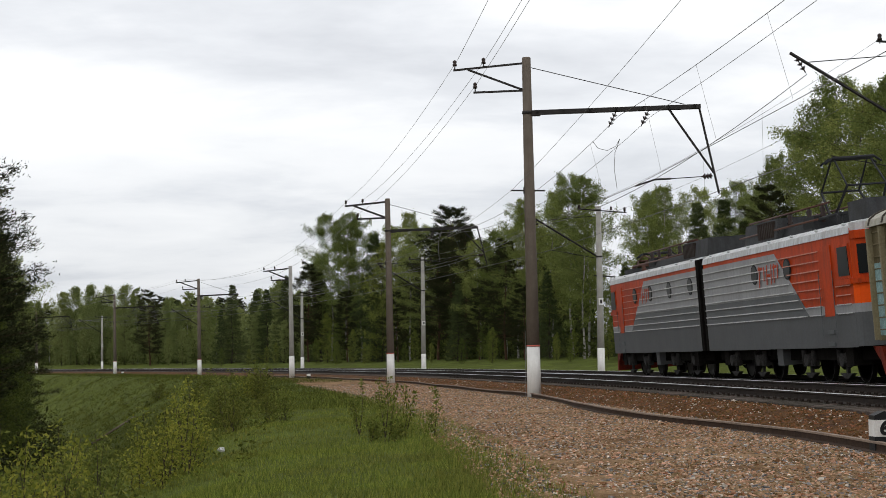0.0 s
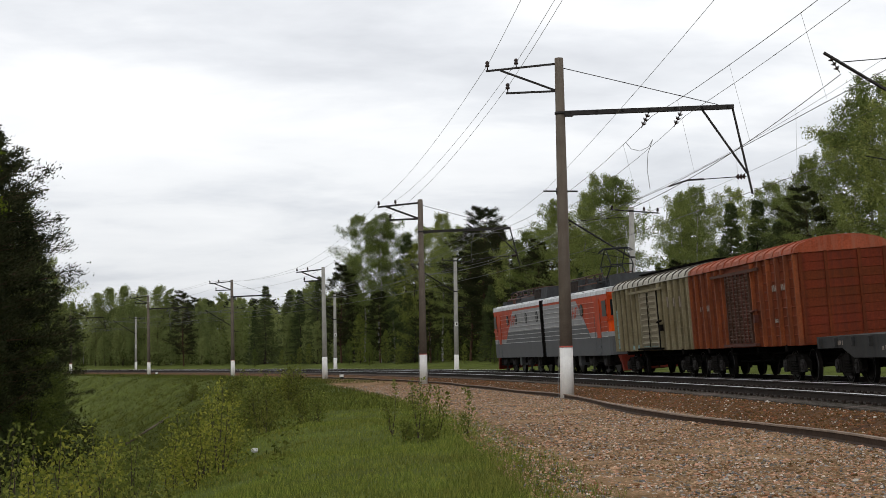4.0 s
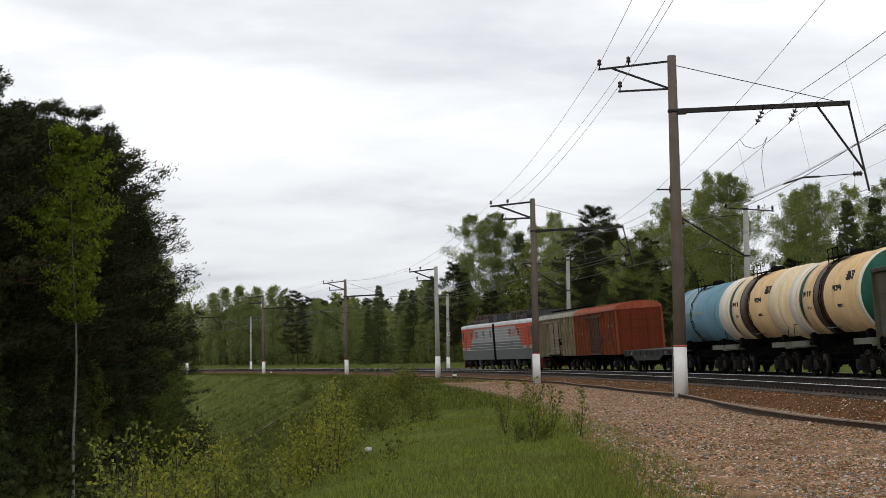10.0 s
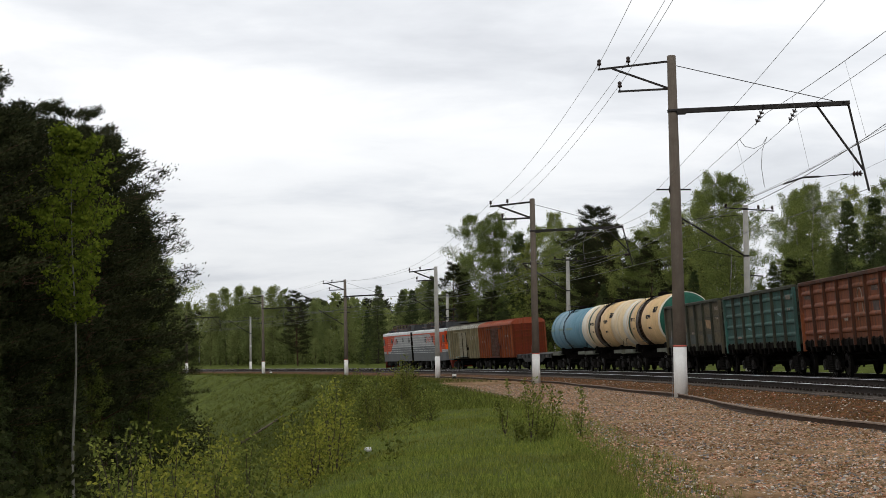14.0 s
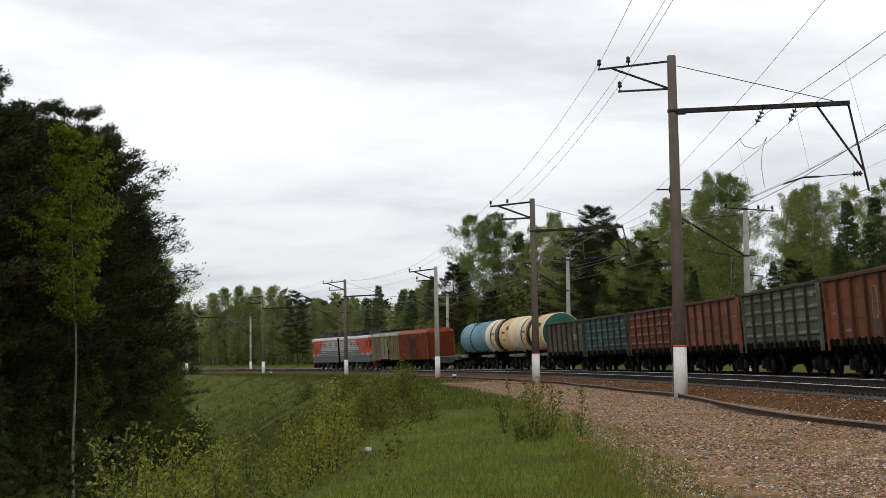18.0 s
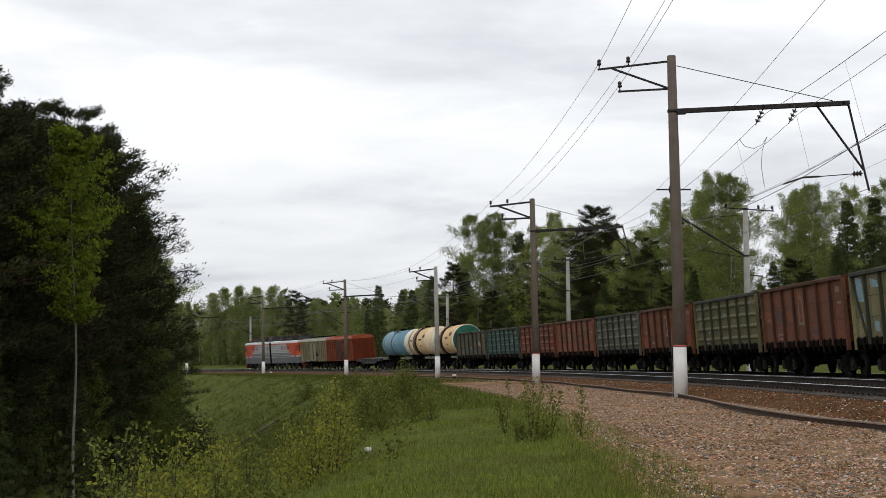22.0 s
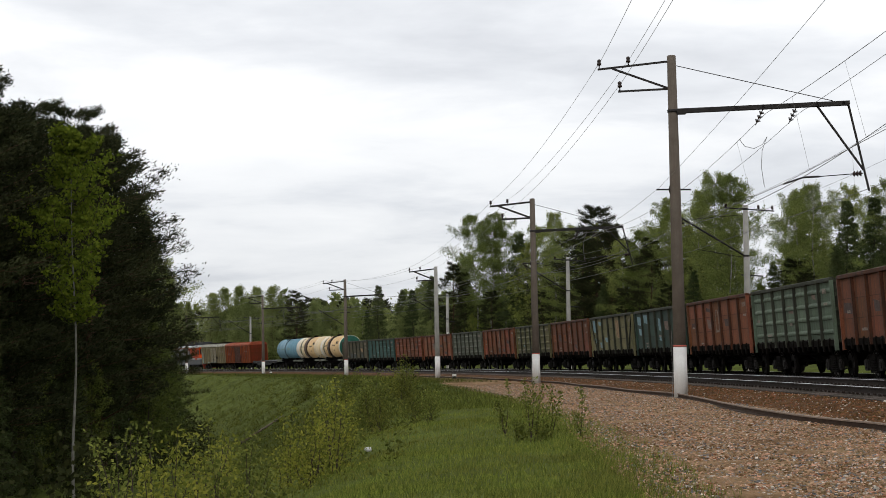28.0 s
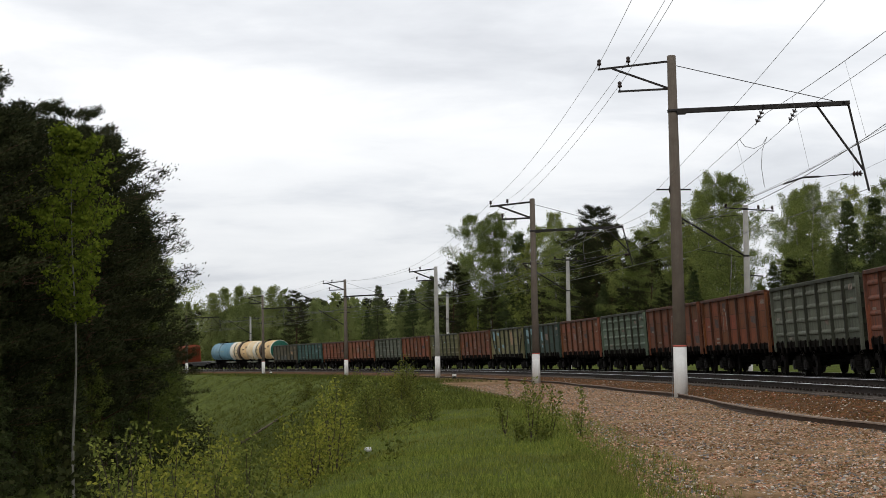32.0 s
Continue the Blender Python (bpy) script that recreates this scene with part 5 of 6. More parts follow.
    box(bm, min(X(0.16), X(a - 0.002)), max(X(0.16), X(a - 0.002)), -W - 0.015, W + 0.015, 0.96, 3.95)
    part("end_plate", bm, UNDER, car, "sooty inner end")
    # roof gear
    bm = bmesh.new()
    rx = 0.6 if way > 0 else 4.0
    slab(bm, [(-1.1, 4.08), (1.1, 4.08), (1.0, 4.68), (-1.0, 4.68)], X(rx), X(rx + 3.4))
    part("resistor_box", bm, ROOF_BOX, car, "grey louvred roof box")
    bm = bmesh.new()
    box(bm, 0, 0.1, -1.12, 1.12, 4.15, 4.62)
    slat = mesh_of("louvre", bm, MESH_BROWN)
    for i in range(9):
        part("louvre", slat, MESH_BROWN, car, m=pose(X(rx + 1.7 + i * 0.18), 0, 0))
    bm = bmesh.new()
    slab(bm, [(-0.95, 4.08), (0.95, 4.08), (0.75, 4.45), (-0.75, 4.45)], X(3.8), X(10.2))
    part("roof_hatch", bm, ROOF_GEAR, car)
    bm = bmesh.new()
    turned(bm, [(4.3, 0.06), (4.5, 0.09), (4.55, 0.06), (4.68, 0.09), (4.75, 0.04)], "z", 8)
    pin = mesh_of("roof_insulator", bm, INSULATOR)
    for x in (4.6, 6.0, 7.6, 9.4, 10.6):
        for y in (-0.7, 0.7):
            part("roof_insulator", pin, INSULATOR, car, m=pose(X(x), y, 0))
    bm = bmesh.new()
    for y in (-0.7, 0.7, 1.05):
        tube(bm, (X(3.4), y, 4.78 if y < 1 else 4.35), (X(11.2), y, 4.78 if y < 1 else 4.35), 0.03, n=6)
    tube(bm, (X(4.4), -0.7, 4.78), (X(4.4), 0.7, 4.78), 0.03, n=6)
    part("busbar", bm, RUST_PIPE, car, "rust-red tubes along the roof")
    # pantograph
    base = 12.9 if way > 0 else 11.2
    bm = bmesh.new()
    for y in (-0.75, 0.75):
        tube(bm, (X(base - 1.0), y, 4.4), (X(base + 1.0), y, 4.4), 0.05, n=6)
        for x in (-0.9, 0.9):
            turned(bm, [(4.08, 0.07), (4.2, 0.1), (4.26, 0.06), (4.36, 0.1), (4.4, 0.05)], "z", 8, (X(base + x), y, 0))
    for x in (-1.0, 1.0):
        tube(bm, (X(base + x), -0.75, 4.4), (X(base + x), 0.75, 4.4), 0.05, n=6)
    pan = part("pantograph", bm, RUST_PIPE if way > 0 else ROOF_GEAR, car, "lowered pantograph" if way > 0 else "raised pantograph")
    if way < 0:
        tops, knee = 5.92, 5.12
    else:
        tops, knee = 4.82, 4.6
    for x in (-0.75, 0.75):
        bm = bmesh.new()
        wide = 1.5 if way > 0 else 1.45
        for y in (-0.62, 0.62):
            tube(bm, (X(base + x * (1.0 if way > 0 else 0.35)), y, 4.45), (X(base + x * wide), y * 0.85, knee), 0.035, n=5)
            tube(bm, (X(base + x * wide), y * 0.85, knee), (X(base + x * 0.22), y * 0.8, tops - 0.06), 0.026, n=5)
        tube(bm, (X(base + x * wide), -0.5, knee), (X(base + x * wide), 0.5, knee), 0.03, n=5)
        part("pantograph_arm", bm, RUST_PIPE if way > 0 else ROOF_GEAR, pan)
    bm = bmesh.new()
    for x in (-0.2, 0.2):
        tube(bm, (X(base + x), -0.58, tops), (X(base + x), 0.58, tops), 0.045, n=6)
        for y in (-1, 1):
            tube(bm, (X(base + x), y * 0.58, tops), (X(base + x), y * 0.78, tops - 0.14), 0.03, n=6)
    part("collector_head", bm, ROOF_GEAR, pan)
    bm = bmesh.new()
    box(bm, min(X(9.4), X(10.4)), max(X(9.4), X(10.4)), -0.9, 0.9, 4.08, 4.5)
    part("roof_box", bm, ROOF_GEAR, car)
    bm = bmesh.new()
    box(bm, min(X(13.4), X(14.8)), max(X(13.4), X(14.8)), -0.95, 0.95, 4.02, 4.3 if way > 0 else 4.6)
    part("blower_box", bm, ROOF_BOX, car)
    # running gear
    bm = bmesh.new()
    box(bm, min(X(a), X(b - 0.5)), max(X(a), X(b - 0.5)), -1.2, 1.2, 0.62, 0.98)
    part("underframe", bm, UNDER, car)
    for bx in (4.0, 11.7):
        bogie_bm = bmesh.new()
        for side in (1, -1):
            y0, y1 = sorted((side * 1.05, side * 1.25))
            slab(bogie_bm, [(X(bx - 2.3), 0.75), (X(bx - 2.3), 0.95), (X(bx + 2.3), 0.95), (X(bx + 2.3), 0.75), (X(bx + 0.8), 0.62), (X(bx - 0.8), 0.62)], y0, y1, "y")
        bogie = part("bogie", bogie_bm, BOGIE, car)
        for wx in (-1.5, 1.5):
            wheelset(bogie, X(bx + wx), 0.625)
        def axle_box(bm):
            tube(bm, (0, 1.15, 0.625), (0, 1.42, 0.625), 0.2, 0.17, 12)
            for q in (-0.42, 0.42):
                tube(bm, (q, 1.3, 0.5), (q, 1.3, 0.9), 0.09, n=8)
            box(bm, -0.5, 0.5, 1.2, 1.34, 0.46, 0.6)
            slab(bm, [(-0.5, 0.28), (0.5, 0.28), (0.1, 0.14), (-0.1, 0.14)], 1.2, 1.32, "y")
            box(bm, -0.06, 0.06, 1.22, 1.30, 0.2, 0.5)
        for turn in (0, 180):
            for wx in (-1.5, 1.5):
                part("axle_box", shared("axle_box", axle_box, LOCO_GEAR), LOCO_GEAR, bogie, m=pose(X(bx + wx), 0, 0, 0, 0, turn))
    for x in (2.0, 7.85, 13.9):
        bm = bmesh.new()
        box(bm, X(x) - 0.28, X(x) + 0.28, -1.42, 1.42, 0.48, 0.95)
        part("equipment_box", bm, SLATE if x == 7.85 else BOGIE, car)
    coupler(car, X(b - 0.1), way)


def locomotive():
    car = thing("electric_locomotive", "twin-unit electric locomotive in orange-red and grey, dirty roof", "locomotive")
    loco_half(car, 1)
    loco_half(car, -1)
    return car


CARS = [(1.95, locomotive())]
CARS.append((-21.45, box_car("white", "weathered cream boxcar with pale ribbed roof and slatted door")))
CARS.append((-35.6, box_car("red", "brick-red boxcar with ribbed red roof and dark slatted door")))
CARS.append((-50.9, flat_car()))
CARS.append((-63.6, tank_car("blue", "sky-blue tank wagon with black ladder and catwalk")))
CARS.append((-75.45, tank_car("cream", "cream tank wagon with white bands, green stripe and oil spill")))
CARS.append((-88.0, tank_car("cream_green", "cream tank wagon with oil spill, white rim and green end")))
RAKE = [("drab", 0), ("teal", 1), ("red", 1), ("red2", 0), ("grey", 1), ("red", 0), ("olive", 1), ("brown", 0), ("yellow", 0), ("dteal", 0), ("red2", 0), ("green", 1), ("brown", 0), ("red", 0), ("grey", 1),
        ("brown", 1), ("red", 0), ("olive", 1), ("red2", 0)]
TONE = {"drab": "dull grey-brown", "olive": "dull olive", "teal": "teal", "red": "rust-red", "red2": "faded red", "grey": "grey-green", "brown": "maroon", "yellow": "patched yellow-green", "dteal": "dark teal", "green": "pale green"}
for i, (c, pressed) in enumerate(RAKE):
    CARS.append((-94.80 - 13.92 * (i + 0.5), gondola(c, i + 3, pressed, f"{TONE[c]} open gondola wagon with {'pressed' if pressed else 'plain ribbed'} sides and sooty sill", c == "yellow")))


# ---- trees ----
LEAF = {"b": mat("birch_leaf", (0.236, 0.276, 0.080), 0.9, var=0.25, scale=0.6, fine=5, bump=0, spec=0.06, island=0.18, single=0.22, through_light=0.38),
        "a": mat("aspen_leaf", (0.150, 0.195, 0.022), 0.9, var=0.3, scale=0.6, fine=5, bump=0, spec=0.06, island=0.3, through_light=0.45),
        "m": mat("young_leaf", (0.148, 0.182, 0.042), 0.9, var=0.25, scale=0.6, fine=5, bump=0, spec=0.06, island=0.3, single=0.35, through_light=0.3),
        "p": mat("pine_needle", (0.042, 0.048, 0.020), 0.9, var=0.3, scale=0.7, fine=5, bump=0, spec=0.06, island=0.3, single=0.2, through_light=0.08),
        "s": mat("spruce_needle", (0.092, 0.116, 0.043), 0.9, var=0.3, scale=0.7, fine=5, bump=0, spec=0.06, island=0.3, single=0.2, through_light=0.06),
        "f": mat("far_broadleaf", (0.245, 0.285, 0.100), 0.9, var=0.25, scale=0.35, fine=3, bump=0, spec=0.06, island=0.2, single=0.16, through_light=0.35)}
BARK = {"b": mat("birch_bark", (0.36, 0.34, 0.31), 0.8, var=0.4, scale=2.2, fine=8, bump=0.2, col2=(0.10, 0.09, 0.08), spread=(0.36, 0.52)),
        "p": mat("pine_bark", (0.105, 0.058, 0.034), 0.9, var=0.4, scale=3, fine=14, bump=0.5), "s": mat("spruce_bark", (0.055, 0.042, 0.032), 0.9, var=0.4, scale=3, fine=14, bump=0.5)}
BARK["a"], BARK["m"], BARK["f"] = mat("aspen_bark", (0.22, 0.21, 0.18), 0.85, var=0.4, scale=2.2, fine=8, bump=0.2), BARK["s"], BARK["s"]
TWIG = mat("twig", (0.06, 0.045, 0.032), 0.85, var=0.3, bump=0)


def scatter(gen, centres, spread, per, size, slim=0.6, drop=0.0, outward=None, flatness=0.8):
    """Small pointed leaves strewn about the centres: arrays of corners and faces."""
    c = np.repeat(np.asarray(centres, float), per, axis=0)
    sp = np.repeat(np.asarray(spread, float), per)[:, None]
    n = len(c)
    p = c + gen.normal(0, 1, (n, 3)) * sp * np.array([1, 1, flatness])
    p[:, 2] -= np.abs(gen.normal(0, drop, n))
    a = gen.normal(0, 1, (n, 3))
    if outward is not None:
        a = a * 0.45 + np.repeat(np.asarray(outward, float), per, axis=0)
    a /= np.linalg.norm(a, axis=1)[:, None]
    b = np.cross(a, gen.normal(0, 1, (n, 3)))
    b /= np.linalg.norm(b, axis=1)[:, None] + 1e-9
    ln = size * gen.uniform(0.6, 1.3, n)[:, None]
    v = np.stack([p - a * ln / 2, p + b * ln * slim / 2, p + a * ln / 2, p - b * ln * slim / 2], 1).reshape(-1, 3)
    return v, np.arange(n * 4).reshape(-1, 4)


def leaf_mesh(name, v, f, material):
    me = bpy.data.meshes.new(name)
    me.from_pydata(v.tolist(), [], f.tolist())
    me.materials.append(material)
    return me


# a tree of 16 metres by kind: limbs, crown base, trunk radius, twigs a limb, leaves a twig point, leaf length, slimness, droop, flatness, strew
FORM = {"b": (62, 0.24, 0.13, 8, 17, 0.128, 0.62, 0.30, 1.0, 0.20), "a": (46, 0.46, 0.08, 7, 10, 0.17, 0.78, 0.04, 0.6, 0.20),
        "p": (92, 0.16, 0.18, 7, 23, 0.19, 0.28, 0.00, 0.7, 0.25), "s": (180, 0.02, 0.16, 4, 15, 0.20, 0.32, 0.12, 0.8, 0.18),
        "m": (54, 0.02, 0.10, 6, 10, 0.19, 0.62, 0.05, 0.9, 0.28), "f": (84, 0.05, 0.14, 6, 11, 0.20, 0.70, 0.15, 1.1, 0.30)}


def limb_of(kind, u, rng):
    """How far a limb reaches and how steeply it rises, u of the way up the crown."""
    if kind == "b":
        return (0.9 + 2.7 * math.sin(math.pi * min(1, u * 0.82 + 0.14)) ** 0.6) * rng.uniform(0.4, 1.25), rng.uniform(0.35, 1.3)
    if kind == "a":
        return (0.9 + 3.1 * math.sin(math.pi * min(1, u * 0.85 + 0.14))) * rng.uniform(0.4, 1.15), rng.uniform(0.4, 1.0)
    if kind == "p":
        return (1.2 + 2.9 * math.sin(math.pi * min(1, u * 0.70 + 0.27)) ** 0.7) * rng.uniform(0.45, 1.2), rng.uniform(-0.12, 0.28) + 0.7 * max(0, u - 0.72)
    if kind == "s":
        return (0.3 + 3.2 * (1 - u) ** 0.9) * rng.uniform(0.7, 1.12), rng.uniform(-0.40, -0.10) + 0.6 * max(0, u - 0.6)
    if kind == "f":
        return (0.8 + 3.2 * math.sin(math.pi * min(1, u * 0.80 + 0.14)) ** 0.6) * rng.uniform(0.4, 1.2), rng.uniform(0.3, 1.2)
    return (0.8 + 3.2 * math.sin(math.pi * min(1, u * 0.8 + 0.2)) ** 0.8) * rng.uniform(0.6, 1.1), rng.uniform(0.2, 0.9)


def tree(kind, seed, label, category, tall=16.0, coarse=False):
    """A tree of 16 metres: trunk, limbs, twigs and a crown of small leaves strewn along the twigs."""
    rng, gen = random.Random(seed), np.random.default_rng(seed)
    top = thing({"b": "birch_tree", "a": "aspen_tree", "p": "pine_tree", "s": "spruce_tree", "m": "young_tree", "f": "broadleaf_tree"}[kind], label, category)
    count, low, r0, twigs, per, size, slim, drop, flatness, strew = FORM[kind]
    bm = bmesh.new()
    lean = [rng.uniform(-0.6, 0.6) for _ in range(2)]

    def stem(z):
        q = z / tall
        return Vector((lean[0] * q * q + 0.12 * math.sin(z * 0.7 + seed), lean[1] * q * q + 0.12 * math.cos(z * 0.6 + seed), z))

    steps = 10
    for i in range(steps):
        za, zb = -0.4 + (tall + 0.2) * i / steps, -0.4 + (tall + 0.2) * (i + 1) / steps
        tube(bm, stem(za), stem(zb), r0 * (1 - 0.93 * i / steps), r0 * (1 - 0.93 * (i + 1) / steps), 7, caps=False)
    trunk_faces = len(bm.faces)
    centres, spread, out = [], [], []
    gaps = [rng.uniform(0, 6.28) for _ in range(3)]
    whorl = {"p": 4, "s": 7}.get(kind, 1)
    for i in range(count):
        q = low + (0.985 - low) * (i // whorl + rng.uniform(0, 0.85 if whorl > 1 else 1.0)) / (count / whorl - 0.3)
        az = i * 2.399 + rng.uniform(-0.5, 0.5)
        u = (q - low) / (1 - low)
        reach, rise = limb_of(kind, u, rng)
        reach *= min(1.0, {'p': 0.5, 's': 0.8}.get(kind, 0.42) + 2.2 * (1 - u))
        if kind in "bpaf" and any(abs((az - g + 3.14) % 6.28 - 3.14) < 0.4 and rng.random() < 0.6 for g in gaps):
            reach *= 0.5
        d = Vector((math.cos(az), math.sin(az), rise)).normalized()
        bend = Vector((0, 0, -0.10 if kind in "b" else 0.06))
        pts = [stem(q * tall)]
        for k in range(4):
            d = (d + bend + Vector((rng.uniform(-.14, .14), rng.uniform(-.14, .14), rng.uniform(-.08, .08)))).normalized()
            pts.append(pts[-1] + d * reach / 4)
        rr = r0 * 0.34 * (1.05 - q)
        for k in range(4):
            tube(bm, pts[k], pts[k + 1], max(0.014, rr * (1 - k * 0.22)), max(0.009, rr * (1 - (k + 1) * 0.22)), 4, caps=False)
        for j in range(twigs):
            f = (0.38 if kind in "pb" else 0.18) + (0.62 if kind in "pb" else 0.82) * (j + rng.random()) / twigs
            k = min(3, int(f * 4))
            c = pts[k].lerp(pts[k + 1], f * 4 - k)
            side = d.cross(Vector((0, 0, 1))).normalized() * (1 if j % 2 else -1)
            w = (side * rng.uniform(0.5, 1.2) + d * rng.uniform(0.2, 0.9) + Vector((0, 0, rng.uniform(-0.2, 0.35) if kind != "b" else rng.uniform(-0.7, 0.5)))).normalized()
            long = (0.28 + 0.26 * reach * (1.15 - f)) * rng.uniform(0.6, 1.2)
            if not coarse and kind in "bap" and j % 2 == 0:
                tube(bm, c, c + w * long, 0.010, 0.006, 3, caps=False)
            for n in range(3):
                centres.append(tuple(c + w * long * (n + 0.7) / 3))
                spread.append(strew * rng.uniform(0.6, 1.3) * (0.8 if n == 2 else 1) * min(1.0, 0.6 + 1.6 * (1 - u)))
                out.append((w.x * 0.6 + d.x * 0.5, w.y * 0.6 + d.y * 0.5, (0.55 if kind == "p" else -0.15)))
    for face in list(bm.faces)[trunk_faces:]:
        face.material_index = 1
    trunk = part("trunk", bm, BARK[kind], top)
    trunk.data.materials.append(TWIG if kind in "bamf" else BARK[kind])
    if coarse:
        per, size = max(2, int(per * 0.24)), size * 2.2
    v, f = scatter(gen, centres, spread, per, size, slim, drop, out if kind in "ps" else None, flatness)
    part("crown", leaf_mesh("crown", v, f, LEAF[kind]), LEAF[kind], top)
    return top


def plant(stock, rows, group):
    rng = random.Random(11)
    used = {}
    for kind, s, o, tall in rows:
        model = stock[kind][used.setdefault(kind, 0) % len(stock[kind])]
        used[kind] += 1
        k = tall / 16.0
        m = Matrix.Translation(on_ground(s, o, -0.05)) @ Matrix.Rotation(rng.uniform(0, 6.28), 4, "Z") @ Matrix.Diagonal((k * rng.uniform(0.95, 1.08), k * rng.uniform(0.95, 1.08), k, 1))
        if model.get("placed"):
            copy = copy_thing(model, Matrix())
            copy.matrix_basis = m
        else:
            copy = model
            copy["placed"] = 1
            copy.matrix_basis = m
        tagged(copy, group=group)


STOCK = {"b": [tree("b", 20 + i, "slender birch in fresh spring leaf at the wood's edge", "tree") for i in range(6)],
         "p": [tree("p", 40 + i, "dark green pine with bare lower trunk", "tree") for i in range(4)],
         "s": [tree("s", 60 + i, "dark pointed spruce with drooping boughs", "tree") for i in range(3)],
         "m": [tree("m", 70 + i, "bushy young broadleaf tree", "tree") for i in range(2)],
         "f": [tree("f", 90 + i, "broad green tree in a closed far wood", "tree") for i in range(3)],
         "a": [tree("a", 80, "bright green aspen with thin pale trunk", "tree")]}
INNER = {"b": [tree("b", 25, "slender birch in fresh leaf inside the wood", "tree", coarse=True), tree("b", 26, "slender birch in fresh leaf inside the wood", "tree", coarse=True)],
         "p": [tree("p", 45, "dark green pine inside the wood", "tree", coarse=True)], "s": [tree("s", 65, "dark spruce inside the wood", "tree", coarse=True)], "m": [tree("m", 75, "bushy young tree inside the wood", "tree", coarse=True)], "f": [tree("f", 95, "broad green tree inside the far wood", "tree", coarse=True)]}
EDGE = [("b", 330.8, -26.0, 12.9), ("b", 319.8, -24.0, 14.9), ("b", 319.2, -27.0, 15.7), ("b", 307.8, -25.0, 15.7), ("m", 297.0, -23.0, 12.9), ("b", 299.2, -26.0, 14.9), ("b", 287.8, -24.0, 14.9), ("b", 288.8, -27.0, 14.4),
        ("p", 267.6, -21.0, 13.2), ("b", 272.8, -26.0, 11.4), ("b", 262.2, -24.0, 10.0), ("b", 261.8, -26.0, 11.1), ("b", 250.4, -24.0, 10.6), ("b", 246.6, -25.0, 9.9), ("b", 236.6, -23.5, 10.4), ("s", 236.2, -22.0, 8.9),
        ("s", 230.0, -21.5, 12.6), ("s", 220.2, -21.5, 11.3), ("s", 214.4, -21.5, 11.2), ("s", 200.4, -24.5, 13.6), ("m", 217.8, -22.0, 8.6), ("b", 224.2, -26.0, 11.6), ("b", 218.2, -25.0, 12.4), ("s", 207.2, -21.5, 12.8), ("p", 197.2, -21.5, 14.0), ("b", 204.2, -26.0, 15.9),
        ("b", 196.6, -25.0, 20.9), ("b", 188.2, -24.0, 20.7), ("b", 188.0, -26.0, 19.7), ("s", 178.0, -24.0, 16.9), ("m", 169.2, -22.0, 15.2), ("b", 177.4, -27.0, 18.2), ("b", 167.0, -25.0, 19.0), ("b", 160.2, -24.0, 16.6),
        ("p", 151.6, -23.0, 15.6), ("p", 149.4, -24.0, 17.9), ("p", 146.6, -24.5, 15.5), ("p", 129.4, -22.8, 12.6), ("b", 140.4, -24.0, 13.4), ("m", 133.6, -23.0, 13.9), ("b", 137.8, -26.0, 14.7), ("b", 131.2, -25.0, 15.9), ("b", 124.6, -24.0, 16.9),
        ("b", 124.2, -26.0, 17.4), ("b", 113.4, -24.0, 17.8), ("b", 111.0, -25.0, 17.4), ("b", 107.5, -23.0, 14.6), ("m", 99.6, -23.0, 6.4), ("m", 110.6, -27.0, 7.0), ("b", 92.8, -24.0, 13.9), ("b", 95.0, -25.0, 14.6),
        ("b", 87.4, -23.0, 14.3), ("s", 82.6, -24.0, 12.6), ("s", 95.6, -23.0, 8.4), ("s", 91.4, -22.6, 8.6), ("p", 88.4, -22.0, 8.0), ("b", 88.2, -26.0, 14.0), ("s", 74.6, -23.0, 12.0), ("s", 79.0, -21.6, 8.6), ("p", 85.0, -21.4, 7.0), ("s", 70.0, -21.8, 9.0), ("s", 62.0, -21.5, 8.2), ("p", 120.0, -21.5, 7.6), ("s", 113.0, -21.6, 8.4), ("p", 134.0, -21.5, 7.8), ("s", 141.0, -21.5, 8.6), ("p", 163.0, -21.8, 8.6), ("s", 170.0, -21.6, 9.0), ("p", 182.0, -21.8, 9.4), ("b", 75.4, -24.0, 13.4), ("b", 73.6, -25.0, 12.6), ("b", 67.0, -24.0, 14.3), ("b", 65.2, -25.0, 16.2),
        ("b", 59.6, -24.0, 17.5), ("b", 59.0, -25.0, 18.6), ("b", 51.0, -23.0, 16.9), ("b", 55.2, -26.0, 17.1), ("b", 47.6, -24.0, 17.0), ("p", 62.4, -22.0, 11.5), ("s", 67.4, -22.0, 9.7)]
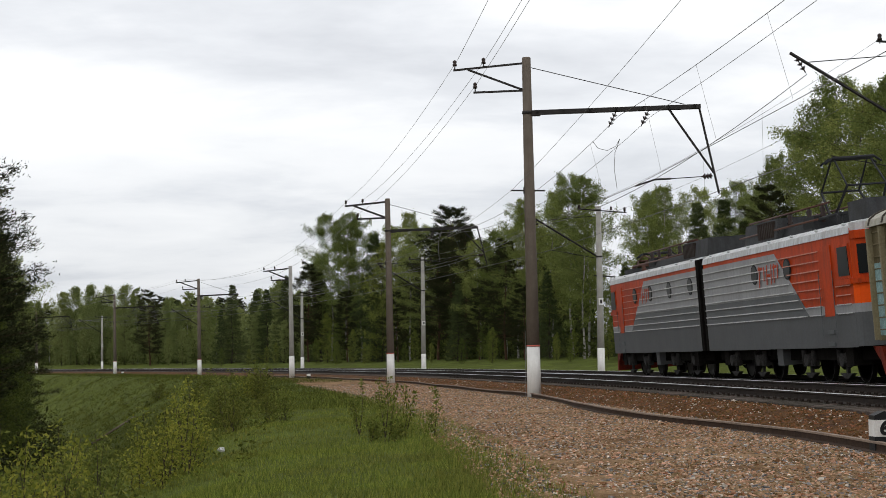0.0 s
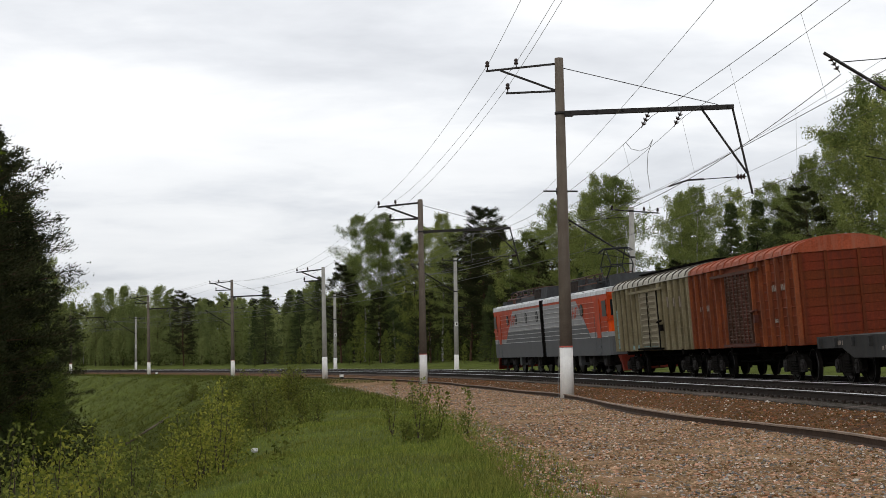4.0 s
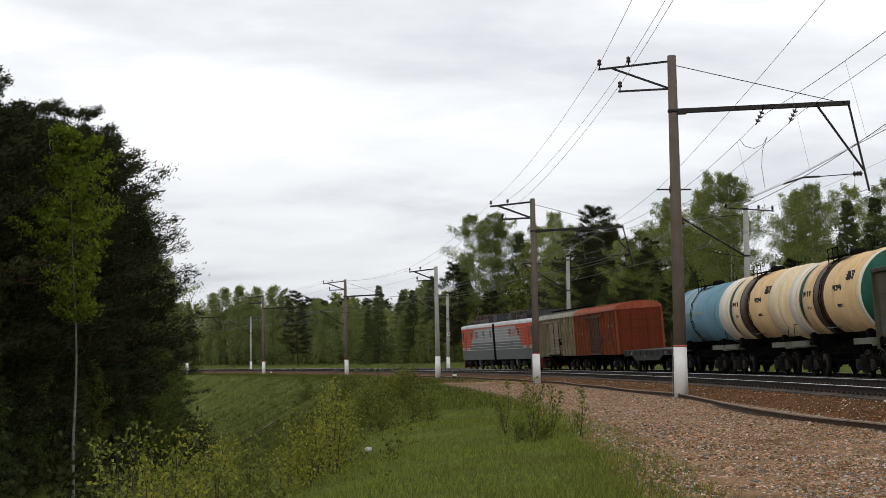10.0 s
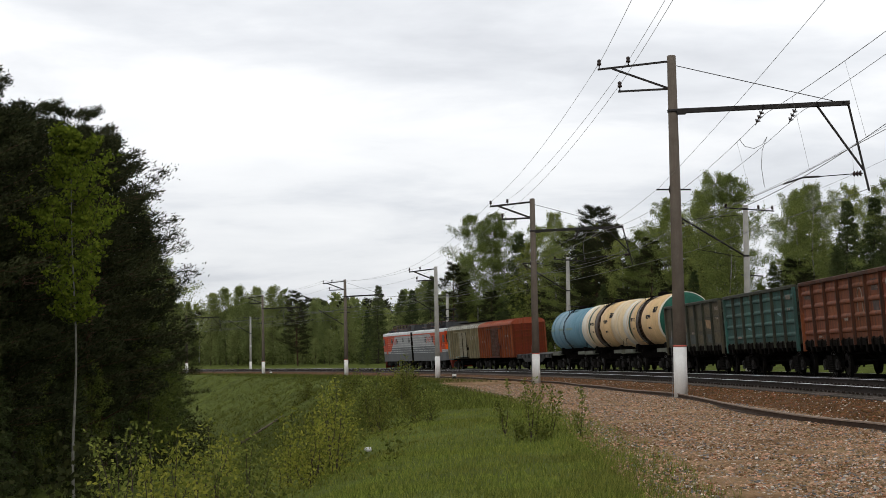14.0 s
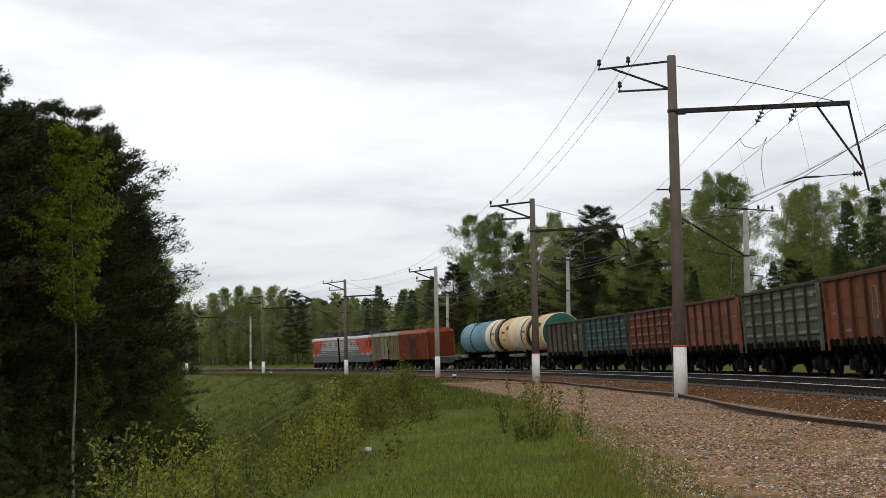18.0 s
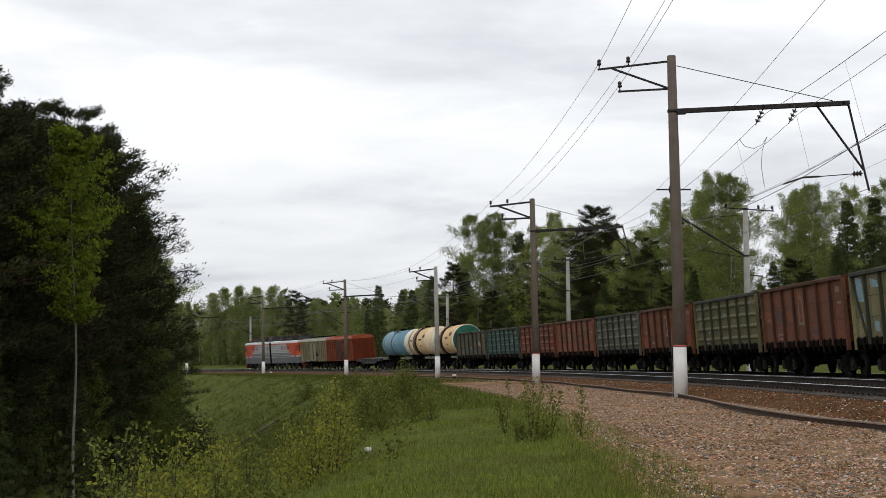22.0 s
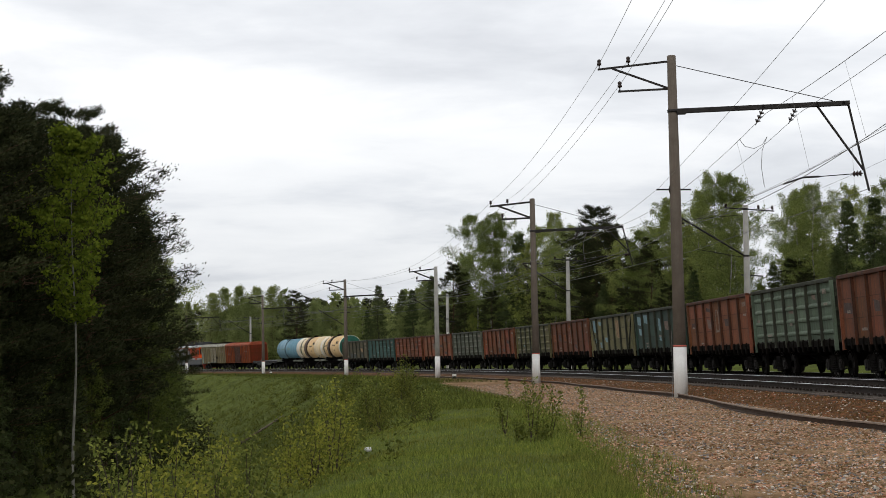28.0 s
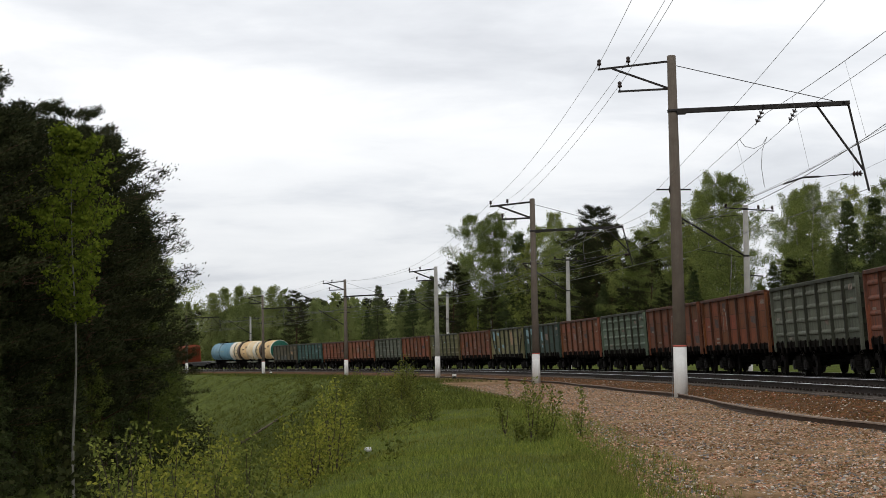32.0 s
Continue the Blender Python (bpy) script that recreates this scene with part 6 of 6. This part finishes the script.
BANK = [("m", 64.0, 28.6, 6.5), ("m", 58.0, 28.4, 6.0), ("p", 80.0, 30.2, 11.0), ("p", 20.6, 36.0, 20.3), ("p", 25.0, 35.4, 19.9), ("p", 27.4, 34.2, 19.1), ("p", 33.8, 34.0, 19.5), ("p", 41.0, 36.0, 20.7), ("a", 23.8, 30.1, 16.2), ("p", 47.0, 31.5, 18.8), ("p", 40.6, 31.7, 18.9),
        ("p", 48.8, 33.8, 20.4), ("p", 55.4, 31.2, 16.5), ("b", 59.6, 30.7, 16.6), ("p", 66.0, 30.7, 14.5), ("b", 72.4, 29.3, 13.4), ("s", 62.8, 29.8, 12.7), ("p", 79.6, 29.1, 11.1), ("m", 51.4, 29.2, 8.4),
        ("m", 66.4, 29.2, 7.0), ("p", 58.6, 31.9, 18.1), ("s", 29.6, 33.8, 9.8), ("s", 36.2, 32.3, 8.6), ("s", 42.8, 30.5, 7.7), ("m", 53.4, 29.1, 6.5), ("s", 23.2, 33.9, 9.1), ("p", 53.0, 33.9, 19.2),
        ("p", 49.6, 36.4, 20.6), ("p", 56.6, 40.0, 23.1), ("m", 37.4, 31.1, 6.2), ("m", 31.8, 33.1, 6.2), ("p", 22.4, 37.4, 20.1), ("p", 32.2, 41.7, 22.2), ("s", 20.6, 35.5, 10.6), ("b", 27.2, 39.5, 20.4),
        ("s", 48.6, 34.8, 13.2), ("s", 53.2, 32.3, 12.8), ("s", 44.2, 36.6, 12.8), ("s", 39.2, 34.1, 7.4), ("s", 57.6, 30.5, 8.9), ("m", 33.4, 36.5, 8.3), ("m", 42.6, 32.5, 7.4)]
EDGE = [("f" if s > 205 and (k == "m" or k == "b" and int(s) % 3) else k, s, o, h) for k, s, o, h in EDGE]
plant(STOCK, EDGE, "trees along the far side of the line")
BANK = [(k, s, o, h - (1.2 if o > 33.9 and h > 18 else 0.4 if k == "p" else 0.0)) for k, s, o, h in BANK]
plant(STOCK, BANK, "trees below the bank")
rng = random.Random(3)
deep = []
for i in range(230):
    s = 40 + 330 * (i + rng.random()) / 230
    o = -rng.uniform(29, 62)
    near = min(EDGE, key=lambda r: abs(r[1] - s))
    deep.append((rng.choice("ppsssbm"), s, o, near[3] * rng.uniform(0.72, 0.92)))
for i in range(30):
    deep.append((rng.choice("bmsm"), rng.uniform(330, 430), -rng.uniform(22, 60), rng.uniform(12, 15)))
for i in range(46):
    deep.append(("m", 175 + 5.2 * i + rng.uniform(-2, 2), -rng.uniform(20.5, 24), rng.uniform(3.5, 7)))
for i in range(16):
    deep.append(("m", 45 + 8 * i + rng.uniform(-3, 3), -rng.uniform(19.5, 23), rng.uniform(2.5, 4.5)))
for i in range(70):
    deep.append((rng.choice("bmsmm"), rng.uniform(190, 400), -rng.uniform(30, 80), rng.uniform(9, 13)))


def in_glade(s, o, half=3.4):
    """A narrow ride cut straight through the wood."""
    p = spot(s, o)
    return abs(p.x * 0.9847 - p.y * 0.1745) < half


deep = [("f" if k in "bm" and s > 200 else k, s, o, h) for k, s, o, h in deep]
bushes = [("m", s, -16.5 - 2.6 * rng.random(), rng.uniform(1.9, 3.6)) for s in (28, 34, 41, 52, 60, 66, 71, 79, 84, 96, 104, 118, 126, 139, 152, 160, 171, 186, 197, 203, 211, 222)]
plant(STOCK, bushes, "light green bushes at the foot of the wood")
plant(INNER, [(k, s, o, 4.5 if in_glade(s, o) else h) for k, s, o, h in deep], "trees inside the wood")
deep = []
for i in range(34):
    deep.append((rng.choice("ppspmb"), rng.uniform(12, 110), rng.uniform(36, 62), rng.uniform(14, 18)))
plant(INNER, deep, "trees inside the valley wood")


def brush(name, count, s_range, o_range, height, size, per, material, label, seed, power=1.0):
    """Undergrowth that nobody could count, as one mesh of leaves."""
    gen = np.random.default_rng(seed)
    centres, spread = [], []
    for i in range(count):
        s = gen.uniform(*s_range)
        o = o_range[0] + (o_range[1] - o_range[0]) * gen.uniform() ** power
        p = on_ground(s, o)
        k = 0.35 + 0.65 * abs(lumps(p.x, p.y, 4.0, 9.0)) * 2
        tall = height * gen.uniform(0.3, 1.0) * k * (0.4 if o < -20 and in_glade(s, o, 2.5) else 1.0)
        for j in range(max(1, int(tall / (size * 2.2)))):
            centres.append((p.x + gen.normal(0, size), p.y + gen.normal(0, size), p.z + tall * gen.uniform(0.1, 1.0)))
            spread.append(size * 1.1)
    v, f = scatter(gen, centres, spread, per, size, 0.55)
    tagged(new(name, leaf_mesh(name, v, f, material)), label, "undergrowth", kind="stuff")


# undergrowth leaf toned down: shade under the trees is in its colour
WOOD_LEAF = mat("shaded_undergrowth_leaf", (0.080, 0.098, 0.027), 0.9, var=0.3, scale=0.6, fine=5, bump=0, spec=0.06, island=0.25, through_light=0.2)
# the woods' inner shade is put into this near-black leaf colour
SHADE_LEAF = mat("shade_dark_leaf", (0.042, 0.047, 0.016), 0.9, var=0.3, scale=0.6, fine=5, bump=0, spec=0.06, island=0.3, through_light=0.2)
brush("undergrowth", 1700, (190, 420), (-23, -70), 9.0, 0.55, 9, LEAF["f"], "green undergrowth inside the far wood", 15)
# added backing leaves close the sky gaps with painted darkness
brush("inner_wood", 520, (20, 440), (-46, -80), 13.0, 0.75, 9, SHADE_LEAF, "leafy depth of the wood, with shade put into its colour", 16)
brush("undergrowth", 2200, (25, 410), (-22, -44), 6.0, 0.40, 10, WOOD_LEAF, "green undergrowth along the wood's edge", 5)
brush("undergrowth", 1000, (8, 125), (28, 58), 5.0, 0.40, 9, SHADE_LEAF, "undergrowth below the trees, coloured dark as if in shade", 6)
brush("thicket", 800, (40, 205), (-27, -44), 10.0, 0.40, 11, SHADE_LEAF, "thicket behind the birches, darkened with painted shade", 36)
brush("undergrowth", 420, (38, 125), (25.5, 30), 1.7, 0.17, 9, SHADE_LEAF, "scrub at the foot of the bank, darkened with painted shade", 37)
brush("inner_wood", 300, (5, 110), (40, 70), 17.0, 0.7, 9, SHADE_LEAF, "leafy depth of the valley wood, with shade put into its colour", 26)

# ---- grass, weeds and shrubs of the bank ----
BLADE = mat("grass_blade", (0.182, 0.226, 0.041), 0.9, col2=(0.145, 0.155, 0.034), var=0.3, scale=0.7, fine=6, bump=0, spec=0.06, island=0.5, through_light=0.25)
ROUGH = mat("rough_grass_blade", (0.110, 0.130, 0.026), 0.9, col2=(0.066, 0.078, 0.018), var=0.3, scale=0.4, fine=4, bump=0, spec=0.06, island=0.4, through_light=0.2)
WEED = mat("weed_leaf", (0.134, 0.146, 0.030), 0.9, var=0.35, scale=0.7, fine=6, bump=0, spec=0.06, island=0.5, through_light=0.25)
SPRIG = mat("willow_leaf", (0.180, 0.205, 0.045), 0.9, var=0.3, scale=3, fine=15, bump=0, spec=0.06, island=0.4, through_light=0.3)
YELLOW_LEAF = mat("yellow_green_leaf", (0.262, 0.272, 0.045), 0.9, var=0.3, scale=3, fine=15, bump=0, spec=0.06, island=0.4, through_light=0.45)


def blades(name, count, s_range, o_range, tall, wide, material, label, seed, power=1.0):
    gen = np.random.default_rng(seed)
    q = gen.uniform(0, 1, count) ** power
    ss = s_range[0] + (s_range[1] - s_range[0]) * q
    oo = gen.uniform(o_range[0], o_range[1], count)
    verts = np.zeros((count, 3, 3))
    for i in range(count):
        p = on_ground(float(ss[i]), float(oo[i]))
        k = tall * (0.45 + 0.9 * abs(lumps(p.x, p.y, 1.7, 4.0))) * gen.uniform(0.5, 1.25)
        if oo[i] < 12.6:
            k *= 0.75
        a = gen.uniform(0, 6.28)
        d = np.array([math.cos(a), math.sin(a), 0]) * wide / 2
        tip = np.array([gen.normal(0, 0.35) * k, gen.normal(0, 0.35) * k, k])
        base = np.array(p)
        verts[i] = base - d, base + d, base + tip
    me = bpy.data.meshes.new(name)
    me.from_pydata(verts.reshape(-1, 3).tolist(), [], np.arange(count * 3).reshape(-1, 3).tolist())
    me.materials.append(material)
    tagged(new(name, me), label, "grass", kind="stuff")


blades("grass", 105000, (-44, 26), (12.3, 17.5), 0.13, 0.010, BLADE, "fresh green grass on the bank's shoulder", 1, 1.9)
blades("grass", 34000, (-5, 190), (12.4, 24), 0.30, 0.030, ROUGH, "rough grass on the bank", 2, 1.2)
blades("grass", 16000, (58, 240), (7.6, 13.0), 0.52, 0.034, ROUGH, "rough grass closing over the end of the path", 41)
blades("grass", 9000, (-45, 10), (11.75, 13.2), 0.24, 0.010, BLADE, "long grass fringing the gravel", 42, 1.6)
brush("weeds", 3600, (-42, 200), (15.5, 27), 0.55, 0.085, 9, WEED, "mottled weeds and low scrub on the bank", 7)
brush("weeds", 300, (10, 190), (14.5, 26), 0.8, 0.13, 9, SHADE_LEAF, "darker patches of weeds on the bank", 38)
brush("weeds", 500, (-30, 120), (16.0, 26), 1.3, 0.10, 9, WEED, "taller weeds on the bank", 8)


def shrub(s, o, tall, stems, size, per, material, label, name="shrub", width=0.35, seed=0, bare=0.25, loose=1.0):
    rng, gen = random.Random(seed), np.random.default_rng(seed + 100)
    top = thing(name, label, "shrub", Matrix.Translation(on_ground(s, o, -0.03)), "shrubs on the bank")
    centres, spread = [], []
    for i in range(stems):
        h = tall * (1.0 if i == 0 else rng.uniform(0.45, 0.95))
        a, w = rng.uniform(0, 6.28), width * (0.15 if i == 0 else rng.uniform(0.4, 1.0))
        pts = [Vector((rng.uniform(-.05, .05), rng.uniform(-.05, .05), -0.05))]
        for k in range(1, 6):
            q = k / 5
            pts.append(Vector((math.cos(a) * w * q ** 0.8 * tall * 0.8 + rng.uniform(-.03, .03), math.sin(a) * w * q ** 0.8 * tall * 0.8 + rng.uniform(-.03, .03), h * q)))
        r = 0.006 + 0.006 * tall
        bm = bmesh.new()
        for k in range(5):
            tube(bm, pts[k], pts[k + 1], r * (1 - k * 0.17), r * (1 - (k + 1) * 0.17), 4, caps=False)
        part("stem", bm, TWIG, top)
        for k in range(14):
            q = bare + (1 - bare) * k / 13
            j = min(4, int(q * 5))
            c = pts[j].lerp(pts[j + 1], q * 5 - j)
            centres.append(tuple(c))
            spread.append(size * (0.5 + 1.2 * (1 - q)) * loose)
    v, f = scatter(gen, centres, spread, per, size, 0.5)
    part("leaves", leaf_mesh("leaves", v, f, material), material, top)
    return top


WILLOW = "leafy willow sprig growing from the grass"
for i, (s, o, tall, stems, wide) in enumerate(((-25.2, 13.45, 1.12, 4, 0.45), (-22.6, 13.85, 1.05, 3, 0.3), (-24.6, 13.1, 0.95, 3, 0.4), (-25.2, 12.6, 0.9, 2, 0.12), (-24.9, 13.7, 0.42, 3, 0.8), (-25.3, 13.35, 0.40, 3, 0.8))):
    shrub(s, o, tall, stems, 0.058, 10, SPRIG, WILLOW, "willow_sprig", wide, 200 + i)
for i, (s, o, tall, stems, wide, mt) in enumerate(((41.0, 14.9, 1.9, 7, 0.35, SPRIG), (-10.4, 15.45, 0.85, 6, 0.5, SPRIG), (-8.0, 15.9, 1.0, 5, 0.5, WEED), (-30.0, 16.5, 1.45, 5, 0.3, YELLOW_LEAF), (-31.5, 16.7, 1.0, 5, 0.5, YELLOW_LEAF),
                                            (-28.0, 16.9, 1.3, 5, 0.4, WEED), (-22.0, 16.9, 1.2, 5, 0.4, SPRIG), (-18.0, 17.4, 1.5, 6, 0.45, YELLOW_LEAF), (-14.0, 16.6, 1.1, 5, 0.4, WEED), (-26.0, 17.6, 1.6, 6, 0.4, YELLOW_LEAF), (-6.0, 17.0, 1.3, 6, 0.5, WEED),
                                            (4.0, 17.5, 1.6, 6, 0.45, SPRIG), (12.0, 16.2, 1.2, 6, 0.5, WEED), (22.0, 17.0, 1.5, 6, 0.5, SPRIG), (33.0, 16.0, 1.3, 6, 0.5, YELLOW_LEAF), (52.0, 18.0, 1.6, 6, 0.5, WEED), (64.0, 16.5, 1.4, 6, 0.5, SPRIG),
                                            (80.0, 19.0, 1.8, 7, 0.5, WEED), (-33.5, 17.3, 1.3, 6, 0.4, SPRIG), (-36.0, 17.2, 1.2, 6, 0.4, YELLOW_LEAF))):
    shrub(s, o, tall, stems, 0.06 if s < 0 else 0.10, 14 if s < 0 else 12, mt, "bushy sapling in young leaf on the grassy bank", "sapling", wide, 300 + i, 0.1, 2.0)
for i, (s, o, tall) in enumerate(((-42.4, 16.3, 1.0), (-41.6, 16.7, 1.25), (-41.0, 17.1, 1.45), (-42.6, 16.8, 1.15), (-39.8, 17.6, 1.7), (-38.8, 17.0, 1.35))):
    shrub(s, o, tall, 9, 0.052, 10, YELLOW_LEAF if i % 2 else SPRIG, "round-leaved bush with bright young leaves below the bank", "bush", 0.45, 400 + i, 0.15, 1.8)


DRY_WOOD = mat("dry_wood", (0.135, 0.105, 0.065), 0.9, var=0.4, scale=3, fine=20)


def fallen_pole():
    pole = thing("fallen_pole", "pale fallen pole lying on the grassy slope", "log")
    a, b = on_ground(61.0, 24.0, 0.2), on_ground(74.0, 20.9, 0.2)
    bm = bmesh.new()
    tube(bm, a, b, 0.08, 0.06, 10)
    part("stem", bm, DRY_WOOD, pole)
    bm = bmesh.new()
    tube(bm, a - (b - a).normalized() * 0.06, a + (b - a).normalized() * 0.02, 0.085, 0.085, 10)
    part("cut_end", bm, BLACK, pole, "dark cut end")


fallen_pole()


def litter(s, o):
    bm = bmesh.new()
    bmesh.ops.create_icosphere(bm, subdivisions=2, radius=0.085)
    for v in bm.verts:
        v.co = v.co * (1 + 0.5 * noise.noise(v.co * 17)) * 0.9
        v.co.z *= 0.6
    ob = new("plastic_bag", mesh_of("plastic_bag", bm, TRIM))
    ob.matrix_basis = Matrix.Translation(on_ground(s, o, 0.16))
    tagged(ob, "crumpled white plastic bag caught in the weeds", "litter")


litter(-22.2, 16.45)
brush("weeds", 420, (-45, 0), (8.6, 12.3), 0.06, 0.016, 7, BLADE, "small green weeds sprouting in the gravel", 31)


# ---- sleepers and stones ----
def sleepers():
    def make(bm):
        slab(bm, [(-0.125, -0.36), (0.125, -0.36), (0.115, -0.20), (0.09, -0.185), (-0.09, -0.185), (-0.115, -0.20)], -1.36, 1.36, "y")
        for y in (-0.76, 0.76):
            box(bm, -0.1, 0.1, y - 0.17, y + 0.17, -0.187, -0.170)
    me = shared("sleeper", make, SLEEPER)
    clip = shared("fastening", lambda bm: [tube(bm, (x, y, -0.175), (x, y, -0.12), 0.028, n=6) for x in (-0.06, 0.06) for y in (-0.89, -0.63, 0.63, 0.89)], RAIL)
    proto = [tuple(v.co) for v in me.vertices], [tuple(p.vertices) for p in me.polygons]
    for track, o, dz, lo, hi in ((TRACK_NEAR, TWO, -0.0125, -50, 40), (TRACK_FAR, 0.0, 0.0, -30, 25)):
        verts, faces = [], []
        for i in range(-700, 800):
            s = i * 0.545
            if not -430 < s < 480:
                continue
            m = along(s, o, dz)
            if lo < s < hi:
                ob = part("sleeper", me, SLEEPER, track, m=m @ pose(0, 0.02 * math.sin(i * 5.1), 0, 0, 0, 0.6 * math.sin(i * 3.7)))
                part("fastening", clip, RAIL, ob)
            else:
                base = len(verts)
                verts += [tuple(m @ Vector(v)) for v in proto[0]]
                faces += [tuple(base + q for q in f) for f in proto[1]]
        rest = bpy.data.meshes.new("far_sleepers")
        rest.from_pydata(verts, [], faces)
        rest.materials.append(SLEEPER)
        tagged(part("far_sleepers", rest, SLEEPER, track), kind="stuff")


sleepers()


def stones(name, count, s_range, o_range, size, height, material, label, seed, power):
    """Chipped blocks lying flat, every corner knocked about."""
    gen = np.random.default_rng(seed)
    ss = s_range[0] + (s_range[1] - s_range[0]) * gen.uniform(0, 1, count) ** power
    oo = gen.uniform(o_range[0], o_range[1], count)
    h = np.interp(ss, _S, _H)
    at = np.stack([np.interp(ss, _S, _X) - oo * np.cos(h), np.interp(ss, _S, _Y) - oo * np.sin(h), np.interp(oo, *height) + GRADE * ss], 1)
    corner = np.array([(x, y, z) for x in (-1, 1) for y in (-1, 1) for z in (-1, 1)], float)
    r = size * gen.uniform(0.35, 1.0, count) * np.where(gen.uniform(0, 1, count) < 0.05, 1.7, 1.0)
    dims = gen.uniform(0.45, 1.15, (count, 1, 3)) * np.array([1, 1, 0.6]) * r[:, None, None] * 0.8
    v = corner[None] * dims * gen.uniform(0.45, 1.15, (count, 8, 3))
    turn, tip = gen.uniform(0, 6.28, count), gen.normal(0, 0.35, count)
    c, n, ct, nt_ = np.cos(turn), np.sin(turn), np.cos(tip), np.sin(tip)
    x, y, z = v[..., 0], v[..., 1] * ct[:, None] - v[..., 2] * nt_[:, None], v[..., 1] * nt_[:, None] + v[..., 2] * ct[:, None]
    v = np.stack([x * c[:, None] - y * n[:, None], x * n[:, None] + y * c[:, None], z], -1) + at[:, None]
    quad = np.array([(0, 1, 3, 2), (4, 6, 7, 5), (0, 4, 5, 1), (2, 3, 7, 6), (0, 2, 6, 4), (1, 5, 7, 3)])
    faces = (quad[None] + 8 * np.arange(count)[:, None, None]).reshape(-1, 4)
    me = bpy.data.meshes.new(name)
    me.from_pydata(v.reshape(-1, 3).tolist(), [], faces.tolist())
    me.materials.append(material)
    tagged(new(name, me), label, "gravel", kind="stuff")


PATH_TOP = [6.3, 6.9, 8, 11, 12.6], [-0.655, -0.58, -0.595, -0.615, -0.655]
SHOULDER = [5.5, 5.9, 6.6, 7.3], [-0.327, -0.352, -0.512, -0.632]
stones("gravel_stones", 66000, (-46, 45), (6.9, 12.7), 0.031, PATH_TOP, STONE, "loose brown gravel stones", 1, 1.9)
stones("brown_stones", 16000, (-46, 45), (6.9, 12.7), 0.033, PATH_TOP, STONE_BROWN, "loose dark brown gravel stones", 9, 1.9)
stones("grey_stones", 20000, (-46, 45), (6.9, 12.6), 0.029, PATH_TOP, STONE_GREY, "loose blue-grey gravel stones", 6, 1.9)
stones("pale_stones", 17000, (-46, 45), (6.0, 12.4), 0.026, PATH_TOP, STONE_PALE, "scattered pale stones in the gravel", 4, 1.9)
stones("ballast_stones", 24000, (-46, 60), (5.2, 7.4), 0.036, SHOULDER, STONE_BROWN, "loose rust-brown ballast stones", 2, 1.6)
stones("pale_stones", 2200, (-46, 60), (5.3, 7.4), 0.030, SHOULDER, STONE_PALE, "scattered pale stones on the ballast", 12, 1.6)
stones("ballast_stones", 5000, (-46, 40), (1.7, 4.85), 0.035, ([1.4, 2.0, 2.65, 4.1, 4.9], [-0.325, -0.345, -0.145, -0.245, -0.30]), OILY, "dark ballast stones between the rails", 3, 1.6)


# ---- movement: the train draws away along the line ----
def gone(t):
    return 9.4403 * t + 0.002274 * t * t


def motions():
    times = [0.0, 1.0, 2.0] + [2.0 + 2.0 * i for i in range(1, 16)]
    for middle, car in CARS:
        walk(car, [(t, along(middle + gone(t))) for t in times])
    # wheels of one size share one turning action
    first = {}
    for ob, r in WHEELS:
        if r not in first:
            step = 1.35 * r / 9.44
            count = int(32.0 / step) + 1
            walk(ob, [(32.0 * i / count, pose(0, 0, 0, 0, math.degrees(gone(32.0 * i / count) / r), 0)) for i in range(count + 1)])
            first[r] = ob
        else:
            ob.rotation_mode = "QUATERNION"
            data = ob.animation_data_create()
            data.action = first[r].animation_data.action
            data.action_slot = first[r].animation_data.action_slot


motions()
